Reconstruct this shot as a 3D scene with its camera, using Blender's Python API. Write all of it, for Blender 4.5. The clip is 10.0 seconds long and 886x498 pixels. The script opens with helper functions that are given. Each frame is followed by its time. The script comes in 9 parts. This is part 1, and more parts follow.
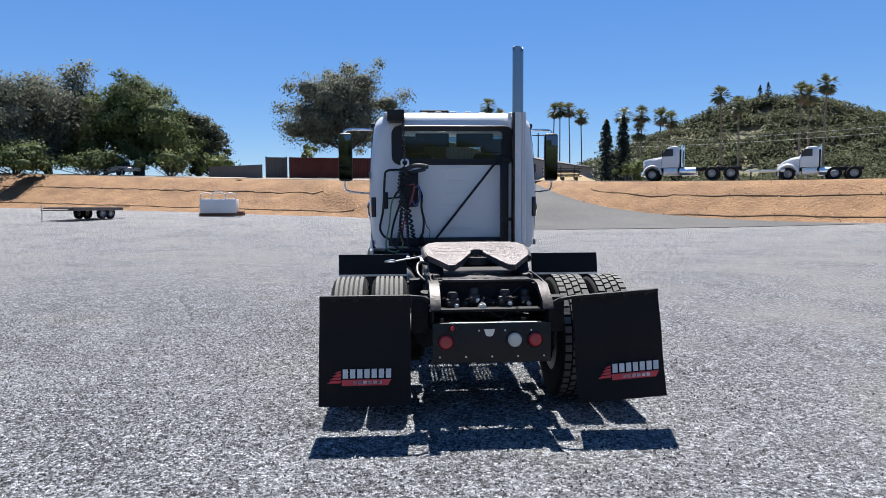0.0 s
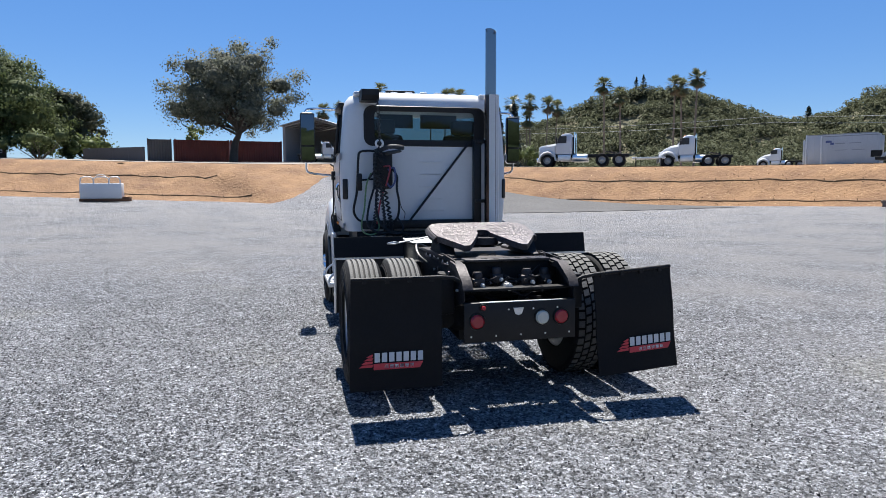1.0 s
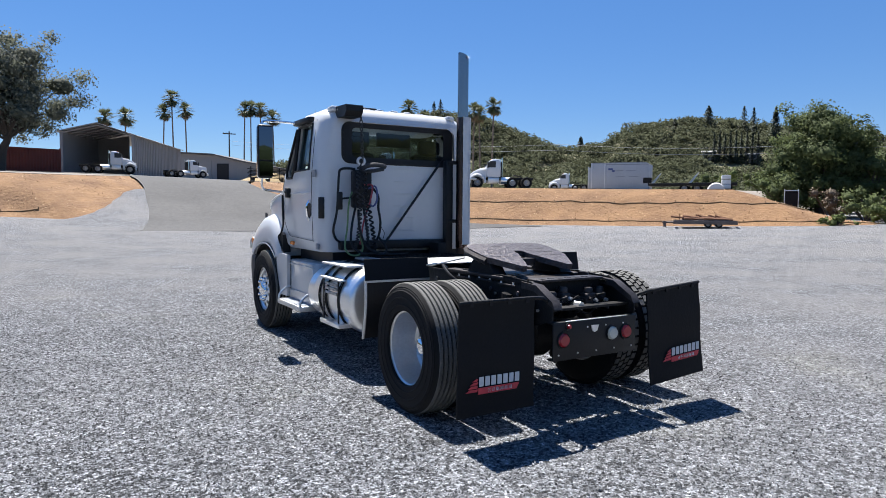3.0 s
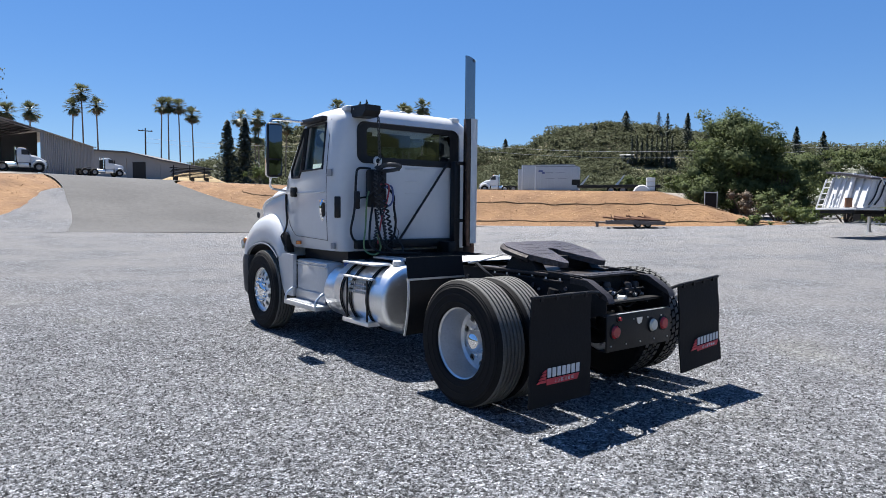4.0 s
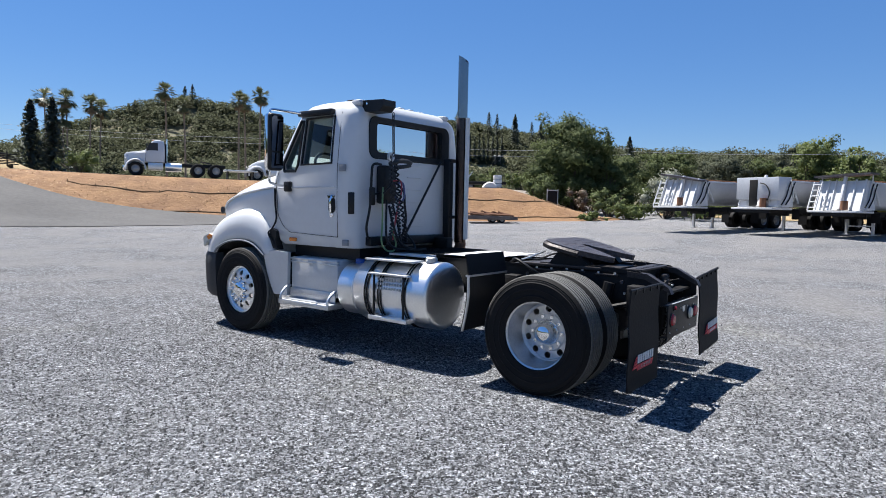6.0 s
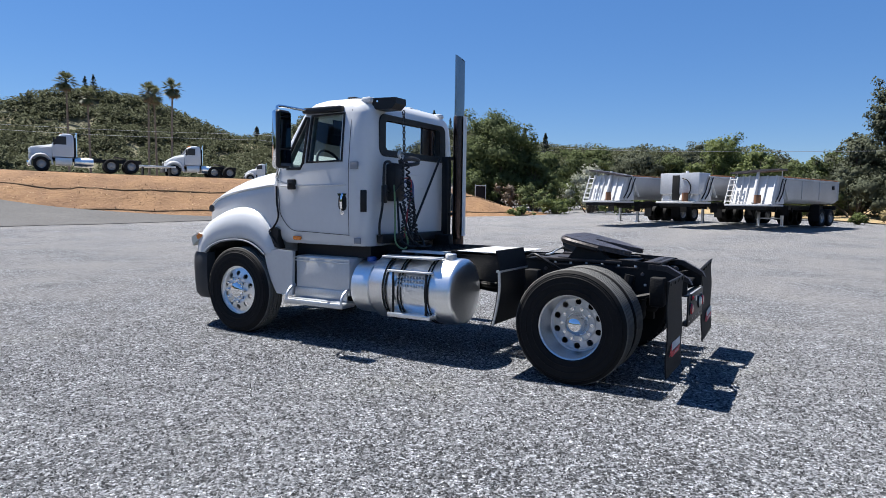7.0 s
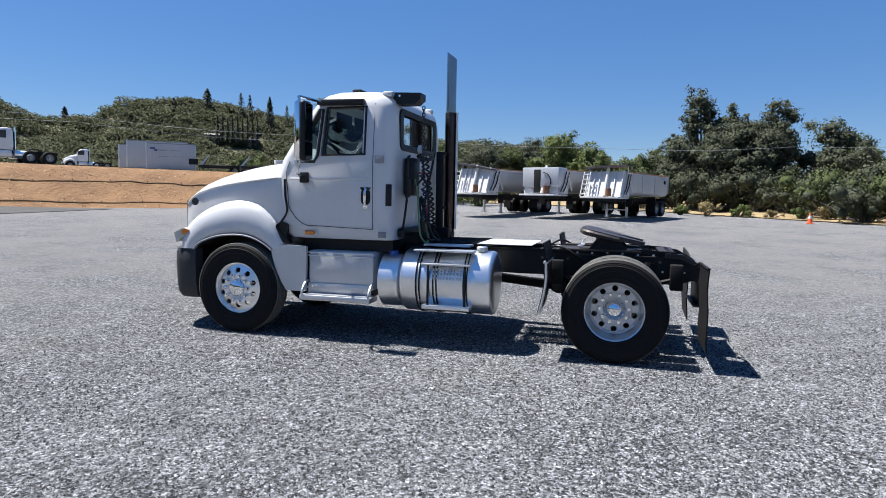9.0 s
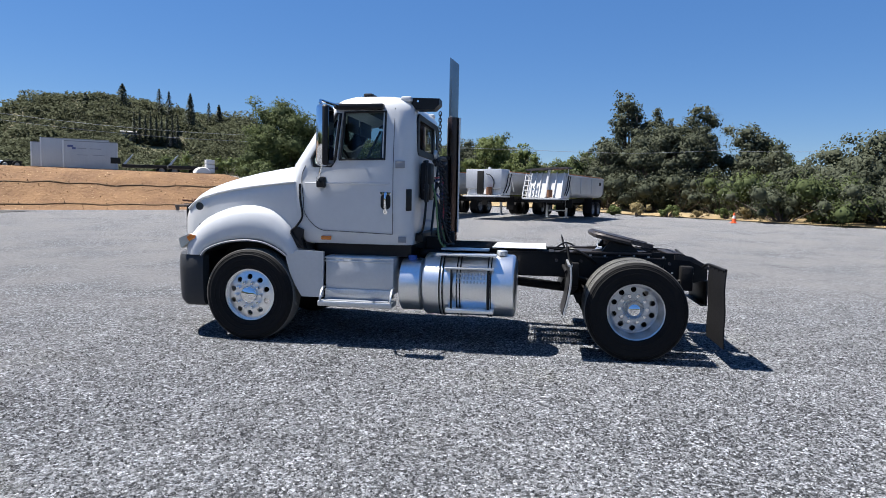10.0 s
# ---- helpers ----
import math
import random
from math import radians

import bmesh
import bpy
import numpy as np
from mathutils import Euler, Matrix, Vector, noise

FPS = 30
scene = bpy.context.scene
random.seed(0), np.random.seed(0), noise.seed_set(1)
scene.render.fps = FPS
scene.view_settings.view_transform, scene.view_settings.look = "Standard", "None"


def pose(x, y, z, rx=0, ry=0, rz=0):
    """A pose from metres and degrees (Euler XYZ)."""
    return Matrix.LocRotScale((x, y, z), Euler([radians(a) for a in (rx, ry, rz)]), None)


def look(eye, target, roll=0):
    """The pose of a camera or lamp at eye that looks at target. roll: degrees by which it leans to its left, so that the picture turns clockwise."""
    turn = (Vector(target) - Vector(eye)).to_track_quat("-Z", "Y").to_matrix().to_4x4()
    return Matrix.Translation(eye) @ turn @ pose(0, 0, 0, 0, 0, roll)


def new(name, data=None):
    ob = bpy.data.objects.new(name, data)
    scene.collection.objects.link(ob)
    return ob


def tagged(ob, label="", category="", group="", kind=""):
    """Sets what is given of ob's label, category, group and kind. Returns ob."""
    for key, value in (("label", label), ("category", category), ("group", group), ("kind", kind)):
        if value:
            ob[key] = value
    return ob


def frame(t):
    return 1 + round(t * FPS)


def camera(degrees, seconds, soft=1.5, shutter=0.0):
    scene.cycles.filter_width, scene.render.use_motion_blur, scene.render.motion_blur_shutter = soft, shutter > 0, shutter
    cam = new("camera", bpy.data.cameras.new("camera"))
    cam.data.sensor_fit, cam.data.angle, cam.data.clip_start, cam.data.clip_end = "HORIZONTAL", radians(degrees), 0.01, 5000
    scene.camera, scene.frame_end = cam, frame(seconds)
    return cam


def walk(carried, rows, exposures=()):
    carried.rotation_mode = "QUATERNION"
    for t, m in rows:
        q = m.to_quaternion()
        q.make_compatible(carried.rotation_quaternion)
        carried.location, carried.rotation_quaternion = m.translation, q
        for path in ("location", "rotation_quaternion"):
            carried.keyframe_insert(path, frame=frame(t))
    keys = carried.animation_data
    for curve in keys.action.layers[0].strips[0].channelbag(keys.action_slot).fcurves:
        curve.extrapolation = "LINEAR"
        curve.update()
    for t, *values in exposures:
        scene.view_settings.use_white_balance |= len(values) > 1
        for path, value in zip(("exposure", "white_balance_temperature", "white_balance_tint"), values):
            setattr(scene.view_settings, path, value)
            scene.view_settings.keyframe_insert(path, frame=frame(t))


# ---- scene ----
cam = camera(68.5, 10.0, soft=0.9)
PATH = [
    (0, (-0.504, -5.512, 1.639), (-0.429, -3.518, 1.505), -0.3),
    (0.5, (-1.008, -5.464, 1.621), (-0.773, -3.483, 1.487), 0.1),
    (1, (-1.5, -5.362, 1.602), (-1.091, -3.413, 1.422), -0.3),
    (1.5, (-1.975, -5.159, 1.621), (-1.386, -3.257, 1.439), 0.1),
    (2, (-2.522, -5.034, 1.632), (-1.762, -3.192, 1.456), 0.2),
    (2.5, (-2.965, -4.812, 1.62), (-2.061, -3.034, 1.473), 0.3),
    (3, (-3.469, -4.597, 1.63), (-2.479, -2.863, 1.504), 0.5),
    (3.2, (-3.649, -4.492, 1.625), (-2.614, -2.785, 1.5), 0.2),
    (4.3, (-4.723, -4.029, 1.602), (-3.472, -2.473, 1.485), 0.6),
    (4.5, (-4.918, -3.927, 1.6), (-3.619, -2.411, 1.484), 0.4),
    (5, (-5.28, -3.597, 1.58), (-3.901, -2.155, 1.446), 0.5),
    (5.5, (-5.628, -3.224, 1.609), (-4.162, -1.87, 1.475), 0.6),
    (5.7, (-5.784, -3.074, 1.604), (-4.278, -1.765, 1.474), 0.9),
    (6.8, (-6.483, -2.176, 1.62), (-4.807, -1.095, 1.477), 0.9),
    (7, (-6.665, -2.034, 1.61), (-4.96, -0.998, 1.469), 0.8),
    (7.5, (-6.983, -1.621, 1.608), (-5.218, -0.698, 1.433), 1.0),
    (8, (-7.228, -1.15, 1.621), (-5.409, -0.338, 1.445), 0.7),
    (8.5, (-7.522, -0.701, 1.639), (-5.651, -0.015, 1.466), 0.9),
    (9, (-7.707, -0.213, 1.618), (-5.797, 0.356, 1.457), 1.1),
    (9.5, (-7.89, 0.281, 1.621), (-5.961, 0.785, 1.465), 1.1),
    (10, (-8.023, 0.779, 1.649), (-6.06, 1.126, 1.493), 1.1),
]
walk(cam, [(t, look(eye, target, roll)) for t, eye, target, roll in PATH], [(0, 1.30), (3, 1.30), (5.5, 1.25), (8, 1.17), (10, 1.15)])

# ---- sky, sun, exposure ----
SUN = Vector((0.02, 0.49, 1.0)).normalized()
world = bpy.data.worlds.new("sky")
scene.world = world
world.use_nodes = True
wn = world.node_tree.nodes
sky = wn.new("ShaderNodeTexSky")
sky.sky_type, sky.sun_disc = "NISHITA", False
sky.sun_elevation, sky.sun_rotation = math.asin(SUN.z), math.atan2(SUN.x, SUN.y)
sky.altitude, sky.air_density, sky.dust_density, sky.ozone_density = 200, 1.0, 0.0, 5.0
wn["Background"].inputs["Strength"].default_value = 0.0545
hue = wn.new("ShaderNodeHueSaturation")
hue.inputs["Saturation"].default_value = 1.22
hue.inputs["Hue"].default_value = 0.508
world.node_tree.links.new(sky.outputs[0], hue.inputs["Color"])
flat = wn.new("ShaderNodeMix")
flat.data_type = "RGBA"
flat.inputs["Factor"].default_value, flat.inputs["B"].default_value = 0.45, (0.85, 2.15, 5.1, 1)
world.node_tree.links.new(hue.outputs[0], flat.inputs["A"])
world.node_tree.links.new(flat.outputs["Result"], wn["Background"].inputs["Color"])
sun = new("sun", bpy.data.lights.new("sun", "SUN"))
sun.data.energy, sun.data.angle, sun.data.color = 5.0, radians(0.53), (1.0, 0.965, 0.915)
sun.matrix_world = look(SUN * 50, (0, 0, 0))


# ---- materials ----
def mat(name, color, rough=0.5, metal=0.0, vary=0.12, scale=6.0, bump=0.0, bump_scale=40.0, color2=None, coat=0.0, island=0.0, obrand=0.0, translucent=0.0, spec=0.5, bump_dist=0.02):
    """Principled surface with colour variation at two scales and a fine relief."""
    m = bpy.data.materials.new(name)
    m.use_nodes = True
    n, l = m.node_tree.nodes, m.node_tree.links
    b = n["Principled BSDF"]
    b.inputs["Roughness"].default_value, b.inputs["Metallic"].default_value = rough, metal
    b.inputs["Coat Weight"].default_value = coat
    b.inputs["Specular IOR Level"].default_value = spec
    b.inputs["Coat Roughness"].default_value = 0.08
    tc = n.new("ShaderNodeTexCoord")
    big, fine = n.new("ShaderNodeTexNoise"), n.new("ShaderNodeTexNoise")
    big.inputs["Scale"].default_value, big.inputs["Detail"].default_value = scale * 0.25, 4
    fine.inputs["Scale"].default_value, fine.inputs["Detail"].default_value = scale * 6, 5
    l.new(tc.outputs["Object"], big.inputs["Vector"]), l.new(tc.outputs["Object"], fine.inputs["Vector"])
    add = n.new("ShaderNodeMath")
    add.operation = "ADD"
    l.new(big.outputs["Fac"], add.inputs[0]), l.new(fine.outputs["Fac"], add.inputs[1])
    last = add.outputs[0]
    if island or obrand:
        r = n.new("ShaderNodeNewGeometry").outputs["Random Per Island"] if island else n.new("ShaderNodeObjectInfo").outputs["Random"]
        mul = n.new("ShaderNodeMath")
        mul.operation, mul.inputs[1].default_value = "MULTIPLY_ADD", island or obrand
        l.new(r, mul.inputs[0]), l.new(last, mul.inputs[2])
        sub = n.new("ShaderNodeMath")
        sub.operation, sub.inputs[1].default_value = "SUBTRACT", (island or obrand) / 2
        l.new(mul.outputs[0], sub.inputs[0])
        last = sub.outputs[0]
    ramp = n.new("ShaderNodeMapRange")
    ramp.inputs["From Min"].default_value, ramp.inputs["From Max"].default_value = 0.6, 1.4
    l.new(last, ramp.inputs["Value"])
    mix = n.new("ShaderNodeMix")
    mix.data_type = "RGBA"
    c = Vector(color)
    lo = c * (1 - vary) if color2 is None else c
    hi = c * (1 + vary) if color2 is None else Vector(color2)
    mix.inputs["A"].default_value, mix.inputs["B"].default_value = (*lo, 1), (*hi, 1)
    l.new(ramp.outputs[0], mix.inputs["Factor"]), l.new(mix.outputs["Result"], b.inputs["Base Color"])
    if bump:
        bt, bp = n.new("ShaderNodeTexNoise"), n.new("ShaderNodeBump")
        bt.inputs["Scale"].default_value, bt.inputs["Detail"].default_value = bump_scale, 6
        bp.inputs["Strength"].default_value, bp.inputs["Distance"].default_value = bump, bump_dist
        l.new(tc.outputs["Object"], bt.inputs["Vector"])
        l.new(bt.outputs["Fac"], bp.inputs["Height"]), l.new(bp.outputs["Normal"], b.inputs["Normal"])
    if translucent:
        tr, ms = n.new("ShaderNodeBsdfTranslucent"), n.new("ShaderNodeMixShader")
        ms.inputs[0].default_value = translucent
        l.new(mix.outputs["Result"], tr.inputs["Color"])
        l.new(b.outputs[0], ms.inputs[1]), l.new(tr.outputs[0], ms.inputs[2])
        l.new(ms.outputs[0], n["Material Output"].inputs["Surface"])
    return m


def glass(name, color, rough=0.02, alpha=0.45):
    """Thin tinted pane: part clear, part tinted gloss."""
    m = bpy.data.materials.new(name)
    m.use_nodes = True
    n, l = m.node_tree.nodes, m.node_tree.links
    tr, gl, ms, fr = n.new("ShaderNodeBsdfTransparent"), n.new("ShaderNodeBsdfGlossy"), n.new("ShaderNodeMixShader"), n.new("ShaderNodeFresnel")
    tr.inputs["Color"].default_value = (*color, 1)
    gl.inputs["Roughness"].default_value = rough
    fr.inputs["IOR"].default_value = 1.5
    l.new(fr.outputs[0], ms.inputs[0]), l.new(tr.outputs[0], ms.inputs[1]), l.new(gl.outputs[0], ms.inputs[2])
    l.new(ms.outputs[0], n["Material Output"].inputs["Surface"])
    return m


def gravel(name, tone=1.0, tint=(0.158, 0.164, 0.176)):
    """Crushed grey stone: cells of different greys, wheel-worn light patches, dusty stains and a rough relief."""
    m = bpy.data.materials.new(name)
    m.use_nodes = True
    n, l = m.node_tree.nodes, m.node_tree.links
    b = n["Principled BSDF"]
    b.inputs["Roughness"].default_value = 0.9
    b.inputs["Diffuse Roughness"].default_value, b.inputs["Specular IOR Level"].default_value = 0.2, 0.12
    tc = n.new("ShaderNodeTexCoord")
    vo = n.new("ShaderNodeTexVoronoi")
    vo.inputs["Scale"].default_value = 66
    v2 = n.new("ShaderNodeTexVoronoi")
    v2.inputs["Scale"].default_value = 125
    no = n.new("ShaderNodeTexNoise")
    no.inputs["Scale"].default_value, no.inputs["Detail"].default_value = 0.22, 6
    n2 = n.new("ShaderNodeTexNoise")
    n2.inputs["Scale"].default_value, n2.inputs["Detail"].default_value = 1.9, 8
    for x in (vo, v2, no, n2):
        l.new(tc.outputs["Object"], x.inputs["Vector"])
    sep = n.new("ShaderNodeSeparateColor")
    l.new(vo.outputs["Color"], sep.inputs[0])
    r = n.new("ShaderNodeValToRGB")
    e = r.color_ramp.elements
    t = Vector(tint) * tone
    e[0].position, e[0].color = 0.0, (*(t * 0.10), 1)
    e[1].position, e[1].color = 1.0, (*(t * 3.2), 1)
    k = e.new(0.5)
    k.color = (*t, 1)
    l.new(sep.outputs[0], r.inputs[0])
    big = n.new("ShaderNodeMapRange")
    big.inputs["From Min"].default_value, big.inputs["From Max"].default_value = 0.35, 0.68
    big.inputs["To Min"].default_value, big.inputs["To Max"].default_value = 0.0, 0.45
    l.new(no.outputs["Fac"], big.inputs["Value"])
    mx = n.new("ShaderNodeMix")
    mx.data_type = "RGBA"
    mx.inputs["B"].default_value = (0.246 * tone, 0.250 * tone, 0.258 * tone, 1)
    l.new(big.outputs[0], mx.inputs["Factor"]), l.new(r.outputs[0], mx.inputs["A"])
    m2 = n.new("ShaderNodeMix")
    m2.data_type, m2.blend_type = "RGBA", "MULTIPLY"
    m2.inputs["Factor"].default_value = 0.8
    g2 = n.new("ShaderNodeMapRange")
    g2.inputs["From Min"].default_value, g2.inputs["From Max"].default_value = 0.3, 0.62
    g2.inputs["To Min"].default_value, g2.inputs["To Max"].default_value = 0.68, 1.05
    l.new(n2.outputs["Fac"], g2.inputs["Value"])
    n3, st, my = n.new("ShaderNodeTexNoise"), n.new("ShaderNodeMapRange"), n.new("ShaderNodeMix")
    n3.inputs["Scale"].default_value, n3.inputs["Detail"].default_value = 0.42, 5
    st.inputs["From Min"].default_value, st.inputs["From Max"].default_value, st.inputs["To Max"].default_value = 0.60, 0.74, 0.35
    my.data_type = "RGBA"
    my.inputs["B"].default_value = (0.27 * tone, 0.265 * tone, 0.18 * tone, 1)
    l.new(tc.outputs["Object"], n3.inputs["Vector"]), l.new(n3.outputs["Fac"], st.inputs["Value"])
    l.new(st.outputs[0], my.inputs["Factor"]), l.new(mx.outputs["Result"], my.inputs["A"])
    mx = my
    s2, f2, m3 = n.new("ShaderNodeSeparateColor"), n.new("ShaderNodeMapRange"), n.new("ShaderNodeMix")
    f2.inputs["To Min"].default_value, f2.inputs["To Max"].default_value = 0.55, 1.45
    m3.data_type, m3.blend_type = "RGBA", "MULTIPLY"
    m3.inputs["Factor"].default_value = 1.0
    l.new(v2.outputs["Color"], s2.inputs[0]), l.new(s2.outputs[1], f2.inputs["Value"])
    l.new(mx.outputs["Result"], m3.inputs["A"]), l.new(f2.outputs[0], m3.inputs["B"])
    mx = m3
    v4, s4, f4, m4 = n.new("ShaderNodeTexVoronoi"), n.new("ShaderNodeSeparateColor"), n.new("ShaderNodeMapRange"), n.new("ShaderNodeMix")
    v4.inputs["Scale"].default_value = 36
    f4.inputs["To Min"].default_value, f4.inputs["To Max"].default_value = 0.5, 1.5
    m4.data_type, m4.blend_type = "RGBA", "MULTIPLY"
    m4.inputs["Factor"].default_value = 1.0
    l.new(tc.outputs["Object"], v4.inputs["Vector"]), l.new(v4.outputs["Color"], s4.inputs[0]), l.new(s4.outputs[0], f4.inputs["Value"])
    l.new(mx.outputs["Result"], m4.inputs["A"]), l.new(f4.outputs[0], m4.inputs["B"])
    mx = m4
    l.new(mx.outputs["Result"], m2.inputs["A"]), l.new(g2.outputs[0], m2.inputs["B"])
    # paler away from the walk: stone's brightness at grazing view put into the colour
    off, ln, dr, dn, dm = n.new("ShaderNodeVectorMath"), n.new("ShaderNodeVectorMath"), n.new("ShaderNodeMapRange"), n.new("ShaderNodeMath"), n.new("ShaderNodeMix")
    off.operation, ln.operation, dn.operation, dm.data_type = "ADD", "LENGTH", "MULTIPLY", "RGBA"
    off.inputs[1].default_value = (5.5, 1.0, 0)
    dr.inputs["From Min"].default_value, dr.inputs["From Max"].default_value, dr.inputs["To Max"].default_value = 5.0, 13.0, 1.15
    dm.inputs["B"].default_value = (0.278, 0.272, 0.27, 1)
    l.new(tc.outputs["Object"], off.inputs[0]), l.new(off.outputs[0], ln.inputs[0]), l.new(ln.outputs["Value"], dr.inputs["Value"])
    dp = n.new("ShaderNodeMapRange")
    dp.inputs["From Min"].default_value, dp.inputs["From Max"].default_value = 0.38, 0.62
    dp.inputs["To Min"].default_value, dp.inputs["To Max"].default_value = 0.25, 0.78
    l.new(n3.outputs["Fac"], dp.inputs["Value"])
    l.new(dr.outputs[0], dn.inputs[0]), l.new(dp.outputs[0], dn.inputs[1])
    l.new(dn.outputs[0], dm.inputs["Factor"]), l.new(m2.outputs["Result"], dm.inputs["A"])
    dv = n.new("ShaderNodeMix")
    dv.data_type, dv.blend_type = "RGBA", "MULTIPLY"
    dv.inputs["Factor"].default_value = 0.55
    l.new(dm.outputs["Result"], dv.inputs["A"]), l.new(f4.outputs[0], dv.inputs["B"])
    l.new(dv.outputs["Result"], b.inputs["Base Color"])
    inv = n.new("ShaderNodeMath")
    inv.operation = "ADD"
    l.new(vo.outputs["Distance"], inv.inputs[0]), l.new(v2.outputs["Distance"], inv.inputs[1])
    bp = n.new("ShaderNodeBump")
    bp.invert = True
    bp.inputs["Strength"].default_value, bp.inputs["Distance"].default_value = 1.0, 0.02
    l.new(inv.outputs[0], bp.inputs["Height"]), l.new(bp.outputs["Normal"], b.inputs["Normal"])
    return m


GRAVEL = gravel("gravel", 0.97)
STONE = mat("crushed_stone", (0.02184, 0.02352, 0.02688), 0.9, scale=2, color2=(0.2478, 0.2562, 0.2705), island=1.6, spec=0.25)
ASPHALT = mat("asphalt", (0.03034, 0.02962, 0.02962), 0.9, scale=0.8, bump=0.5, bump_scale=60, color2=(0.07946, 0.0773, 0.07513))
DIRT = mat("bank_dirt", (0.0882, 0.04032, 0.01764), 0.95, scale=2.4, bump=1.0, bump_scale=4, color2=(0.2646, 0.1495, 0.0672), bump_dist=0.10)
DRYGRASS = mat("dry_grass", (0.2184, 0.1428, 0.063), 0.95, scale=2, bump=1.0, bump_scale=9, color2=(0.3864, 0.3024, 0.168), bump_dist=0.15)
DUST = mat("upper_lot_dust", (0.2075, 0.1823, 0.1579), 0.95, vary=0.25, scale=1.5, bump=0.3, bump_scale=30)
STRAW = mat("straw_litter", (0.2268, 0.1176, 0.0588), 0.95, scale=3, color2=(0.4368, 0.3108, 0.1764), island=1.0)
WATTLE = mat("straw_wattle", (0.20, 0.125, 0.065), 0.95, vary=0.4, scale=20, bump=0.6)
FLOORGREEN = mat("hill_soil", (0.060, 0.062, 0.034), 0.95, scale=0.4, color2=(0.15, 0.13, 0.07))
WHITE = mat("white_paint", (0.5704, 0.5796, 0.5888), 0.34, vary=0.03, scale=3, coat=0.3, bump=0.02, bump_scale=8)
OFFWHITE = mat("weathered_white", (0.5544, 0.5544, 0.5544), 0.5, vary=0.12, scale=3)
SIDEPANEL = mat("painted_aluminium", (0.552, 0.5612, 0.5704), 0.35, metal=0.3, vary=0.06, scale=5)
# chrome darkened in its base colour for the dark surroundings it would mirror
STACK = mat("darkened_chrome", (0.30, 0.285, 0.28), 0.14, metal=1.0, vary=0.10, scale=5)
ALU = mat("brushed_aluminium", (0.86, 0.87, 0.88), 0.34, metal=1.0, vary=0.06, scale=8, bump=0.03, bump_scale=60)
DECKALU = mat("scuffed_tread_plate", (0.72, 0.72, 0.72), 0.55, metal=0.55, vary=0.15, scale=10, bump=0.1, bump_scale=50)
DULLALU = mat("dull_aluminium", (0.62, 0.63, 0.64), 0.42, metal=0.9, vary=0.12, scale=8)
CHROME = mat("chrome", (0.86, 0.87, 0.88), 0.06, metal=1.0, vary=0.02)
BLACK = mat("black_paint", (0.010, 0.010, 0.011), 0.45, vary=0.35, scale=8, bump=0.06, spec=0.3)
FRAMEBLK = mat("grimy_frame_black", (0.010, 0.0095, 0.0095), 0.6, vary=0.5, scale=12, bump=0.25, bump_scale=50, spec=0.25)
RUBBER = mat("tyre_rubber", (0.008, 0.008, 0.0085), 0.75, vary=0.25, scale=15, bump=0.15, bump_scale=90, spec=0.2)
TREADRUB = mat("worn_tread_rubber", (0.11, 0.108, 0.10), 0.85, vary=0.3, scale=15, bump=0.3, bump_scale=70)
FLAP = mat("rubber_mud_flap", (0.0065, 0.0065, 0.0075), 0.65, vary=0.3, scale=10, bump=0.1, spec=0.2)
GREASE = mat("greasy_steel", (0.045, 0.040, 0.040), 0.5, metal=0.4, vary=0.5, scale=9, bump=0.2, bump_scale=30, spec=0.3)
WORN = mat("worn_steel", (0.035, 0.031, 0.033), 0.45, metal=0.6, scale=5, bump=0.9, bump_scale=30, color2=(0.13, 0.115, 0.115), bump_dist=0.02)
RUST = mat("rusty_steel", (0.16, 0.075, 0.04), 0.75, metal=0.3, vary=0.4, scale=10, bump=0.2)
RIMBOARD = mat("rim_board", (0.3528, 0.1428, 0.0588), 0.8, vary=0.3, scale=6)
RUSTFRAME = mat("rusty_grey_steel", (0.14, 0.11, 0.095), 0.7, metal=0.3, vary=0.5, scale=8, bump=0.2)
# rim metal with the shade under the bodies put into its colour
FARRIM = mat("shaded_rims", (0.32, 0.32, 0.32), 0.5, metal=0.7, vary=0.2, scale=8)
DARKCHROME = mat("heat_blued_chrome", (0.085, 0.062, 0.058), 0.22, metal=1.0, vary=0.4, scale=3)
REDLENS = mat("red_lens", (0.33, 0.022, 0.030), 0.2, vary=0.15)
CLEARLENS = mat("clear_lens", (0.50, 0.49, 0.42), 0.2, vary=0.1)
AMBER = mat("amber_lens", (0.75, 0.22, 0.03), 0.2, vary=0.1)
LOGORED = mat("logo_red", (0.58, 0.05, 0.06), 0.6, vary=0.1)
LOGOWHITE = mat("logo_white", (0.60, 0.60, 0.60), 0.6, vary=0.05)
GREYSTICKER = mat("grey_decal", (0.22, 0.23, 0.25), 0.5)
DARKGREY = mat("dark_grey_plastic", (0.030, 0.032, 0.035), 0.55, vary=0.1, bump=0.1, spec=0.35)
SEAT = mat("seat_fabric", (0.025, 0.025, 0.0275), 0.9, vary=0.2)
INTERIOR = mat("interior_trim", (0.07, 0.0725, 0.075), 0.8, vary=0.1)
GREENHOSE = mat("green_hose", (0.12, 0.20, 0.08), 0.5)
BLUEHOSE = mat("blue_hose", (0.06, 0.08, 0.20), 0.5)
REDHOSE = mat("red_hose", (0.30, 0.04, 0.05), 0.5)
BLUECAP = mat("blue_cap", (0.03, 0.08, 0.28), 0.5)
GLASS = glass("tinted_glass", (0.30, 0.40, 0.41))
REARGLASS = glass("rear_glass", (0.36, 0.44, 0.47))
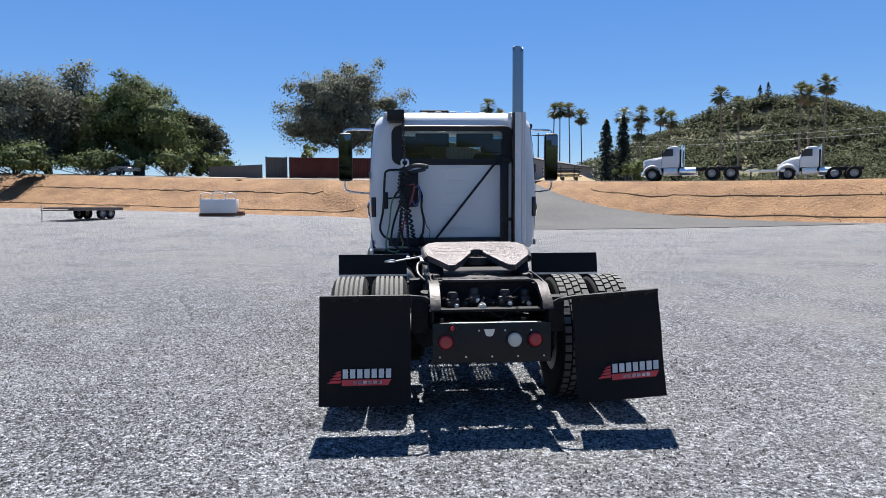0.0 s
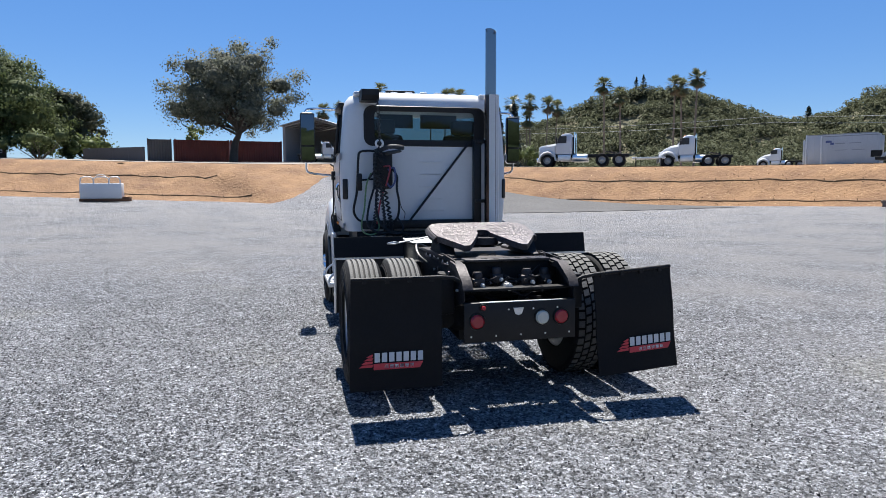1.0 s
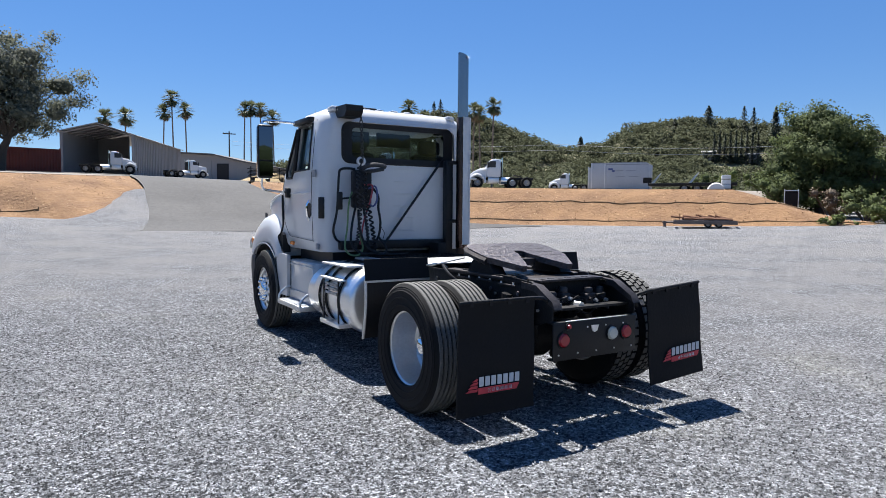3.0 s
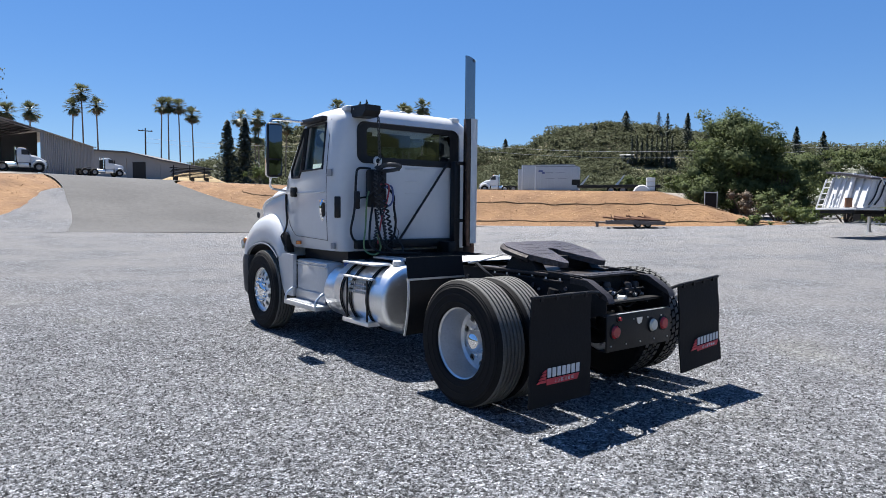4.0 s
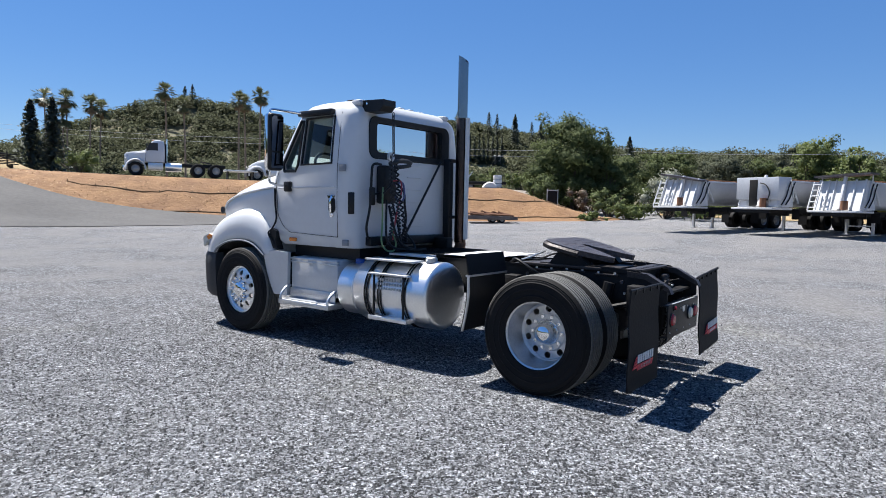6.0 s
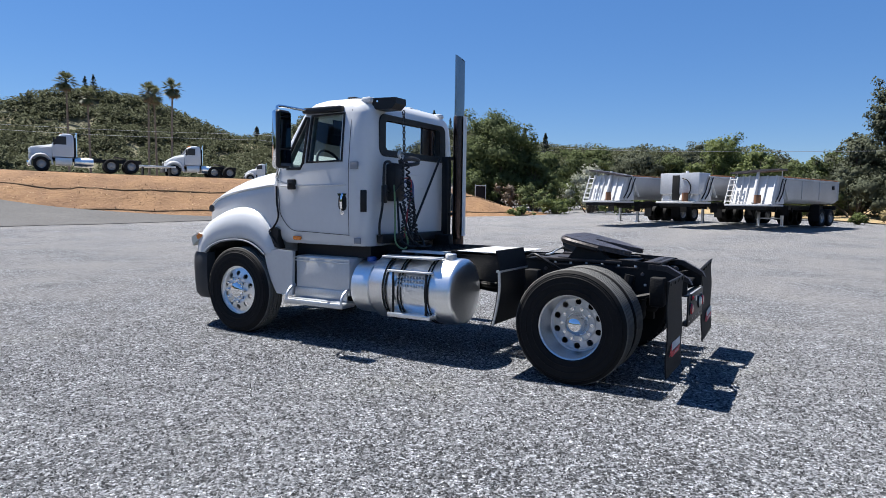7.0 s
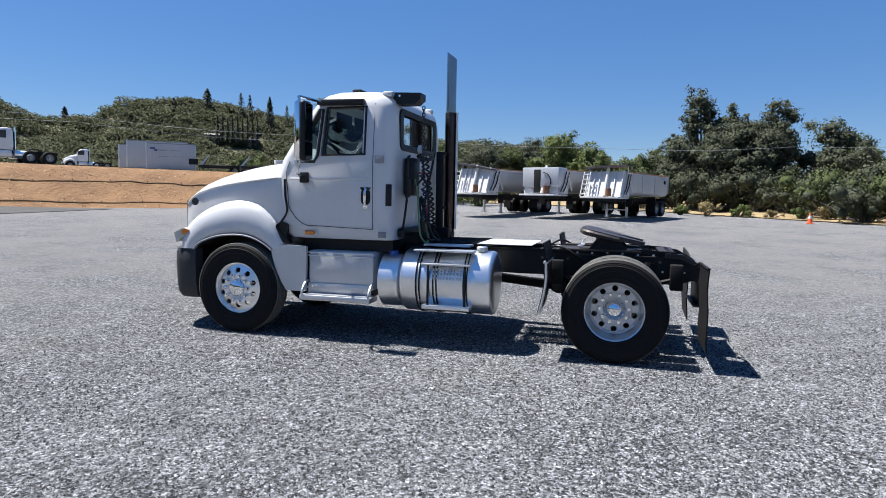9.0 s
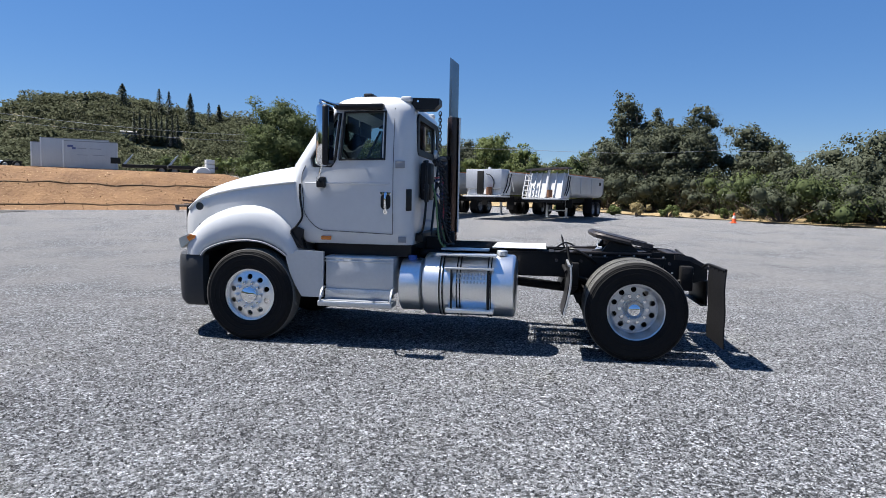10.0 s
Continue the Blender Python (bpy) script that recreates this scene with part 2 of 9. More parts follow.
MIRROR = mat("mirror_glass", (0.10, 0.115, 0.145), 0.02, metal=1.0, vary=0.0)
REDCONT = mat("container_red", (0.1075, 0.02184, 0.01764), 0.7, vary=0.3, scale=3)
GREYCONT = mat("container_grey", (0.09408, 0.0882, 0.0882), 0.8, vary=0.2, scale=2)
SHEDGREY = mat("shed_metal", (0.2268, 0.2201, 0.2201), 0.6, vary=0.08, scale=2)
SHEDROOF = mat("shed_roof_metal", (0.2646, 0.2579, 0.252), 0.5, vary=0.15, scale=2)
SHEDDARK = mat("shed_interior", (0.252, 0.2436, 0.2352), 0.8, vary=0.2, scale=2)
WOOD = mat("weathered_planks", (0.336, 0.2772, 0.21), 0.85, vary=0.3, scale=8, obrand=0.5)
ORANGE = mat("cone_orange", (0.80, 0.12, 0.03), 0.5)
BARK = mat("bark", (0.075, 0.06, 0.048), 0.95, vary=0.4, scale=6, bump=0.8, bump_scale=15)
PALMBARK = mat("palm_bark", (0.17, 0.13, 0.10), 0.95, vary=0.3, scale=8, bump=0.5)
OAKLEAF = mat("oak_leaves", (0.04805, 0.05678, 0.03494), 0.75, scale=0.8, color2=(0.1092, 0.1201, 0.08081), island=0.4, translucent=0.3, spec=0.15)
OLIVELEAF = mat("olive_leaves", (0.05023, 0.0688, 0.02621), 0.75, scale=0.8, color2=(0.1179, 0.1442, 0.06006), island=0.35, translucent=0.38, spec=0.15)
BRIGHTLEAF = mat("bright_leaves", (0.06048, 0.084, 0.0252), 0.65, scale=0.8, color2=(0.1428, 0.1722, 0.06048), island=0.45, translucent=0.35, spec=0.2)
DRYTUFT = mat("dry_tuft", (0.168, 0.126, 0.0504), 0.85, scale=2, color2=(0.3192, 0.2604, 0.126), island=0.6, translucent=0.2)
MIDLEAF = mat("mid_green_leaves", (0.08081, 0.107, 0.04368), 0.75, scale=0.8, color2=(0.1747, 0.2053, 0.09391), island=0.4, translucent=0.48, spec=0.15)
BROWNLEAF = mat("withered_leaves", (0.0756, 0.05544, 0.0378), 0.8, scale=0.8, color2=(0.168, 0.126, 0.084), island=0.6, translucent=0.1)
PALEALU = mat("chalky_aluminium", (0.44, 0.455, 0.48), 0.5, metal=0.3, vary=0.18, scale=3, bump=0.05)
# white paint greyed: the blue-grey shade on the trailer sides is in the colour
VANWHITE = mat("shaded_van_paint", (0.3948, 0.4032, 0.42), 0.5, vary=0.15, scale=2)
LIGHTOAK = mat("pale_oak_leaves", (0.085, 0.094, 0.068), 0.75, scale=0.8, color2=(0.190, 0.200, 0.155), island=0.5, translucent=0.48, spec=0.2)
HILLLEAF = mat("hill_woods_leaves", (0.052, 0.058, 0.035), 0.85, scale=0.9, color2=(0.088, 0.097, 0.060), island=0.10, translucent=0.32, spec=0.05)
GREYLEAF = mat("silvery_leaves", (0.142, 0.1583, 0.1092), 0.75, scale=0.8, color2=(0.3276, 0.3385, 0.2839), island=0.6, translucent=0.2, spec=0.15)
CONIFLEAF = mat("conifer_needles", (0.022, 0.032, 0.022), 0.8, scale=0.8, color2=(0.058, 0.070, 0.048), island=0.5, translucent=0.2)
PALMLEAF = mat("palm_fronds", (0.0714, 0.084, 0.04032), 0.5, scale=0.8, color2=(0.1512, 0.1596, 0.084), island=0.8, translucent=0.3)
DEADFROND = mat("dead_fronds", (0.168, 0.126, 0.0756), 0.9, vary=0.3, island=0.5)


# ---- mesh helpers ----
def mesh_of(bm, name, smooth=35):
    me = bpy.data.meshes.new(name)
    bmesh.ops.recalc_face_normals(bm, faces=bm.faces)
    if smooth:
        for f in bm.faces:
            f.smooth = True
        for e in bm.edges:
            if len(e.link_faces) == 2 and e.calc_face_angle(0) > radians(smooth):
                e.smooth = False
    bm.to_mesh(me)
    bm.free()
    return me


def part(name, bm, material, parent=None, label="", m=None, smooth=35):
    """One mesh object under a thing or a part; bm may be a ready mesh that is shared."""
    me = bm if isinstance(bm, bpy.types.Mesh) else mesh_of(bm, name, smooth)
    if not me.materials:
        me.materials.append(material)
    ob = new(name, me)
    if m is not None:
        ob.matrix_basis = m
    ob.parent = parent
    return tagged(ob, label)


def thing(name, label, category, m=None, group="", kind=""):
    ob = new(name)
    ob.empty_display_size = 0.3
    if m is not None:
        ob.matrix_basis = m
    return tagged(ob, label, category, group, kind)


def BM():
    return bmesh.new()


def box(bm, x0, x1, y0, y1, z0, z1, b=0.0, seg=2):
    c = Vector(((x0 + x1) / 2, (y0 + y1) / 2, (z0 + z1) / 2))
    r = bmesh.ops.create_cube(bm, size=1, matrix=Matrix.Translation(c) @ Matrix.Diagonal((abs(x1 - x0), abs(y1 - y0), abs(z1 - z0), 1)))
    if b:
        es = list({e for v in r["verts"] for e in v.link_edges})
        bmesh.ops.bevel(bm, geom=es, offset=b, segments=seg, affect="EDGES", profile=0.5)
    return bm


def prism(bm, poly, axis, a, b):
    """A polygon in the two other axes, pushed along axis from a to b."""
    def p(u, v, w):
        return {"x": (w, u, v), "y": (u, w, v), "z": (u, v, w)}[axis]
    lo = [bm.verts.new(p(u, v, a)) for u, v in poly]
    hi = [bm.verts.new(p(u, v, b)) for u, v in poly]
    bm.faces.new(lo), bm.faces.new(hi[::-1])
    n = len(poly)
    for i in range(n):
        bm.faces.new((lo[i], hi[i], hi[(i + 1) % n], lo[(i + 1) % n]))
    return bm


def sweep(bm, pts, r, n=8, closed=False):
    """A round tube along points; r may be a list."""
    pts = [Vector(p) for p in pts]
    m = len(pts)
    rs = r if isinstance(r, (list, tuple)) else [r] * m
    rings, up = [], None
    for i, p in enumerate(pts):
        a = pts[i - 1] if (i or closed) else p
        b = pts[(i + 1) % m] if (i < m - 1 or closed) else p
        d = (b - a).normalized()
        if up is None:
            up = d.orthogonal().normalized()
        up = (up - d * up.dot(d))
        up = up.normalized() if up.length > 1e-6 else d.orthogonal().normalized()
        s = d.cross(up)
        rings.append([bm.verts.new(p + rs[i] * (math.cos(2 * math.pi * k / n) * up + math.sin(2 * math.pi * k / n) * s)) for k in range(n)])
    for i in range(m if closed else m - 1):
        A, B = rings[i], rings[(i + 1) % m]
        for k in range(n):
            bm.faces.new((A[k], A[(k + 1) % n], B[(k + 1) % n], B[k]))
    if not closed:
        bm.faces.new(rings[0][::-1]), bm.faces.new(rings[-1])
    return bm


def lathe(bm, prof, n=32, axis="x", centre=(0, 0, 0), close=False):
    """Profile of (radius, along) turned about an axis."""
    c = Vector(centre)
    def p(r, h, a):
        u, v = r * math.cos(a), r * math.sin(a)
        return c + Vector({"x": (h, u, v), "y": (u, h, v), "z": (u, v, h)}[axis])
    rings = []
    for r, h in prof:
        rings.append([bm.verts.new(p(0, h, 0))] if r < 1e-5 else [bm.verts.new(p(r, h, 2 * math.pi * k / n)) for k in range(n)])
    seq = list(zip(rings, rings[1:])) + ([(rings[-1], rings[0])] if close else [])
    for A, B in seq:
        for k in range(n):
            q = (k + 1) % n
            if len(A) == 1 and len(B) == 1:
                continue
            if len(A) == 1:
                bm.faces.new((A[0], B[q], B[k]))
            elif len(B) == 1:
                bm.faces.new((A[k], A[q], B[0]))
            else:
                bm.faces.new((A[k], A[q], B[q], B[k]))
    return bm


def loft(bm, rings, closed=True, caps=True):
    R = [[bm.verts.new(p) for p in ring] for ring in rings]
    n = len(R[0])
    for A, B in zip(R, R[1:]):
        for k in range(n if closed else n - 1):
            bm.faces.new((A[k], A[(k + 1) % n], B[(k + 1) % n], B[k]))
    if caps and closed:
        bm.faces.new(R[0][::-1]), bm.faces.new(R[-1])
    return bm


def bend(pts, steps=6):
    """Catmull-Rom through points."""
    P = [Vector(p) for p in pts]
    P = [P[0] * 2 - P[1]] + P + [P[-1] * 2 - P[-2]]
    out = []
    for i in range(1, len(P) - 2):
        a, b, c, d = P[i - 1:i + 3]
        for k in range(steps):
            t = k / steps
            out.append(0.5 * (2 * b + (c - a) * t + (2 * a - 5 * b + 4 * c - d) * t * t + (3 * b - a - 3 * c + d) * t ** 3))
    return out + [P[-2]]


def cut(ob, cutters):
    """Cut the cutters' shapes out of ob's mesh for good."""
    for c in cutters:
        mod = ob.modifiers.new("cut", "BOOLEAN")
        mod.object, mod.operation, mod.solver = c, "DIFFERENCE", "EXACT"
    dg = bpy.context.evaluated_depsgraph_get()
    dg.update()
    me = bpy.data.meshes.new_from_object(ob.evaluated_get(dg))
    ob.modifiers.clear()
    old = ob.data
    ob.data = me
    bpy.data.meshes.remove(old)
    for c in cutters:
        d = c.data
        bpy.data.objects.remove(c)
        bpy.data.meshes.remove(d)
    return ob


def raw(name, verts, faces, material, smooth=False):
    me = bpy.data.meshes.new(name)
    me.from_pydata([tuple(v) for v in verts], [], [tuple(f) for f in faces])
    me.materials.append(material)
    if smooth:
        me.shade_smooth()
    return me


# ---- land ----
def lot(x, y):
    r = math.hypot(x, y)
    return 0.024 * max(0.0, min(r, 60) - 8)


EYE = 1.62


def spread(x, y):
    """Centre and factor by which the surroundings, planned close in, are set out to their true distance at a bearing."""
    az = math.degrees(math.atan2(x + 4, y + 3))
    ex = float(np.interp(az, [2, 24, 44, 63, 80], [-0.5, -2.5, -5.3, -7.0, -8.0]))
    ey = float(np.interp(az, [2, 24, 44, 63, 80], [-5.5, -5.0, -3.6, -1.6, 0.8]))
    k = float(np.interp(az, [-60, -25, -5, 5, 14, 40, 52, 58, 66, 76, 90, 140, 170], [1.08, 1.10, 1.14, 1.22, 1.28, 1.30, 1.22, 1.18, 1.10, 1.06, 1.05, 1.05, 1.0]))
    d = math.hypot(x - ex, y - ey)
    lift = float(np.interp(az, [5, 20, 82, 92], [0.0075, 0.006, 0.006, 0.0]))
    return ex, ey, k + 0.011 * max(0.0, min(d, 95) - 52) * (1 if -12 < az < 60 else 0), lift


def true_place(x, y, z):
    ex, ey, k, lift = spread(x, y)
    return ex + (x - ex) * k, ey + (y - ey) * k, EYE + (z - EYE) * k + lift * k * math.hypot(x - ex, y - ey)


def yard_z(x, y):
    """The yard's height: level round the truck, then rising gently to the foot of the banks."""
    r = math.hypot(x, y)
    ex, ey, k, lift = spread(x, y)
    w = min(1.0, max(0.0, (r - 14) / 12))
    z = EYE + k * (lot(ex + (x - ex) / k, ey + (y - ey) / k) - EYE) + lift * math.hypot(x - ex, y - ey)
    return max(0.0, z) * w * w * (3 - 2 * w) - 0.03 * w


def upper(x, y):
    e = max(0, min(x, 40))
    return 3.05 + (0.041 - 0.0005 * e) * (min(math.hypot(x, y), 90) - 40) - 0.012 * e


def sheet_radial(name, radii, material, h, n=96):
    vs, fs = [(0, 0, h(0, 0))], []
    for r in radii:
        for k in range(n):
            a = 2 * math.pi * k / n
            vs.append((r * math.cos(a), r * math.sin(a), h(r * math.cos(a), r * math.sin(a))))
    for k in range(n):
        fs.append((0, 1 + k, 1 + (k + 1) % n))
    for i in range(len(radii) - 1):
        for k in range(n):
            a, b = 1 + i * n, 1 + (i + 1) * n
            fs.append((a + k, b + k, b + (k + 1) % n, a + (k + 1) % n))
    return new(name, raw(name, vs, fs, material, True))


tagged(sheet_radial("ground", [2, 4, 6, 8, 10, 13, 16, 20, 23, 26, 29, 32, 35, 38, 41, 44, 47, 50, 54, 60, 80, 120, 200, 400, 900, 2500], GRAVEL, yard_z, 180),
       "wide yard of pale grey crushed gravel", "ground", kind="structure")

BASE_R = [(7.2, 40), (8.2, 34.5), (10.4, 30.4), (16, 25.8), (23.5, 19.8), (30, 15.5), (36, 13.5), (43, 14.5)]
TOP_R = [(8.6, 43), (10.0, 39.8), (12.0, 36.0), (17.2, 31.3), (23.2, 25.9), (30.4, 20.6), (36.5, 21.5), (40.5, 22.5)]
BASE_L = [(0.5, 42.5), (0.75, 37.5), (0.5, 33.4), (-1.4, 31.9), (-5.4, 34.9), (-11, 38), (-18.2, 42), (-30, 47), (-48, 55)]
TOP_L = [(0.3, 43.5), (-0.6, 41.6), (-2.0, 40.0), (-3.8, 39.8), (-6.5, 41.6), (-12.5, 46), (-21, 50.6), (-33, 55.5), (-52, 63)]


def resample(poly, n):
    P = bend([(x, y, 0) for x, y in poly], 8)
    d = [0]
    for a, b in zip(P, P[1:]):
        d.append(d[-1] + (b - a).length)
    out = []
    for i in range(n):
        s = d[-1] * i / (n - 1)
        j = max(k for k in range(len(d)) if d[k] <= s + 1e-9)
        j = min(j, len(P) - 2)
        f = (s - d[j]) / max(1e-9, d[j + 1] - d[j])
        out.append(P[j].lerp(P[j + 1], f))
    return out


def drive_z(x, y):
    """Height of the drive, which climbs from the yard to the upper level."""
    f = min(1, max(0, (y - 24.5) / 18.5))
    f = f * f * (3 - 2 * f)
    return lot(x, y) * (1 - f) + upper(x, y) * f


def foot_z(x, y, i):
    """Height of a bank's foot: beside the drive for its first stretch, then the yard."""
    g = min(1.0, max(0.0, (i - 10) / 16))
    return drive_z(x, y) * (1 - g) + lot(x, y) * g - 0.12


def end_drop(i):
    """How far the right bank's crest has sunk towards its end."""
    return 2.0 * min(1.0, max(0.0, (i / 109 - 0.745) / 0.13)) ** 1.1


def bank(name, base, top, endlow=False):
    """An earth slope between its foot and its crest, gullied and uneven."""
    n, k = 110, 22
    A, B = resample(base, n), resample(top, n)
    vs, fs = [], []
    for i in range(n):
        for j in range(k + 1):
            f = j / k
            p = A[i].lerp(B[i], f)
            z0, z1 = foot_z(p.x, p.y, i), upper(p.x, p.y)
            if endlow:
                z1 = max(z0 + 0.1, z1 - end_drop(i))
            s = f * f * (3 - 2 * f) * 0.45 + f * 0.55
            z = z0 + (z1 - z0) * s + (0.12 * noise.noise((p.x * 0.7, p.y * 0.7, 1)) + 0.06 * noise.noise((p.x * 2.3, p.y * 2.3, 5))) * math.sin(math.pi * min(1, f * 1.05))
            vs.append((p.x, p.y, z))
    for i in range(n - 1):
        for j in range(k):
            a = i * (k + 1) + j
            fs.append((a, a + k + 1, a + k + 2, a + 1))
    ob = tagged(new(name, raw(name, vs, fs, DIRT, True)), "reddish bare earth bank with dry straw", "embankment", kind="structure")
    return A, B


AR, BR = bank("bank_right", BASE_R, TOP_R, True)
AL, BL = bank("bank_left", BASE_L, TOP_L)


def upper_lot():
    rim = [Vector((x, y, 0)) for x, y in reversed(TOP_L)]
    rim = [Vector((-90, 75, 0))] + [p.copy() for p in reversed(BL)] + [Vector((4.2, 43.2, 0))] + [Vector((p.x, p.y, end_drop(i))) for i, p in enumerate(BR)] + [Vector((45, 24, 1.9)), Vector((62, 30, 1.9))]
    vs, fs = [], []
    fac = [1.0, 1.08, 1.2, 1.4, 1.8, 2.5, 4.0]
    for p in rim:
        for s in fac:
            q = p * s
            vs.append((q.x, q.y, upper(q.x, q.y) + 0.02 - p.z * max(0.0, 1 - (s - 1) / 0.3)))
    k = len(fac)
    for i in range(len(rim) - 1):
        for j in range(k - 1):
            a = i * k + j
            fs.append((a, a + k, a + k + 1, a + 1))
    tagged(new("upper_yard", raw("upper_yard", vs, fs, DUST, True)), "dusty upper yard behind the bank", "ground", kind="structure")


upper_lot()


def ramp():
    """The paved drive that climbs from the yard to the upper level."""
    left = [(-0.6, 24.2), (0.0, 27.5), (0.35, 30.5), (0.5, 33.4), (0.7, 37.5), (0.4, 42.5), (0, 46), (-2, 52), (-6, 60)]
    right = [(18.5, 23.0), (15.5, 25.9), (10.6, 30.2), (8.3, 34.6), (7.4, 40), (8.6, 44), (11, 52), (16, 60)]
    n, k = 60, 14
    A, B = resample(left, n), resample(right, n)
    vs, fs = [], []
    for i in range(n):
        for j in range(k + 1):
            p = A[i].lerp(B[i], j / k)
            if i == 0:
                p.y += 0.25 * noise.noise((p.x * 0.7, 3, 1)) - 1.2 * math.sin(math.pi * j / k) * 0.6
            vs.append((p.x, p.y, drive_z(p.x, p.y) + (0.03 if i > 2 else 0.012 * i)))
    for i in range(n - 1):
        for j in range(k):
            a = i * (k + 1) + j
            fs.append((a, a + 1, a + k + 2, a + k + 1))
    tagged(new("road", raw("road", vs, fs, ASPHALT, True)), "grey asphalt drive climbing to the upper yard", "road", kind="structure")


ramp()


def shoulder():
    """Gravel ramped up beside the lower end of the drive."""
    edge = resample([(-0.6, 24.2), (0.0, 27.5), (0.35, 30.5), (0.5, 33.4), (0.65, 36.5)], 26)
    vs, fs = [], []
    for i, p in enumerate(edge):
        for j in range(9):
            f = j / 8
            x, y = p.x + 0.06 - (1.2 + 3.2 * min(1, i / 8)) * f, p.y - 0.6 * f
            g = f * f * (3 - 2 * f)
            vs.append((x, y, (drive_z(p.x, p.y) + 0.02) * (1 - g) + (lot(x, y) - 0.05) * g + 0.05 * noise.noise((x * 2, y * 2, 1)) * math.sin(math.pi * f)))
    for i in range(25):
        for j in range(8):
            a = i * 9 + j
            fs.append((a, a + 9, a + 10, a + 1))
    tagged(new("road_shoulder", raw("road_shoulder", vs, fs, GRAVEL, True)), "gravel shoulder beside the asphalt drive", "ground", kind="structure")


shoulder()


def wattles():
    """Straw rolls staked along the slopes."""
    for A, B in ((AR, BR), (AL, BL)):
        for f in (0.2, 0.6):
            i0, i1 = (16, 100) if A is AR else (24, 104)
            pts = []
            for i in range(i0, i1):
                p = A[i].lerp(B[i], f + 0.004 * noise.noise((i * 0.2, f, 2)))
                z0, z1 = foot_z(p.x, p.y, i), upper(p.x, p.y)
                if A is AR:
                    z1 = max(z0 + 0.1, z1 - end_drop(i))
                s = f * f * (3 - 2 * f) * 0.45 + f * 0.55
                pts.append((p.x, p.y, z0 + (z1 - z0) * s + 0.02 + (0.12 * noise.noise((p.x * 0.7, p.y * 0.7, 1)) + 0.06 * noise.noise((p.x * 2.3, p.y * 2.3, 5))) * math.sin(math.pi * min(1, f * 1.05))))
            bm = BM()
            sweep(bm, pts, [0.035 + 0.03 * abs(noise.noise((7 * k, f, 4))) for k in range(len(pts))], 6)
            for p in pts[::4]:
                box(bm, p[0] - 0.015, p[0] + 0.015, p[1] - 0.015, p[1] + 0.015, p[2] - 0.1, p[2] + 0.11)
            tagged(part("straw_wattle", bm, WATTLE), "brown straw erosion roll staked along the bank", "erosion roll", "wattles on the banks")


wattles()


def verge():
    edge = [(43, 15.5), (41.5, 8), (39.5, -2), (35, -8), (30, -12.3), (26, -17.5), (18, -30)]
    A = resample(edge, 80)
    vs, fs = [], []
    for i, p in enumerate(A):
        d = Vector((p.x, p.y, 0)).normalized()
        for j in range(9):
            q = p + d * (j * 3.2 + 0.5 * noise.noise((i * 0.35, j, 3)))
            vs.append((q.x, q.y, lot(q.x, q.y) + 0.03 + (0.25 * noise.noise((q.x * 0.4, q.y * 0.4, 2)) + 0.06 * j if j else 0)))
    for i in range(79):
        for j in range(8):
            a = i * 9 + j
            fs.append((a, a + 1, a + 10, a + 9))
    tagged(new("verge", raw("verge", vs, fs, DRYGRASS, True)), "strip of pale dry grass at the yard's edge", "ground", kind="structure")


verge()


# ---- hills and woods ----
CX, CY = -4.0, -3.0


def skyline(a):
    """Slope of the wooded skyline over the yard at a bearing in degrees."""
    az = [-60, 0, 12, 16, 18.8, 20.1, 21.9, 23.8, 25, 27.2, 28.8, 31.1, 33, 34.8, 36.8, 38.3, 39.5, 41.6, 43.5, 44.5, 45.8, 47.9, 50, 52, 53.5, 55, 57, 59, 62, 65, 70, 80, 95, 140]
    tn = [0.02, 0.02, 0.03, 0.063, 0.0827, 0.095, 0.1065, 0.1219, 0.128, 0.1408, 0.1445, 0.1489, 0.142, 0.1307, 0.1188, 0.105, 0.0972, 0.0954, 0.099, 0.104, 0.1233, 0.131, 0.134, 0.134, 0.1298, 0.1253, 0.1208, 0.1165, 0.108, 0.096, 0.088, 0.078, 0.05, 0.02]
    return float(np.interp(a, az, tn))


FAR = 1.9


def far(x, y, z):
    """A place on the hills, pushed out along its line of sight to the hills' true distance."""
    return CX + (x - CX) * FAR, CY + (y - CY) * FAR, EYE + (z - EYE) * FAR


PEAK = 96.0


def hill_z(a, d):
    f = max(0.0, min(1.0, (d - 63) / (PEAK - 63)))
    f = f ** 1.7 if d < PEAK else max(0.0, 1 - ((d - PEAK) / 90) ** 2)
    return 2.4 + (skyline(a) * PEAK - 1.9) * f


def hills():
    vs, fs = [], []
    A = [-62 + 2 * i for i in range(102)]
    D = [60, 64, 68, 72, 76, 80, 84, 88, 92, 96, 100, 106, 116, 135, 170]
    for a in A:
        for d in D:
            x, y = CX + d * math.sin(radians(a)), CY + d * math.cos(radians(a))
            vs.append(far(x, y, hill_z(a, d) - (6 if d > 160 else 0) - (1.5 if d < 63 else 0) + 0.5 * noise.noise((x * 0.08, y * 0.08, 0)) * (d > 70)))
    k = len(D)
    for i in range(len(A) - 1):
        for j in range(k - 1):
            q = i * k + j
            fs.append((q, q + k, q + k + 1, q + 1))
    tagged(new("hillside", raw("hillside", vs, fs, FLOORGREEN, True)), "dry wooded hillside behind the yard", "hill", kind="structure")


hills()
SET_OUT = []


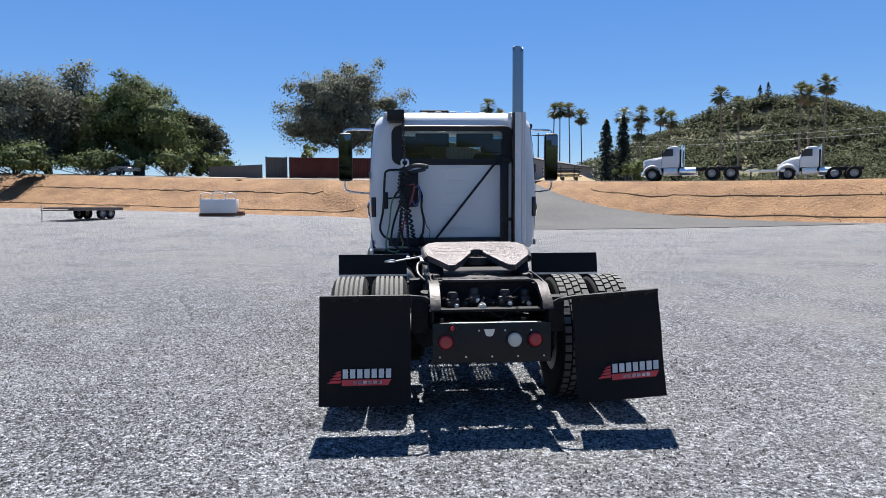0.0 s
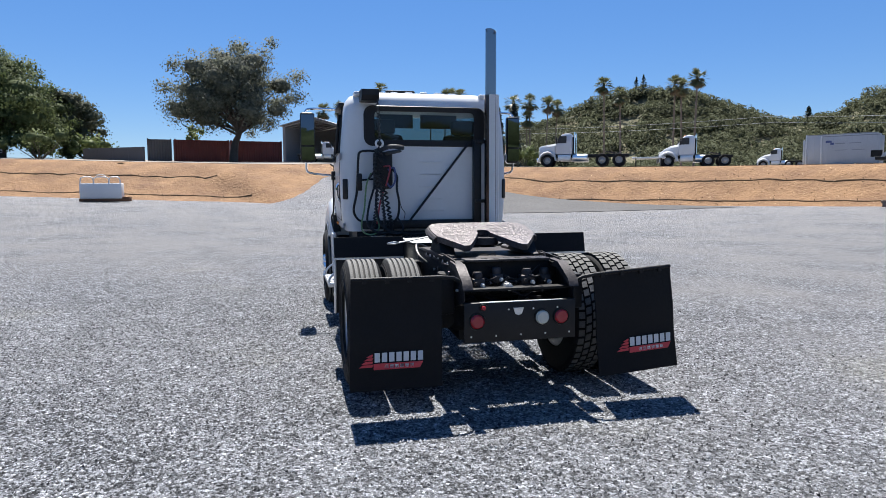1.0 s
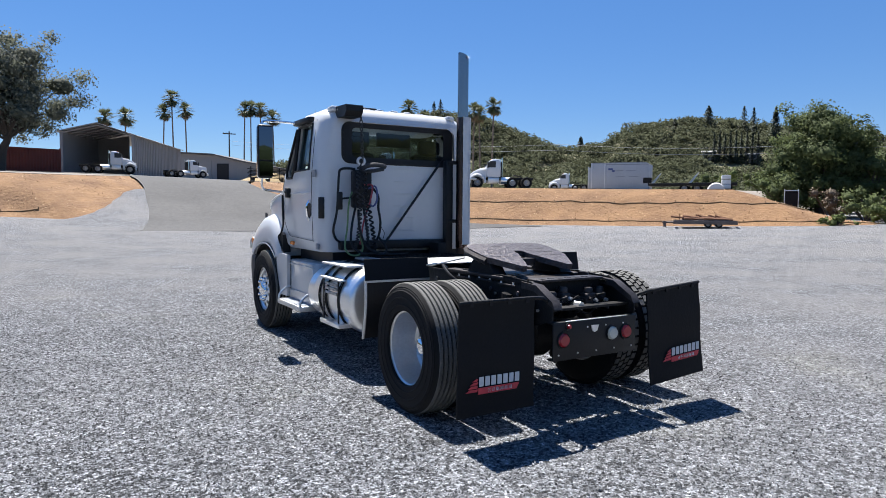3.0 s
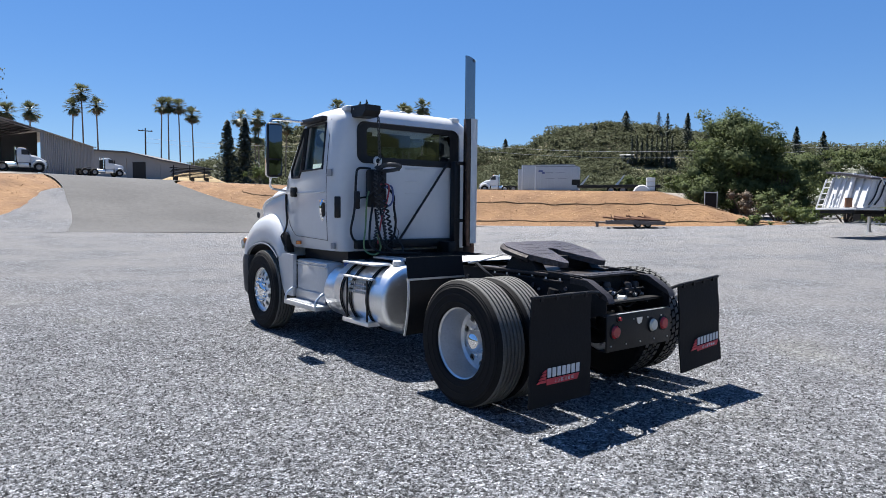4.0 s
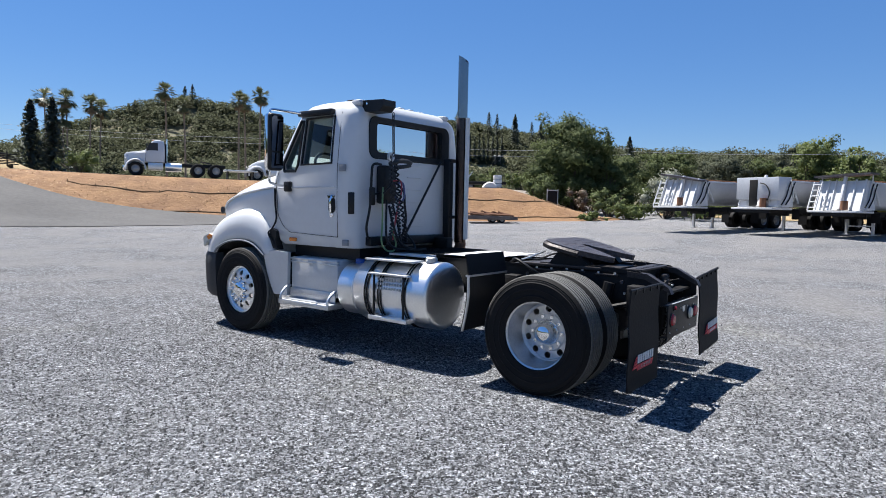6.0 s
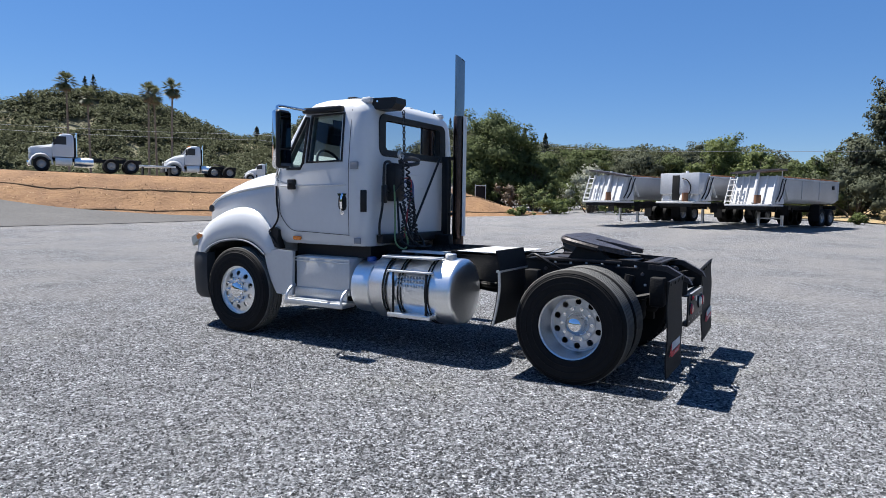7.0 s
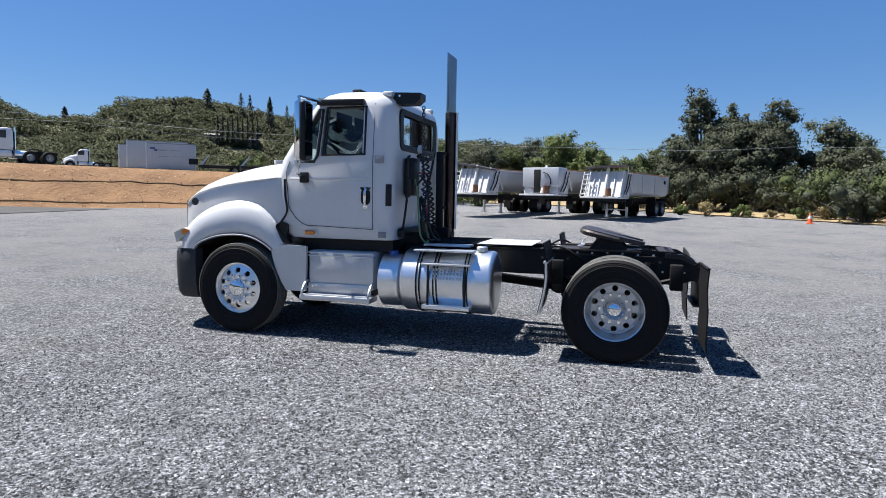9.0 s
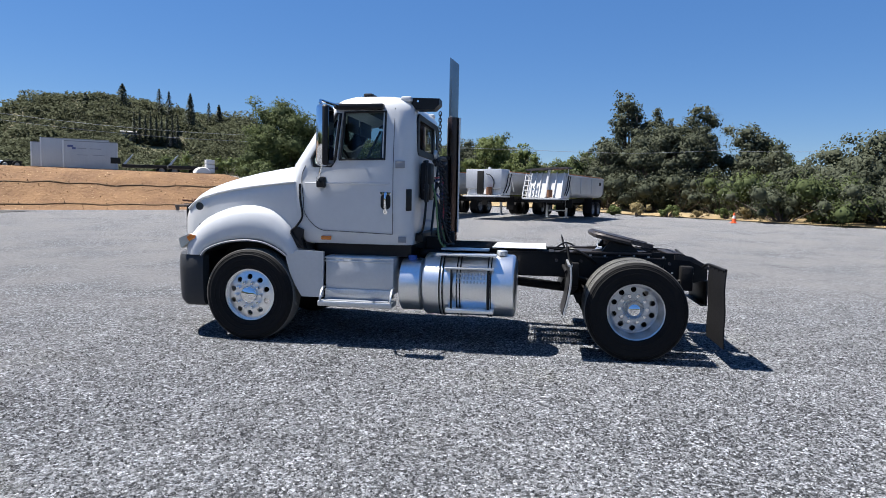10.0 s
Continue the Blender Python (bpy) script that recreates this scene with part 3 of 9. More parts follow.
def leaf_quads(centres, normals, size, rng):
    """Many small leaf sprays: crossed quads with a spread of sizes."""
    n = len(centres)
    t = rng.normal(size=(n, 3))
    nn = normals + 0.6 * rng.normal(size=(n, 3))
    nn /= np.linalg.norm(nn, axis=1, keepdims=True) + 1e-9
    nn *= np.where((nn * normals).sum(axis=1, keepdims=True) < 0, -1, 1)
    u = np.cross(nn, t)
    u /= np.linalg.norm(u, axis=1, keepdims=True) + 1e-9
    v = np.cross(nn, u)
    s = (size * rng.uniform(0.55, 1.3, n))[:, None]
    w = s * rng.uniform(0.5, 1.0, n)[:, None]
    c = centres
    vs = np.stack([c - u * s, c - v * w + u * s * 0.15, c + u * s, c + v * w - u * s * 0.1], axis=1).reshape(-1, 3)
    soft = normals * 0.8 + 0.35 * nn + np.array([0, 0, 0.15])
    soft /= np.linalg.norm(soft, axis=1, keepdims=True) + 1e-9
    return np.concatenate([vs, np.repeat(soft, 4, axis=0)], axis=1)


def quads_mesh(name, vs, material):
    n = len(vs) // 4
    soft = vs[:, 3:] if vs.shape[1] == 6 else None
    vs = np.ascontiguousarray(vs[:, :3])
    me = bpy.data.meshes.new(name)
    me.vertices.add(len(vs))
    me.vertices.foreach_set("co", vs.astype(np.float32).ravel())
    me.loops.add(4 * n)
    me.loops.foreach_set("vertex_index", np.arange(4 * n, dtype=np.int32))
    me.polygons.add(n)
    me.polygons.foreach_set("loop_start", np.arange(0, 4 * n, 4, dtype=np.int32))
    me.materials.append(material)
    me.update()
    if soft is not None:
        me.polygons.foreach_set("use_smooth", np.ones(n, dtype=bool))
        me.normals_split_custom_set_from_vertices([tuple(x) for x in soft.tolist()])
    return me


def clump_points(blobs, per, rng, fill=0.35):
    """Points near the skins of blobs (centre, radii)."""
    C, N = [], []
    for c, r in blobs:
        n = max(6, int(per * (r[0] * r[1] + r[1] * r[2] + r[0] * r[2]) / 3))
        d = rng.normal(size=(n, 3))
        d /= np.linalg.norm(d, axis=1, keepdims=True)
        rad = np.where(rng.random((n, 1)) < 0.5, (1 - fill * rng.random((n, 1)) ** 2) * (1 + 0.14 * np.clip(rng.normal(size=(n, 1)), -2, 2)), 0.35 + 0.95 * rng.random((n, 1)))
        C.append(np.array(c) + d * rad * np.array(r))
        N.append(d)
    return np.concatenate(C), np.concatenate(N)


def cores(blobs, k, rng, shrink=0.8):
    """Solid leafy hearts of the clumps: lumpy cube-spheres as loose quads."""
    g = np.linspace(-1, 1, k + 1)
    F = []
    for ax in range(3):
        for sg in (-1, 1):
            for i in range(k):
                for j in range(k):
                    q = []
                    for a, b in ((g[i], g[j]), (g[i + 1], g[j]), (g[i + 1], g[j + 1]), (g[i], g[j + 1])):
                        v = [0, 0, 0]
                        v[ax], v[(ax + 1) % 3], v[(ax + 2) % 3] = sg, a * sg, b
                        q.append(v)
                    F.append(q)
    U = np.array(F, float).reshape(-1, 3)
    U /= np.linalg.norm(U, axis=1, keepdims=True)
    out = []
    for c, r in blobs:
        ph = rng.uniform(0, 6.28, 3)
        lump = 1 + 0.16 * np.sin(5 * U[:, 0] + ph[0]) * np.sin(5 * U[:, 1] + ph[1]) + 0.10 * np.sin(9 * U[:, 2] + ph[2])
        out.append(np.concatenate([np.array(c) + U * np.array(r) * shrink * lump[:, None], U], axis=1))
    return np.concatenate(out)


def far_woods():
    """Rounded oaks over the hills, thick on the slopes with dry gaps."""
    B, out = 0, []
    rg = np.random.default_rng(11)
    while B < 2800:
        a, u = rg.uniform(14, 86), rg.random()
        d = 62 + 41 * u ** 0.85
        x, y = CX + d * math.sin(radians(a)), CY + d * math.cos(radians(a))
        if noise.noise((x * 0.11, y * 0.11, 4)) < -0.46 and d < 90:
            continue
        if 52.3 < a < 56.4 and 79.5 < d < 83.2:
            continue
        z = hill_z(a, d)
        w = rg.uniform(0.8, 1.5) * (1.3 if rg.random() < 0.15 else 1)
        if a > 60 and rg.random() < 0.10:
            w *= rg.uniform(1.3, 1.8)
        h = w * rg.uniform(0.7, 1.05)
        n = int(130 * w * w)
        dome = rg.normal(size=(n, 3))
        dome[:, 2] = np.abs(dome[:, 2]) * 0.9 - 0.15
        dome /= np.linalg.norm(dome, axis=1, keepdims=True)
        ph = rg.uniform(0, 6.28, 2)
        lump = 1 + 0.18 * np.sin(4 * dome[:, 0] + ph[0]) * np.sin(4 * dome[:, 1] + ph[1]) + 0.06 * rg.normal(size=n)
        c = np.array([x, y, z + h * 0.2]) + dome * lump[:, None] * np.array([w, w, h * 0.75])
        nn = dome * 0.38 + np.array([0, 0.25, 0.75])
        out.append(leaf_quads(c, nn, 0.14, rg))
        B += 1
    out = np.concatenate(out)
    out[:, :3] = np.array([CX, CY, EYE]) + (out[:, :3] - np.array([CX, CY, EYE])) * FAR
    tagged(new("hill_woods", quads_mesh("hill_woods", out, HILLLEAF)), "grey-green oak woods covering the hills", "woods", kind="stuff")


far_woods()


def tree(label, x, y, z, h, w, leaf, trunk_h=0.3, seed=1, size=0.16, per=40, lobes=16, spread=1.0, bark=BARK, squash=0.75, name="tree", low=0.0, heart=0.5):
    """A trunk that forks into limbs, with a crown of many leaf sprays round the limb ends."""
    rg = np.random.default_rng(seed)
    root = thing(name, label, "tree", pose(x, y, z))
    bm = BM()
    th = h * trunk_h
    tip = Vector((rg.normal() * 0.04 * h, rg.normal() * 0.04 * h, th))
    r0 = 0.032 * h
    sweep(bm, bend([(0, 0, -0.3), (tip.x * 0.3, tip.y * 0.3, th * 0.5), tip, (tip.x * 1.3, tip.y * 1.3, h * 0.72)], 5), [r0 * 1.35 * (1 - 0.85 * i / 15) for i in range(16)], 9)
    blobs = []
    lobes = int(lobes * 2.3)
    for i in range(lobes):
        a = 2.4 * i + rg.random() * 0.6
        e = (i + 0.5) / lobes
        zc = th + (h - th) * (0.08 + 0.76 * e) - low * h * rg.random()
        rad = w * 0.5 * spread * math.sqrt(max(0.05, 1 - (2 * e - 0.75) ** 2 / 1.7)) * rg.uniform(0.25, 0.82)
        p = Vector((rad * math.cos(a), rad * math.sin(a), zc))
        s = w * rg.uniform(0.085, 0.16)
        blobs.append(((p.x, p.y, p.z), (s, s, s * squash)))
        for _ in range(3):
            q = p + Vector(np.clip(rg.normal(size=3), -1.3, 1.3)) * s * 0.75
            t = s * rg.uniform(0.4, 0.65)
            blobs.append(((q.x, q.y, q.z), (t, t, t * squash)))
        st = tip * rg.uniform(0.7, 1.0)
        mid = st.lerp(p, 0.55) + Vector((0, 0, 0.06 * h * rg.uniform(-0.5, 1)))
        rr = r0 * rg.uniform(0.3, 0.5)
        sweep(bm, bend([st, mid, p], 4), [rr * (1 - 0.8 * k / 8) for k in range(9)], 6)
    part("trunk", bm, bark, root)
    c, nn = clump_points(blobs, per * 5.0, rg, 0.42)
    ci, ni = clump_points([(q, tuple(0.62 * v for v in r)) for q, r in blobs], per * 2.2, rg, 0.9)
    nn = nn * 0.6 + 0.5 * (c - np.array([0, 0, h * 0.5])) / (np.linalg.norm(c - np.array([0, 0, h * 0.5]), axis=1, keepdims=True) + 0.1)
    hearts = cores([b for k, b in enumerate(blobs) if k % 4 == 0], 3, rg, heart)
    part("crown", quads_mesh("crown", np.concatenate([hearts, leaf_quads(c, nn, size * 0.56, rg), leaf_quads(ci, ni, size * 0.85, rg)]), leaf), leaf, root)
    return root


def bush(label, x, y, z, h, w, leaf, seed=1, size=0.14, per=45, n=16, name="bush"):
    rg = np.random.default_rng(seed)
    root = thing(name, label, "bush", pose(x, y, z))
    bm = BM()
    blobs = []
    for i in range(n):
        p = Vector((rg.normal() * w * 0.26, rg.normal() * w * 0.26, h * rg.uniform(0.2, 0.78)))
        s = w * rg.uniform(0.12, 0.22)
        blobs.append((tuple(p), (s, s, min(s, h * 0.33))))
        sweep(bm, bend([(p.x * 0.1, p.y * 0.1, -0.1), (p.x * 0.6, p.y * 0.5, p.z * 0.5), p], 3), [0.05 * (1 - 0.12 * k) for k in range(7)], 5)
    part("stem", bm, BARK, root)
    c, nn = clump_points(blobs, per * 4.0, rg, 0.42)
    ci, ni = clump_points([(q, tuple(0.65 * v for v in r)) for q, r in blobs], per * 2.4, rg, 0.9)
    part("foliage", quads_mesh("foliage", np.concatenate([cores(blobs, 2, rg, 0.5), leaf_quads(c, nn, size * 0.52, rg), leaf_quads(ci, ni, size * 0.85, rg)]), leaf), leaf, root)
    return root


def palm(x, y, z, h, seed=1, crown=2.2):
    """Fan palm: thin trunk, a skirt of dead leaves and a round head of fronds."""
    rg = np.random.default_rng(seed)
    root = thing("palm_tree", "tall thin fan palm with a dead-leaf skirt", "palm", pose(x, y, z), "palms on the skyline")
    lean = np.clip(rg.normal(size=2), -1, 1) * 0.025 * h
    bm = BM()
    sweep(bm, bend([(0, 0, -0.5), (lean[0] * 0.3, lean[1] * 0.3, h * 0.5), (lean[0], lean[1], h)], 4), [0.12, 0.11, 0.10, 0.095, 0.09, 0.085, 0.08, 0.08, 0.08], 8)
    part("trunk", bm, PALMBARK, root)
    for nm, m, cnt, lo, hi, cr in (("fronds", PALMLEAF, 76, -0.85, 1.45, crown), ("dead_skirt", DEADFROND, 30, -1.4, -0.8, crown * 0.8)):
        Q = []
        for i in range(cnt):
            a, e = rg.uniform(0, 2 * math.pi), rg.uniform(lo, hi)
            d = np.array([math.cos(a) * math.cos(e), math.sin(a) * math.cos(e), math.sin(e)])
            s = np.array([-math.sin(a), math.cos(a), 0])
            o = np.array([lean[0], lean[1], h])
            L = cr * rg.uniform(0.6, 1.05)
            mid = o + d * L * 0.55
            up = np.cross(s, d)
            for k in range(7):
                f = (k - 3) / 3 * 1.1
                dd = d * math.cos(f) + s * math.sin(f)
                e1 = mid + dd * L * 0.5 - np.array([0, 0, 0.12 * L])
                b1, b2 = mid + s * 0.05 + up * 0.02, mid - s * 0.05
                Q += [b2, e1 * 0.4 + mid * 0.6 - s * 0.07, e1, e1 * 0.4 + mid * 0.6 + s * 0.07]
            Q += [o - s * 0.04, mid - s * 0.03, mid + s * 0.03, o + s * 0.04]
        part(nm, quads_mesh(nm, np.array(Q), m), m, root)
    return root


def conifer(x, y, z, h, w, seed=1, sparse=False, name="conifer", label="dark pointed conifer on the skyline"):
    rg = np.random.default_rng(seed)
    root = thing(name, label, "conifer", pose(x, y, z))
    bm = BM()
    sweep(bm, [(0, 0, -0.5), (0, 0, h * 0.5), (0, 0, h)], [0.02 * h, 0.012 * h, 0.02], 6)
    part("trunk", bm, BARK, root)
    C, N = [], []
    levels = int(h / (0.26 if not sparse else 0.42)) + 6
    for i in range(levels):
        f = (i + 0.5) / levels
        reach = w * 0.55 * (1 - f) ** 0.8 * rg.uniform(0.75, 1.1) + 0.05
        arms = 6 if sparse else 11
        for j in range(arms):
            a = 2 * math.pi * (j + 0.37 * i) / arms + rg.normal() * 0.2
            L = reach * rg.uniform(0.6, 1.1)
            for q in range(3 if w < 1 else 5):
                g = (q + 0.6) / 5
                C.append((L * g * math.cos(a), L * g * math.sin(a), h * (0.06 + 0.94 * f) - 0.28 * L * g * g + rg.normal() * 0.03))
                N.append((0.35 * math.cos(a), 0.35 * math.sin(a), 1))
    c, nn = np.array(C), np.array(N)
    part("needles", quads_mesh("needles", leaf_quads(c, nn, 0.055 + 0.034 * min(w, 4), rg), CONIFLEAF), CONIFLEAF, root)
    return root


def at(az, d, ox=CX, oy=CY):
    return ox + d * math.sin(radians(az)), oy + d * math.cos(radians(az))


def plant():
    # trees on the upper level, left
    tree("broad grey-green oak beside the red containers", -7.6, 56, upper(-8, 56), 10.2, 11.4, LIGHTOAK, 0.30, 3, 0.16, 62, 15, 1.08)
    for az, d, h, w, lf, sd in ((-28.8, 84, 11.0, 18.0, LIGHTOAK, 5), (-22.6, 78, 11.0, 13.5, OLIVELEAF, 6), (-18.2, 82, 8.2, 8.0, OAKLEAF, 8), (-34, 86, 10.8, 14, LIGHTOAK, 9)):
        x, y = at(az, d, -0.5, -5.7)
        tree("large dense dark oak at the yard's end", x, y, upper(x, y) - 0.2, h, w, lf, 0.25, sd, 0.22, 34, 20, 1.0, low=0.12, heart=0.25 if lf is LIGHTOAK else 0.55)
    for az, d, h, w, sd in ((-31, 70, 3.2, 7, 1), (-26, 71, 2.6, 7, 2), (-20.3, 70, 2.6, 6, 3), (-17, 78, 2.6, 6, 4), (-9.4, 72, 4.2, 2.6, 9)):
        x, y = at(az, d, -0.5, -5.7)
        bush("leafy green shrub on the upper level", x, y, upper(x, y), h, w, BRIGHTLEAF if sd in (4, 9) else OLIVELEAF, sd, 0.22, 22)
    # palms
    P = [(1.4, 85.0, 11.9), (3.6, 84.9, 12.1), (8.4, 89.9, 13.7), (9.7, 89.8, 15.6), (11.3, 89.6, 14.1), (18.5, 88.6, 14.9), (19.7, 89.5, 15.1), (21.0, 88.8, 14.9), (22.5, 88.0, 13.9), (25.0, 76.7, 12.6), (26.9, 76.1, 12.7), (26.6, 76.4, 10.5),
         (28.0, 73.4, 12.0), (29.9, 75.1, 10.9), (29.0, 59.4, 11.3), (29.9, 57.6, 10.1), (35.6, 53.9, 11.4), (34.6, 55.9, 11.0), (35.8, 56.4, 10.9)]
    for i, (x, y, top) in enumerate(P):
        zb = upper(x, y) - 0.5
        palm(x, y, zb, top - zb - 0.75 + (1.4 if x > 28 else 0.4), i + 1, 1.5 if y > 70 else 1.25)
    # conifers
    K = [(20.1, 67.6, 10.3, 4.2, 1), (21.8, 67.0, 10.7, 4.0, 2), (43.8, 80.5, 17.2, 2.2, 3), (43.0, 81.0, 16.9, 2.0, 4), (37.1, 83.0, 14.2, 1.8, 6), (60.9, 69.2, 11.8, 2.6, 7), (70.5, 54.9, 15.2, 3.4, 8),
         (72.3, 50.9, 14.8, 2.6, 9), (72.0, 49.3, 14.4, 2.2, 10), (75.3, 45.6, 13.4, 1.8, 11), (71.4, 45.9, 14.0, 2.8, 12), (76.0, 44.5, 13.2, 2.2, 13), (67.0, 57.5, 13.4, 2.0, 14), (75.7, 34.2, 11.5, 2.6, 16), (76.9, 31.7, 10.8, 2.8, 17), (52, 26, 7.6, 3.2, 15)]
    for x, y, top, w, sd in K:
        az, d = math.degrees(math.atan2(x - CX, y - CY)), math.hypot(x - CX, y - CY)
        zb = upper(x, y) if sd < 3 else max(hill_z(az, d), upper(x, y)) if d < 66 else hill_z(az, d)
        hh = max(2.5, top - zb + 0.5 + (0.35 if d > 70 else 0.2))
        if d > 66 and sd > 2:
            fx, fy, fz = far(x, y, zb - 0.5)
            SET_OUT.append(conifer(fx, fy, fz, hh * FAR, w * FAR, sd, sd in (3, 4, 9, 10, 11)))
        else:
            conifer(x, y, zb - 0.5, hh, w, sd)
    for i in range(9):
        a = 52.7 + 0.4 * i
        x, y = at(a, 83.3)
        zb = hill_z(a, 83.3)
        SET_OUT.append(conifer(*far(x, y, zb), 17.6 + 0.5 * math.sin(i * 2.3) - (EYE + (zb - EYE) * FAR) + 1.6, 0.8 * FAR, 40 + i, name="cypress", label="slim dark cypress in a planted row"))
    # shrubs on the upper edge
    bush("round yellow-green shrub behind the parked trucks", 19.0, 55.0, upper(19, 55) - 0.1, 2.2, 3.0, BRIGHTLEAF, 31, 0.13, 70)
    for x, y, h, w, lf, sd in ((45.5, 33.5, 2.2, 3.0, BRIGHTLEAF, 32), (42.5, 27.5, 2.0, 2.6, BRIGHTLEAF, 33), (41.0, 32.0, 1.8, 2.4, OLIVELEAF, 34)):
        bush("leafy green bush at the foot of the hill", x, y, upper(x, y) - 0.2, h, w, lf, sd, 0.13, 60)
    # broad tree and bushes beside the gate
    tree("broad leafy green tree behind the wire gate", 39.9, 21.4, 1.3, 7.9, 7.5, OLIVELEAF, 0.16, 51, 0.14, 80, 30, 1.0, low=0.22)
    tree("leafy green tree at the edge of the yard", 42.8, 19.6, 1.2, 5.0, 5.0, OLIVELEAF, 0.16, 52, 0.13, 55, 18, 1.0, low=0.25)
    for lab, x, y, z, h, w, lf, sd in (("dense dark green bush behind the wire gate", 35.8, 21.0, 0.9, 3.5, 3.6, OLIVELEAF, 71), ("withered brown bush beside the gate", 36.3, 18.4, 0.7, 2.5, 1.9, BROWNLEAF, 72), ("green bush at the end of the bank", 37.4, 17.0, 0.7, 2.4, 2.6, MIDLEAF, 73),
                                       ("small green tuft at the foot of the bank", 31.2, 15.4, 0.6, 0.7, 1.3, BRIGHTLEAF, 74), ("silvery-white flowering shrub among green bushes", 42.7, 14.6, 0.9, 3.8, 3.0, GREYLEAF, 75), ("silvery shrub among the green bushes", 39.0, 13.6, 0.8, 2.3, 3.0, GREYLEAF, 76),
                                       ("green bush at the end of the bank", 35.5, 14.6, 0.7, 1.1, 2.6, BRIGHTLEAF, 77), ("low green bush behind the dump trailers", 37.5, 10.5, 0.75, 1.3, 3.0, BRIGHTLEAF, 78)):
        bush(lab, x, y, z, h, w, lf, sd, 0.13, 100)
    # right side woods along the yard
    R = [(64.5, 62, 5.8, 6.5, OLIVELEAF, 53), (68, 66, 5.6, 7, OLIVELEAF, 54), (72, 70, 6.3, 7, OLIVELEAF, 55), (75.5, 74, 6.4, 7.5, OAKLEAF, 56), (78.3, 76, 6.4, 7, OLIVELEAF, 59), (80.8, 80, 7.6, 6.5, OAKLEAF, 60), (82.3, 66, 7.2, 6.6, BRIGHTLEAF, 57), (85, 62, 5.4, 5.0, BRIGHTLEAF, 58),
         (87, 66, 4.3, 5, OLIVELEAF, 70), (89.5, 55, 5.2, 5.4, OLIVELEAF, 71), (91.6, 54, 6.4, 5, OAKLEAF, 72), (93.6, 56, 10.6, 5.4, OAKLEAF, 61), (96.2, 57, 10.0, 5.6, OAKLEAF, 62), (99.2, 55, 9.8, 5.4, OAKLEAF, 163), (95.2, 53, 7.5, 6.0, OAKLEAF, 74), (98.2, 52.5, 7.4, 6.0, OAKLEAF, 75), (103.5, 56, 7.2, 6.5, OAKLEAF, 164), (104.5, 60, 6.2, 8, OLIVELEAF, 69),
         (106.5, 46, 3.6, 5.5, OAKLEAF, 65), (111, 44, 5.6, 7.5, OAKLEAF, 66), (114, 44, 4.8, 7, OAKLEAF, 67), (118, 46, 4.2, 8, OAKLEAF, 68), (123, 48, 5, 9, OLIVELEAF, 73)]
    for az, d, h, w, lf, sd in R:
        x, y = at(az, d, -7.5, -1.2)
        tree("tall dark grey-green oak at the edge of the yard" if lf is OAKLEAF else "leafy green tree at the edge of the yard", x, y, lot(x, y), h, w, lf, 0.16, sd, 0.16, 62, 20, 1.0, low=0.25)
    for i, (az, d, h, w, lf) in enumerate(((70, 55, 2.6, 4, OLIVELEAF), (76, 58, 2.4, 5, OLIVELEAF), (73, 52, 2.0, 3.6, OLIVELEAF), (80, 60, 2.6, 6, OLIVELEAF), (86, 58, 2.6, 6, OLIVELEAF), (83, 56, 2.2, 5, OLIVELEAF), (89, 50, 2.4, 4, OLIVELEAF),
                                           (92, 51, 3.0, 5, OAKLEAF), (95, 50.5, 3.2, 5, OAKLEAF), (98, 49.5, 3.2, 5, OAKLEAF), (101, 48, 3.0, 5, OAKLEAF), (103.5, 44, 3.0, 5, OLIVELEAF), (105.5, 40.5, 2.4, 4.4, OAKLEAF), (109, 39.5, 2.6, 5, OLIVELEAF), (112.5, 39, 2.6, 5, OAKLEAF), (116, 40, 2.6, 6, OAKLEAF), (120, 42, 3, 6, OLIVELEAF))):
        x, y = at(az, d, -7, -1)
        bush("scrubby green bush along the yard's edge", x, y, lot(x, y), h, w, lf, 80 + i, 0.14, 52)
    # small dry tufts along the verge
    rg = np.random.default_rng(91)
    for i in range(16):
        az, d = 88 + 2.1 * i + rg.normal() * 0.5, 45.5 - 0.42 * i + rg.normal() * 0.5
        x, y = at(az, d, -7.5, -1.2)
        h = rg.uniform(0.45, 1.0)
        bush("dry yellow-green tuft on the verge", x, y, lot(x, y), h, h * 1.6, DRYTUFT if i % 2 else BRIGHTLEAF, 120 + i, 0.09, 650, 9, "grass_tuft")


plant()


def woods_round():
    """Unseen trees, added on the yard's other sides to darken reflections."""
    rg = np.random.default_rng(23)
    out = []
    for i in range(150):
        a = rg.uniform(128, 322)
        d = rg.uniform(48, 70)
        x, y = at(a, d)
        w, h = rg.uniform(3.5, 5.0), rg.uniform(5, 8)
        bl = [((x + rg.normal() * w * 0.35, y + rg.normal() * w * 0.35, lot(x, y) + h * rg.uniform(0.2, 0.8)), (w * 0.6, w * 0.6, h * 0.32)) for _ in range(7)]
        out.append(cores(bl, 2, rg, 1.0))
    tagged(new("yard_woods", quads_mesh("yard_woods", np.concatenate(out), OLIVELEAF)), "unseen belt of dark green trees added for reflections", "woods", kind="stuff")


woods_round()


# ---- the white day-cab tractor ----
truck = thing("tractor_truck", "white conventional day-cab tractor truck parked on gravel", "truck", pose(0, 0, 0, 0, 0, 1.5))
WB = 4.22


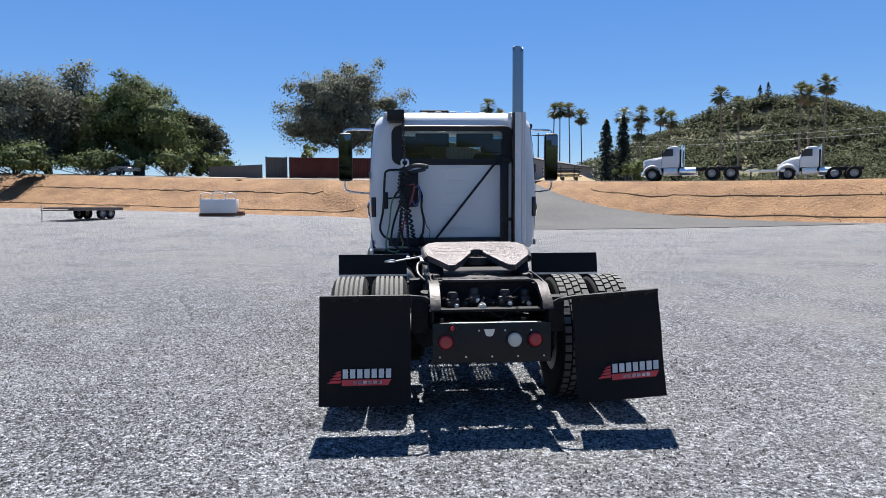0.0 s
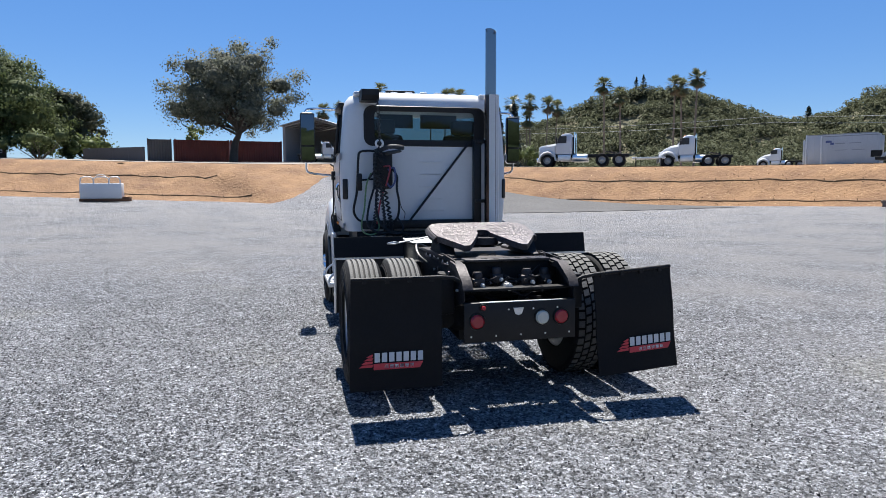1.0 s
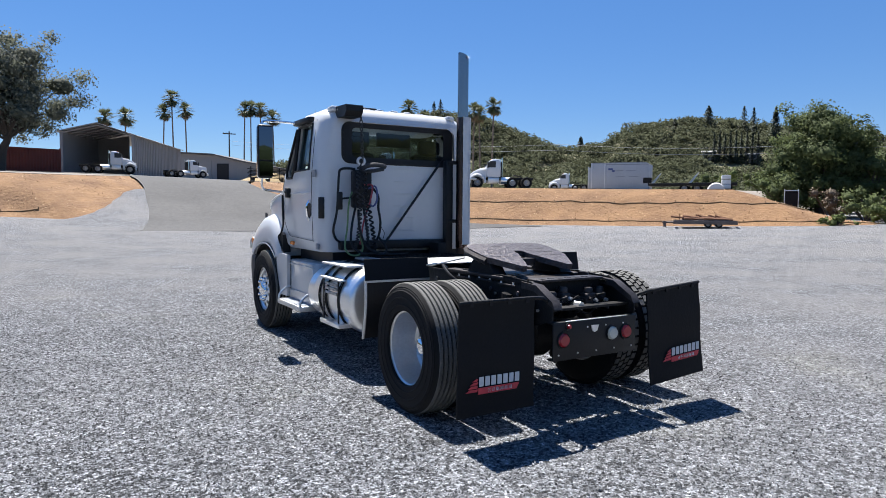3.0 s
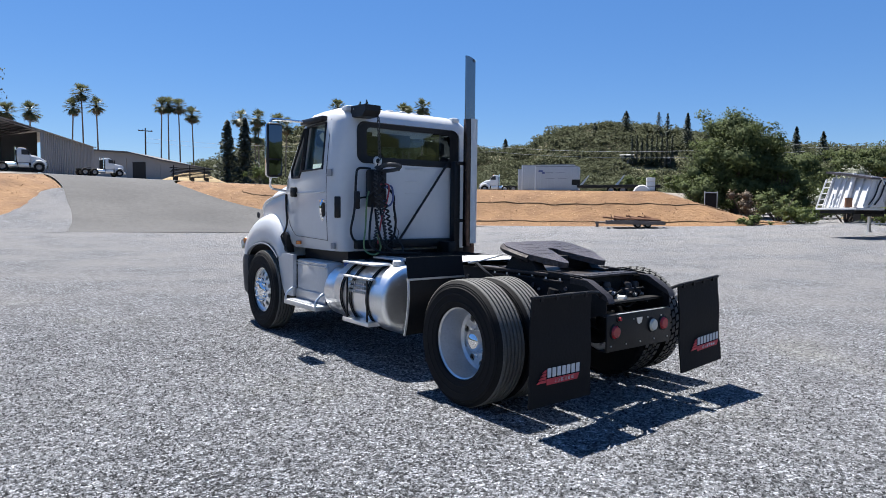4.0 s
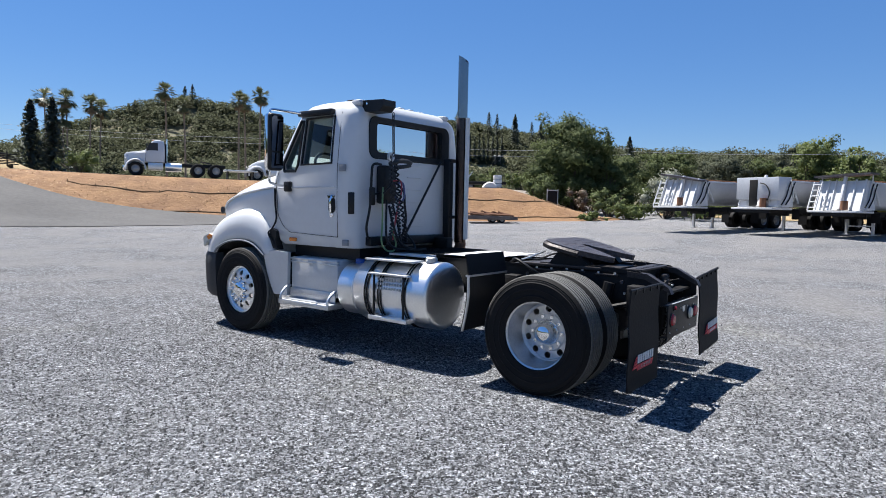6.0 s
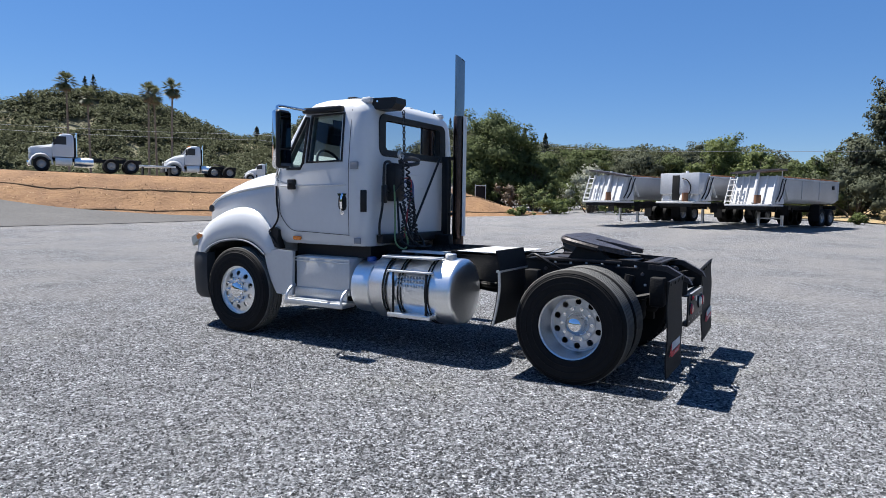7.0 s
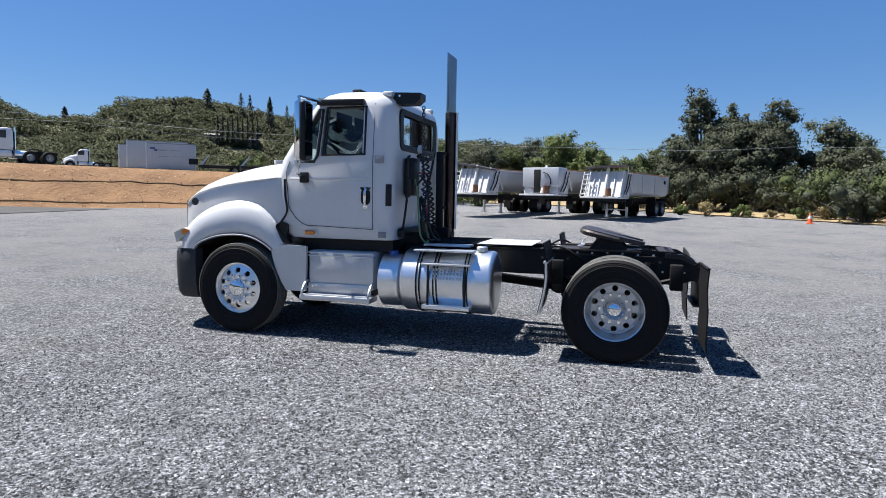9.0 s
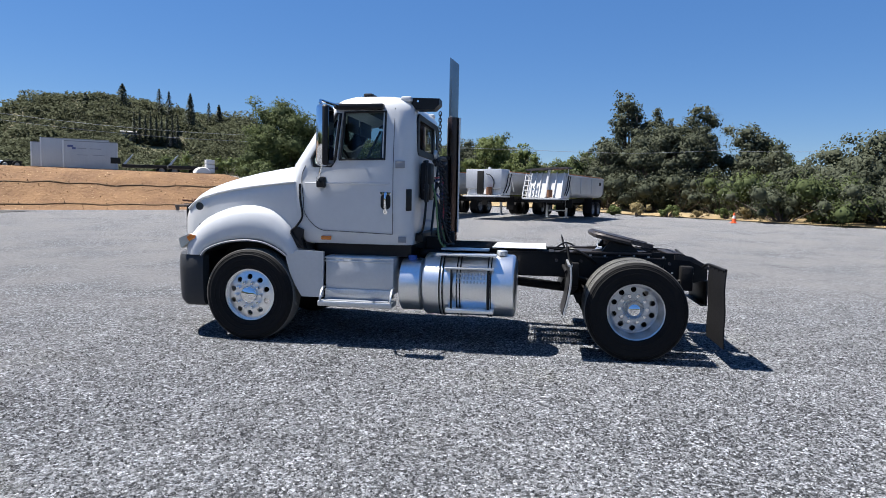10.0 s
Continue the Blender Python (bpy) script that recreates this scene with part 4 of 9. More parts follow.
def ring_cab(z, w, yb, ya, yf, rr, fx):
    """A plan ring: rounded rear corners, a bowed front."""
    pts = []
    for k in range(9):
        a = math.pi / 2 * k / 8
        pts.append((w - rr + rr * math.sin(a), yb + rr - rr * math.cos(a), z))
    for k in range(1, 13):
        a = math.pi / 2 * k / 12
        pts.append((w - fx + fx * math.cos(a), ya + (yf - ya) * math.sin(a), z))
    return pts + [(-x, y, zz) for x, y, zz in reversed(pts)]


CAB = [(1.12, 0.96, 2.40, 3.55, 3.66, 0.14, 0.3), (1.16, 0.99, 2.39, 3.58, 3.72, 0.15, 0.3), (1.30, 1.012, 2.385, 3.62, 3.80, 0.16, 0.5), (1.60, 1.03, 2.385, 3.65, 3.86, 0.17, 0.6),
       (1.80, 1.03, 2.385, 3.66, 3.90, 0.17, 0.7), (2.0, 1.025, 2.39, 3.58, 3.90, 0.17, 0.8), (2.2, 1.01, 2.39, 3.46, 3.77, 0.17, 0.8), (2.4, 0.99, 2.395, 3.35, 3.64, 0.17, 0.8),
       (2.58, 0.97, 2.40, 3.24, 3.52, 0.18, 0.8), (2.66, 0.945, 2.42, 3.19, 3.45, 0.2, 0.75), (2.72, 0.90, 2.46, 3.13, 3.36, 0.22, 0.7), (2.765, 0.80, 2.54, 3.05, 3.22, 0.22, 0.6), (2.79, 0.55, 2.70, 2.95, 3.05, 0.1, 0.4)]


def cab_body():
    rings = [ring_cab(*c) for c in CAB]
    bm = BM()
    loft(bm, rings)
    inner = [[(x * 0.955, 2.40 + 0.05 + (y - 2.40) * 0.95, zz - (0.04 if i > 8 else 0) + (0.08 if i == 0 else 0)) for x, y, zz in r] for i, r in enumerate(rings)]
    body = part("cab_body", bm, WHITE, truck, "white painted steel cab shell")
    cutters = []
    bm = BM()
    loft(bm, inner)
    cutters.append(new("hollow", mesh_of(bm, "hollow", 0)))
    win = [(2.70, 2.06), (3.20, 2.05), (3.16, 2.57), (2.70, 2.58)]
    vent = [(3.26, 2.05), (3.30, 1.98), (3.50, 1.98), (3.52, 2.06), (3.25, 2.56), (3.21, 2.56)]
    for poly in (win, vent):
        bm = BM()
        prism(bm, poly, "x", -1.3, 1.3)
        cutters.append(new("hole", mesh_of(bm, "hole", 0)))
    rw = rounded(-0.72, 0.68, 2.17, 2.57, 0.07)
    bm = BM()
    prism(bm, rw, "y", 2.2, 2.62)
    cutters.append(new("hole", mesh_of(bm, "hole", 0)))
    ws = [(-0.90, 2.06), (0.90, 2.06), (0.80, 2.58), (-0.80, 2.58)]
    bm = BM()
    prism(bm, ws, "y", 3.36, 4.3)
    cutters.append(new("hole", mesh_of(bm, "hole", 0)))
    cut(body, cutters)
    for p in body.data.polygons:
        p.use_smooth = True
    body.data.set_sharp_from_angle(angle=radians(32))
    # glass and seals
    for side in (-1, 1):
        for nm, poly in (("door_glass", win), ("vent_glass", vent)):
            bm = BM()
            vs = [bm.verts.new((side * (0.985 - 0.11 * max(0, z - 2.05)), y, z)) for y, z in poly]
            bm.faces.new(vs)
            g = part(nm, bm, GLASS, truck, "green-tinted side glass")
            g.visible_shadow = False
            bm = BM()
            sweep(bm, [(side * (1.022 - 0.098 * max(0, z - 2.05)), y, z) for y, z in poly], 0.017, 6, True)
            part("window_seal", bm, BLACK, truck, "black rubber window seal")
    bm = BM()
    bm.faces.new([bm.verts.new((x, 2.425, z)) for x, z in rw])
    part("rear_glass", bm, REARGLASS, truck, "rear cab window glass").visible_shadow = False
    bm = BM()
    sweep(bm, [(x, 2.388, z) for x, z in rounded(-0.745, 0.705, 2.135, 2.585, 0.09)], 0.011, 6, True)
    part("window_seal", bm, BLACK, truck, "black rubber window seal")
    bm = BM()
    rings = []
    for (xo, zo), (xi, zi) in zip(rounded(-0.745, 0.705, 2.135, 2.585, 0.09), rounded(-0.63, 0.58, 2.20, 2.53, 0.05)):
        rings.append([(xo, 2.380, zo), (xi, 2.384, zi), (xi, 2.392, zi), (xo, 2.392, zo)])
    loft(bm, rings + rings[:1], caps=False)
    part("window_border", bm, BLACK, truck, "black border of the rear window")
    bm = BM()
    R = []
    for z, w, yb, ya, yf, rr, fx in CAB[5:9]:
        w, yf = w * 0.975, yf - 0.02
        R.append([(w - fx + fx * math.cos(math.pi / 2 * k / 12), ya + (yf - ya) * math.sin(math.pi / 2 * k / 12), z) for k in range(3, 13)])
        R[-1] += [(-x, y, zz) for x, y, zz in reversed(R[-1])]
    loft(bm, R, closed=False)
    part("windscreen", bm, GLASS, truck, "tinted curved windscreen").visible_shadow = False


def rounded(x0, x1, z0, z1, r, n=5):
    out = []
    for cx, cz, a0 in ((x1 - r, z1 - r, 0), (x0 + r, z1 - r, 90), (x0 + r, z0 + r, 180), (x1 - r, z0 + r, 270)):
        for k in range(n + 1):
            a = radians(a0 + 90 * k / n)
            out.append((cx + r * math.cos(a), cz + r * math.sin(a)))
    return out


cab_body()


def seam(pts, r=0.003, label="door seam"):
    bm = BM()
    sweep(bm, pts, r, 5)
    part("seam", bm, BLACK, truck, label)


def cab_details():
    # door seams, sill line, roof edge
    for s in (-1, 1):
        seam([(s * 1.016, 2.60, 1.24), (s * 1.030, 2.60, 1.6), (s * 1.030, 2.60, 2.0), (s * 0.992, 2.60, 2.4), (s * 0.958, 2.60, 2.62)])
        seam(bend([(s * 1.010, 2.60, 1.24), (s * 1.011, 3.2, 1.26), (s * 1.014, 3.44, 1.28), (s * 1.022, 3.60, 1.44), (s * 1.031, 3.62, 1.62), (s * 1.03, 3.64, 1.85), (s * 1.022, 3.60, 1.98)], 4))
    # drip rail and black mirror bracket over each door, mirror arms and heads
    for s in (-1, 1):
        bm = BM()
        box(bm, min(s * 0.94, s * 1.02), max(s * 0.94, s * 1.02), 2.72, 3.28, 2.60, 2.665, 0.018)
        br = part("mirror_bracket", bm, BLACK, truck, "black mirror bracket above the door")
        bm = BM()
        sweep(bm, bend([(s * 1.0, 3.22, 2.635), (s * 1.2, 3.30, 2.65), (s * 1.36, 3.31, 2.645), (s * 1.40, 3.29, 2.60)], 4), 0.016, 8)
        part("mirror_arm", bm, CHROME, br, "chrome upper mirror arm")
        bm = BM()
        sweep(bm, bend([(s * 1.40, 3.28, 1.97), (s * 1.39, 3.31, 1.86), (s * 1.3, 3.36, 1.825), (s * 1.03, 3.42, 1.80)], 4), 0.014, 8)
        part("mirror_arm", bm, CHROME, br, "chrome lower mirror arm")
        bm = BM()
        box(bm, min(s * 1.02, s * 1.075), max(s * 1.02, s * 1.075), 3.36, 3.46, 1.74, 1.86, 0.015)
        part("mirror_foot", bm, BLACK, br)
        bm = BM()
        box(bm, min(s * 1.29, s * 1.46), max(s * 1.29, s * 1.46), 3.225, 3.335, 1.96, 2.60, 0.045, 3)
        hd = part("mirror_head", bm, CHROME, truck, "tall chrome door mirror head")
        bm = BM()
        box(bm, min(s * 1.284, s * 1.466), max(s * 1.284, s * 1.466), 3.19, 3.27, 1.965, 2.595, 0.035, 3)
        part("mirror_back", bm, BLACK, hd, "black mirror housing")
        bm = BM()
        box(bm, min(s * 1.295, s * 1.455), max(s * 1.295, s * 1.455), 3.186, 3.194, 2.18, 2.565)
        part("mirror_glass", bm, MIRROR, hd, "flat mirror glass")
        bm = BM()
        box(bm, min(s * 1.295, s * 1.455), max(s * 1.295, s * 1.455), 3.186, 3.194, 1.99, 2.16)
        part("mirror_glass", bm, MIRROR, hd, "small wide-angle mirror glass")
        # door handle
        bm = BM()
        prism(bm, rounded(2.625, 2.735, 1.51, 1.685, 0.05), "x", *sorted((s * 1.02, s * 1.034)))
        dh = part("door_handle", bm, BLACK, truck, "black oval door handle recess with chrome pull")
        bm = BM()
        sweep(bm, bend([(s * 1.030, 2.678, 1.70), (s * 1.056, 2.68, 1.65), (s * 1.058, 2.68, 1.58), (s * 1.050, 2.68, 1.52), (s * 1.028, 2.68, 1.475)], 4), 0.014, 8)
        prism(bm, [(2.615, 1.70), (2.745, 1.70), (2.725, 1.67), (2.635, 1.67)], "x", *sorted((s * 1.02, s * 1.042)))
        prism(bm, rounded(2.655, 2.705, 1.465, 1.51, 0.018), "x", *sorted((s * 1.02, s * 1.040)))
        part("handle_pull", bm, CHROME, dh, "chrome handle pull")
        # amber marker and sill decals
        bm = BM()
        box(bm, min(s * 0.995, s * 1.02), max(s * 0.995, s * 1.02), 3.30, 3.42, 1.16, 1.205, 0.012)
        part("side_marker", bm, AMBER, truck, "amber side marker lamp")
        bm = BM()
        box(bm, min(s * 0.99, s * 1.008), max(s * 0.99, s * 1.008), 2.45, 2.54, 1.15, 1.215, 0.004)
        part("decal", bm, GREYSTICKER, truck, "small grey data plate on the sill")
        bm = BM()
        box(bm, min(s * 1.02, s * 1.036), max(s * 1.02, s * 1.036), 2.47, 2.575, 1.965, 2.045, 0.004)
        part("decal", bm, GREYSTICKER, truck, "grey rectangular decal behind the door")
        bm = BM()
        box(bm, -0.012, 0.012, -0.035, 0.035, 1.50, 1.74, 0.008)
        part("vent_plate", bm, BLACK, truck, "black upright vent plate on the cab's rear corner", m=pose(s * 0.978, 2.432, 0, 0, 0, -s * 45))
    # roof ribs, marker lamps, work lamp
    for i in range(9):
        x = -0.72 + i * 0.18
        bm = BM()
        box(bm, x - 0.05, x + 0.05, 2.56, 3.02, 2.735, 2.79 - 0.06 * abs(x) ** 2, 0.02)
        part("roof_rib", bm, WHITE, truck)
    for x, y in ((-0.80, 2.50), (0.72, 2.50)):
        bm = BM()
        box(bm, x - 0.06, x + 0.06, y - 0.06, y + 0.07, 2.70, 2.765, 0.025)
        part("roof_mount", bm, WHITE, truck)
    bm = BM()
    box(bm, -0.40, -0.02, 3.00, 3.12, 2.79, 2.87, 0.02)
    box(bm, -0.36, -0.30, 3.04, 3.08, 2.76, 2.80)
    part("light_bar", bm, BLACK, truck, "small dark lamp bar on the roof")
    bm = BM()
    prism(bm, [(2.14, 2.745), (2.44, 2.755), (2.46, 2.66), (2.40, 2.625), (2.20, 2.625), (2.14, 2.68)], "x", -0.80, -0.60)
    wl = part("work_lamp", bm, BLACK, truck, "black work lamp housing at the roof's rear edge")
    bm = BM()
    lathe(bm, [(0.0, -0.008), (0.012, -0.008), (0.012, 0.0)], 10, "x", (-0.80, 2.38, 2.715))
    part("bolt", bm, CHROME, wl)
    # interior
    bm = BM()
    box(bm, -0.93, 0.93, 2.47, 3.62, 1.22, 1.26)
    part("cab_floor", bm, INTERIOR, truck)
    bm = BM()
    box(bm, -0.93, 0.93, 3.40, 3.66, 1.26, 1.96, 0.06)
    part("dashboard", bm, DARKGREY, truck)
    bm = BM()
    box(bm, -0.90, 0.90, 2.462, 2.475, 1.26, 2.14)
    box(bm, -0.86, 0.86, 2.50, 3.1, 2.655, 2.67)
    box(bm, -0.915, -0.905, 2.5, 3.5, 1.26, 2.0)
    box(bm, 0.905, 0.915, 2.5, 3.5, 1.26, 2.0)
    part("cab_lining", bm, INTERIOR, truck, "grey cab lining")
    for x in (-0.5, 0.5):
        bm = BM()
        box(bm, x - 0.26, x + 0.26, 2.62, 3.12, 1.55, 1.70, 0.05)
        box(bm, x - 0.25, x + 0.25, 2.56, 2.70, 1.65, 2.28, 0.06)
        box(bm, x - 0.15, x + 0.15, 2.56, 2.66, 2.28, 2.46, 0.04)
        box(bm, x - 0.18, x + 0.18, 2.7, 3.0, 1.26, 1.56, 0.02)
        part("seat", bm, SEAT, truck, "dark high-backed cab seat")
    bm = BM()
    sweep(bm, [(-0.5 + 0.23 * math.cos(a), 3.28 + 0.10 * math.sin(a), 2.02 + 0.21 * math.sin(a)) for a in np.linspace(0, 2 * math.pi, 20)[:-1]], 0.018, 7, True)
    sweep(bm, [(-0.5, 3.28, 2.02), (-0.5, 3.45, 1.85)], 0.03, 7)
    box(bm, -0.72, -0.28, 3.27, 3.29, 2.0, 2.04)
    part("steering_wheel", bm, DARKGREY, truck, "dark steering wheel")
    for x0, x1 in ((-0.45, 0.0), (0.1, 0.6)):
        bm = BM()
        box(bm, x0, x1, 3.28, 3.30, 2.42, 2.60, 0.008)
        part("sun_visor", bm, DARKGREY, truck)


cab_details()


def hood_and_fenders():
    Y = [3.66, 3.80, 4.0, 4.24, 4.48, 4.71, 4.94, 5.09, 5.20, 5.28, 5.33]
    W = [1.0, 1.0, 0.985, 0.96, 0.92, 0.87, 0.80, 0.73, 0.66, 0.57, 0.50]
    ZT = [2.03, 2.025, 2.0, 1.955, 1.895, 1.825, 1.745, 1.67, 1.585, 1.48, 1.34]
    ZC = [1.80, 1.793, 1.77, 1.742, 1.708, 1.665, 1.605, 1.54, 1.47, 1.38, 1.26]
    rings = []
    for y, w, zt, zc in zip(Y, W, ZT, ZC):
        zb = 0.98 if y > 5.05 else 1.10 if y < 3.7 else 1.29
        half = [(w * 0.98, zb), (w * 1.0, zb + 0.05), (w * 1.0, zc - 0.10), (w * 0.995, zc - 0.012), (w * 0.965, zc + 0.012), (w * 0.90, zc + (zt - zc) * 0.45), (w * 0.78, zc + (zt - zc) * 0.75), (w * 0.6, zt - 0.035), (w * 0.35, zt - 0.006), (0, zt)]
        rings.append([(x, y, z) for x, z in half] + [(-x, y, z) for x, z in reversed(half[:-1])])
    bm = BM()
    loft(bm, rings)
    hood = part("hood", bm, WHITE, truck, "white sloping hood with a side crease", smooth=50)
    bm = BM()
    box(bm, -0.46, 0.46, 5.31, 5.36, 0.98, 1.32, 0.03)
    part("grille", bm, DARKGREY, hood, "dark front grille")
    for s in (-1, 1):
        bm = BM()
        sweep(bm, [(s * (w * 0.997 + 0.003), y, zc) for y, w, zc in zip(Y[:-2], W, ZC)], 0.014, 8)
        part("hood_crease", bm, WHITE, hood)
        bm = BM()
        sweep(bm, [(s * 1.028, 3.60, 1.785), (s * 1.029, 3.2, 1.79), (s * 1.028, 2.64, 1.795)], 0.011, 8)
        part("belt_crease", bm, WHITE, hood)
    outer = [(5.06, 0.95), (5.05, 1.10), (4.95, 1.26), (4.78, 1.40), (4.5, 1.51), (4.2, 1.55), (3.98, 1.50), (3.82, 1.38), (3.72, 1.24), (3.66, 1.08), (3.66, 1.0)]
    inner = [(4.82, 0.95), (4.77, 1.01), (4.68, 1.06), (4.55, 1.105), (4.4, 1.132), (4.22, 1.14), (4.07, 1.12), (3.95, 1.075), (3.87, 1.03), (3.82, 0.995), (3.80, 0.98)]
    O, I = bend([(y, z, 0) for y, z in outer], 4), bend([(y, z, 0) for y, z in inner], 4)
    for s in (-1, 1):
        rings = []
        for o, i in zip(O, I):
            f = lambda t: i.lerp(o, t)
            sec = [(0.70, f(0.0)), (1.055, f(0.0)), (1.085, f(0.04)), (1.095, f(0.2)), (1.09, f(0.45)), (1.07, f(0.70)), (1.02, f(0.88)), (0.94, f(0.97)), (0.82, f(1.0)), (0.55, f(1.0))]
            rings.append([(s * x, p.x, p.y) for x, p in sec])
        bm = BM()
        loft(bm, rings)
        fd = part("fender", bm, WHITE, truck, "rounded white front fender", smooth=60)
        bm = BM()
        pts = [(s * 1.09, p.x, p.y - 0.008) for p in I]
        sweep(bm, pts, 0.014, 6)
        part("fender_lip", bm, GREYSTICKER, fd)
        bm = BM()
        mid = Vector((4.25, 0.75, 0))
        loft(bm, [[(s * 0.52, (p.x - mid.x) * 0.985 + mid.x, (p.y - mid.y) * 0.965 + mid.y), (s * 1.062, (p.x - mid.x) * 0.985 + mid.x, (p.y - mid.y) * 0.965 + mid.y), (s * 1.062, (p.x - mid.x) * 0.97 + mid.x, (p.y - mid.y) * 0.94 + mid.y), (s * 0.52, (p.x - mid.x) * 0.97 + mid.x, (p.y - mid.y) * 0.94 + mid.y)] for p in I])
        part("arch_liner", bm, BLACK, fd, "black wheel arch liner")
        # black edge where fender meets cab
        bm = BM()
        sweep(bm, bend([(s * 1.035, 3.66, 1.78), (s * 1.035, 3.655, 1.6), (s * 1.036, 3.63, 1.42), (s * 1.04, 3.70, 1.30), (s * 1.06, 3.75, 1.24), (s * 1.05, 3.66, 1.12), (s * 1.03, 3.60, 1.05)], 4), 0.012, 6)
        part("hood_seam", bm, BLACK, fd, "black rubber hood seal")
        bm = BM()
        prism(bm, [(3.70, 1.30), (3.77, 1.22), (3.68, 1.06), (3.60, 1.05), (3.64, 1.16), (3.62, 1.27)], "x", min(s * 0.95, s * 1.045), max(s * 0.95, s * 1.045))
        part("hood_latch_gap", bm, BLACK, fd)
        # headlamp
        bm = BM()
        prism(bm, [(5.07, 1.02), (4.93, 1.12), (4.90, 1.17), (4.97, 1.19), (5.10, 1.13)], "x", min(s * 0.85, s * 1.075), max(s * 0.85, s * 1.075))
        hl = part("headlamp", bm, CLEARLENS, truck, "clear wrap-around headlamp")
        bm = BM()
        prism(bm, [(4.97, 1.105), (4.90, 1.14), (4.89, 1.17), (4.95, 1.18), (5.0, 1.15)], "x", min(s * 0.9, s * 1.082), max(s * 0.9, s * 1.082))
        part("turn_signal", bm, AMBER, hl, "amber corner of the headlamp")
        # badge on hood side
        bm = BM()
        lathe(bm, [(0, 0.0), (0.045, 0.0), (0.045, 0.012), (0, 0.012)], 20, "x", (s * 0.85 - 0.006 + s * 0.02, 4.95, 1.50))
        part("badge", bm, DARKGREY, truck, "round grey hood badge")
        # panel behind the wheel
        fr = [(3.82, 1.02), (3.80, 0.92), (3.76, 0.78), (3.70, 0.65), (3.64, 0.55), (3.62, 0.52), (3.38, 0.52), (3.37, 1.03), (3.60, 1.04)]
        bm = BM()
        prism(bm, fr, "x", min(s * 1.03, s * 1.075), max(s * 1.03, s * 1.075))
        part("fender_skirt", bm, SIDEPANEL, truck, "grey-white panel behind the front wheel")
        # dark wheel housing
        bm = BM()
        prism(bm, [(4.80, 0.9), (4.74, 1.05), (4.5, 1.16), (4.22, 1.2), (3.98, 1.12), (3.82, 0.98), (3.80, 0.6), (3.7, 0.6), (3.7, 1.4), (4.9, 1.3), (4.9, 0.9)], "x", min(s * 0.50, s * 0.97), max(s * 0.50, s * 0.97))
        part("wheel_housing", bm, BLACK, truck)
        bm = BM()
        box(bm, min(s * 0.45, s * 0.55), max(s * 0.45, s * 0.55), 3.6, 5.3, 0.5, 1.5)
        part("inner_panel", bm, BLACK, truck)
    # bumper
    plan = bend([(-1.09, 4.80, 0), (-1.09, 4.96, 0), (-1.01, 5.12, 0), (-0.6, 5.33, 0), (0, 5.40, 0), (0.6, 5.33, 0), (1.01, 5.12, 0), (1.09, 4.96, 0), (1.09, 4.80, 0)], 4)
    bm = BM()
    rings = []
    for z, k in ((0.36, 0.93), (0.42, 0.975), (0.55, 0.99), (0.78, 1.0), (0.90, 0.995), (0.945, 0.975)):
        rings.append([(p.x * k, 4.78 + (p.y - 4.78) * k, z) for p in plan] + [(p.x * 0.9, 4.76 + (p.y - 4.78) * 0.8, z) for p in reversed(plan)])
    loft(bm, rings)
    part("bumper", bm, DARKGREY, truck, "dark grey plastic front bumper", smooth=50)


hood_and_fenders()


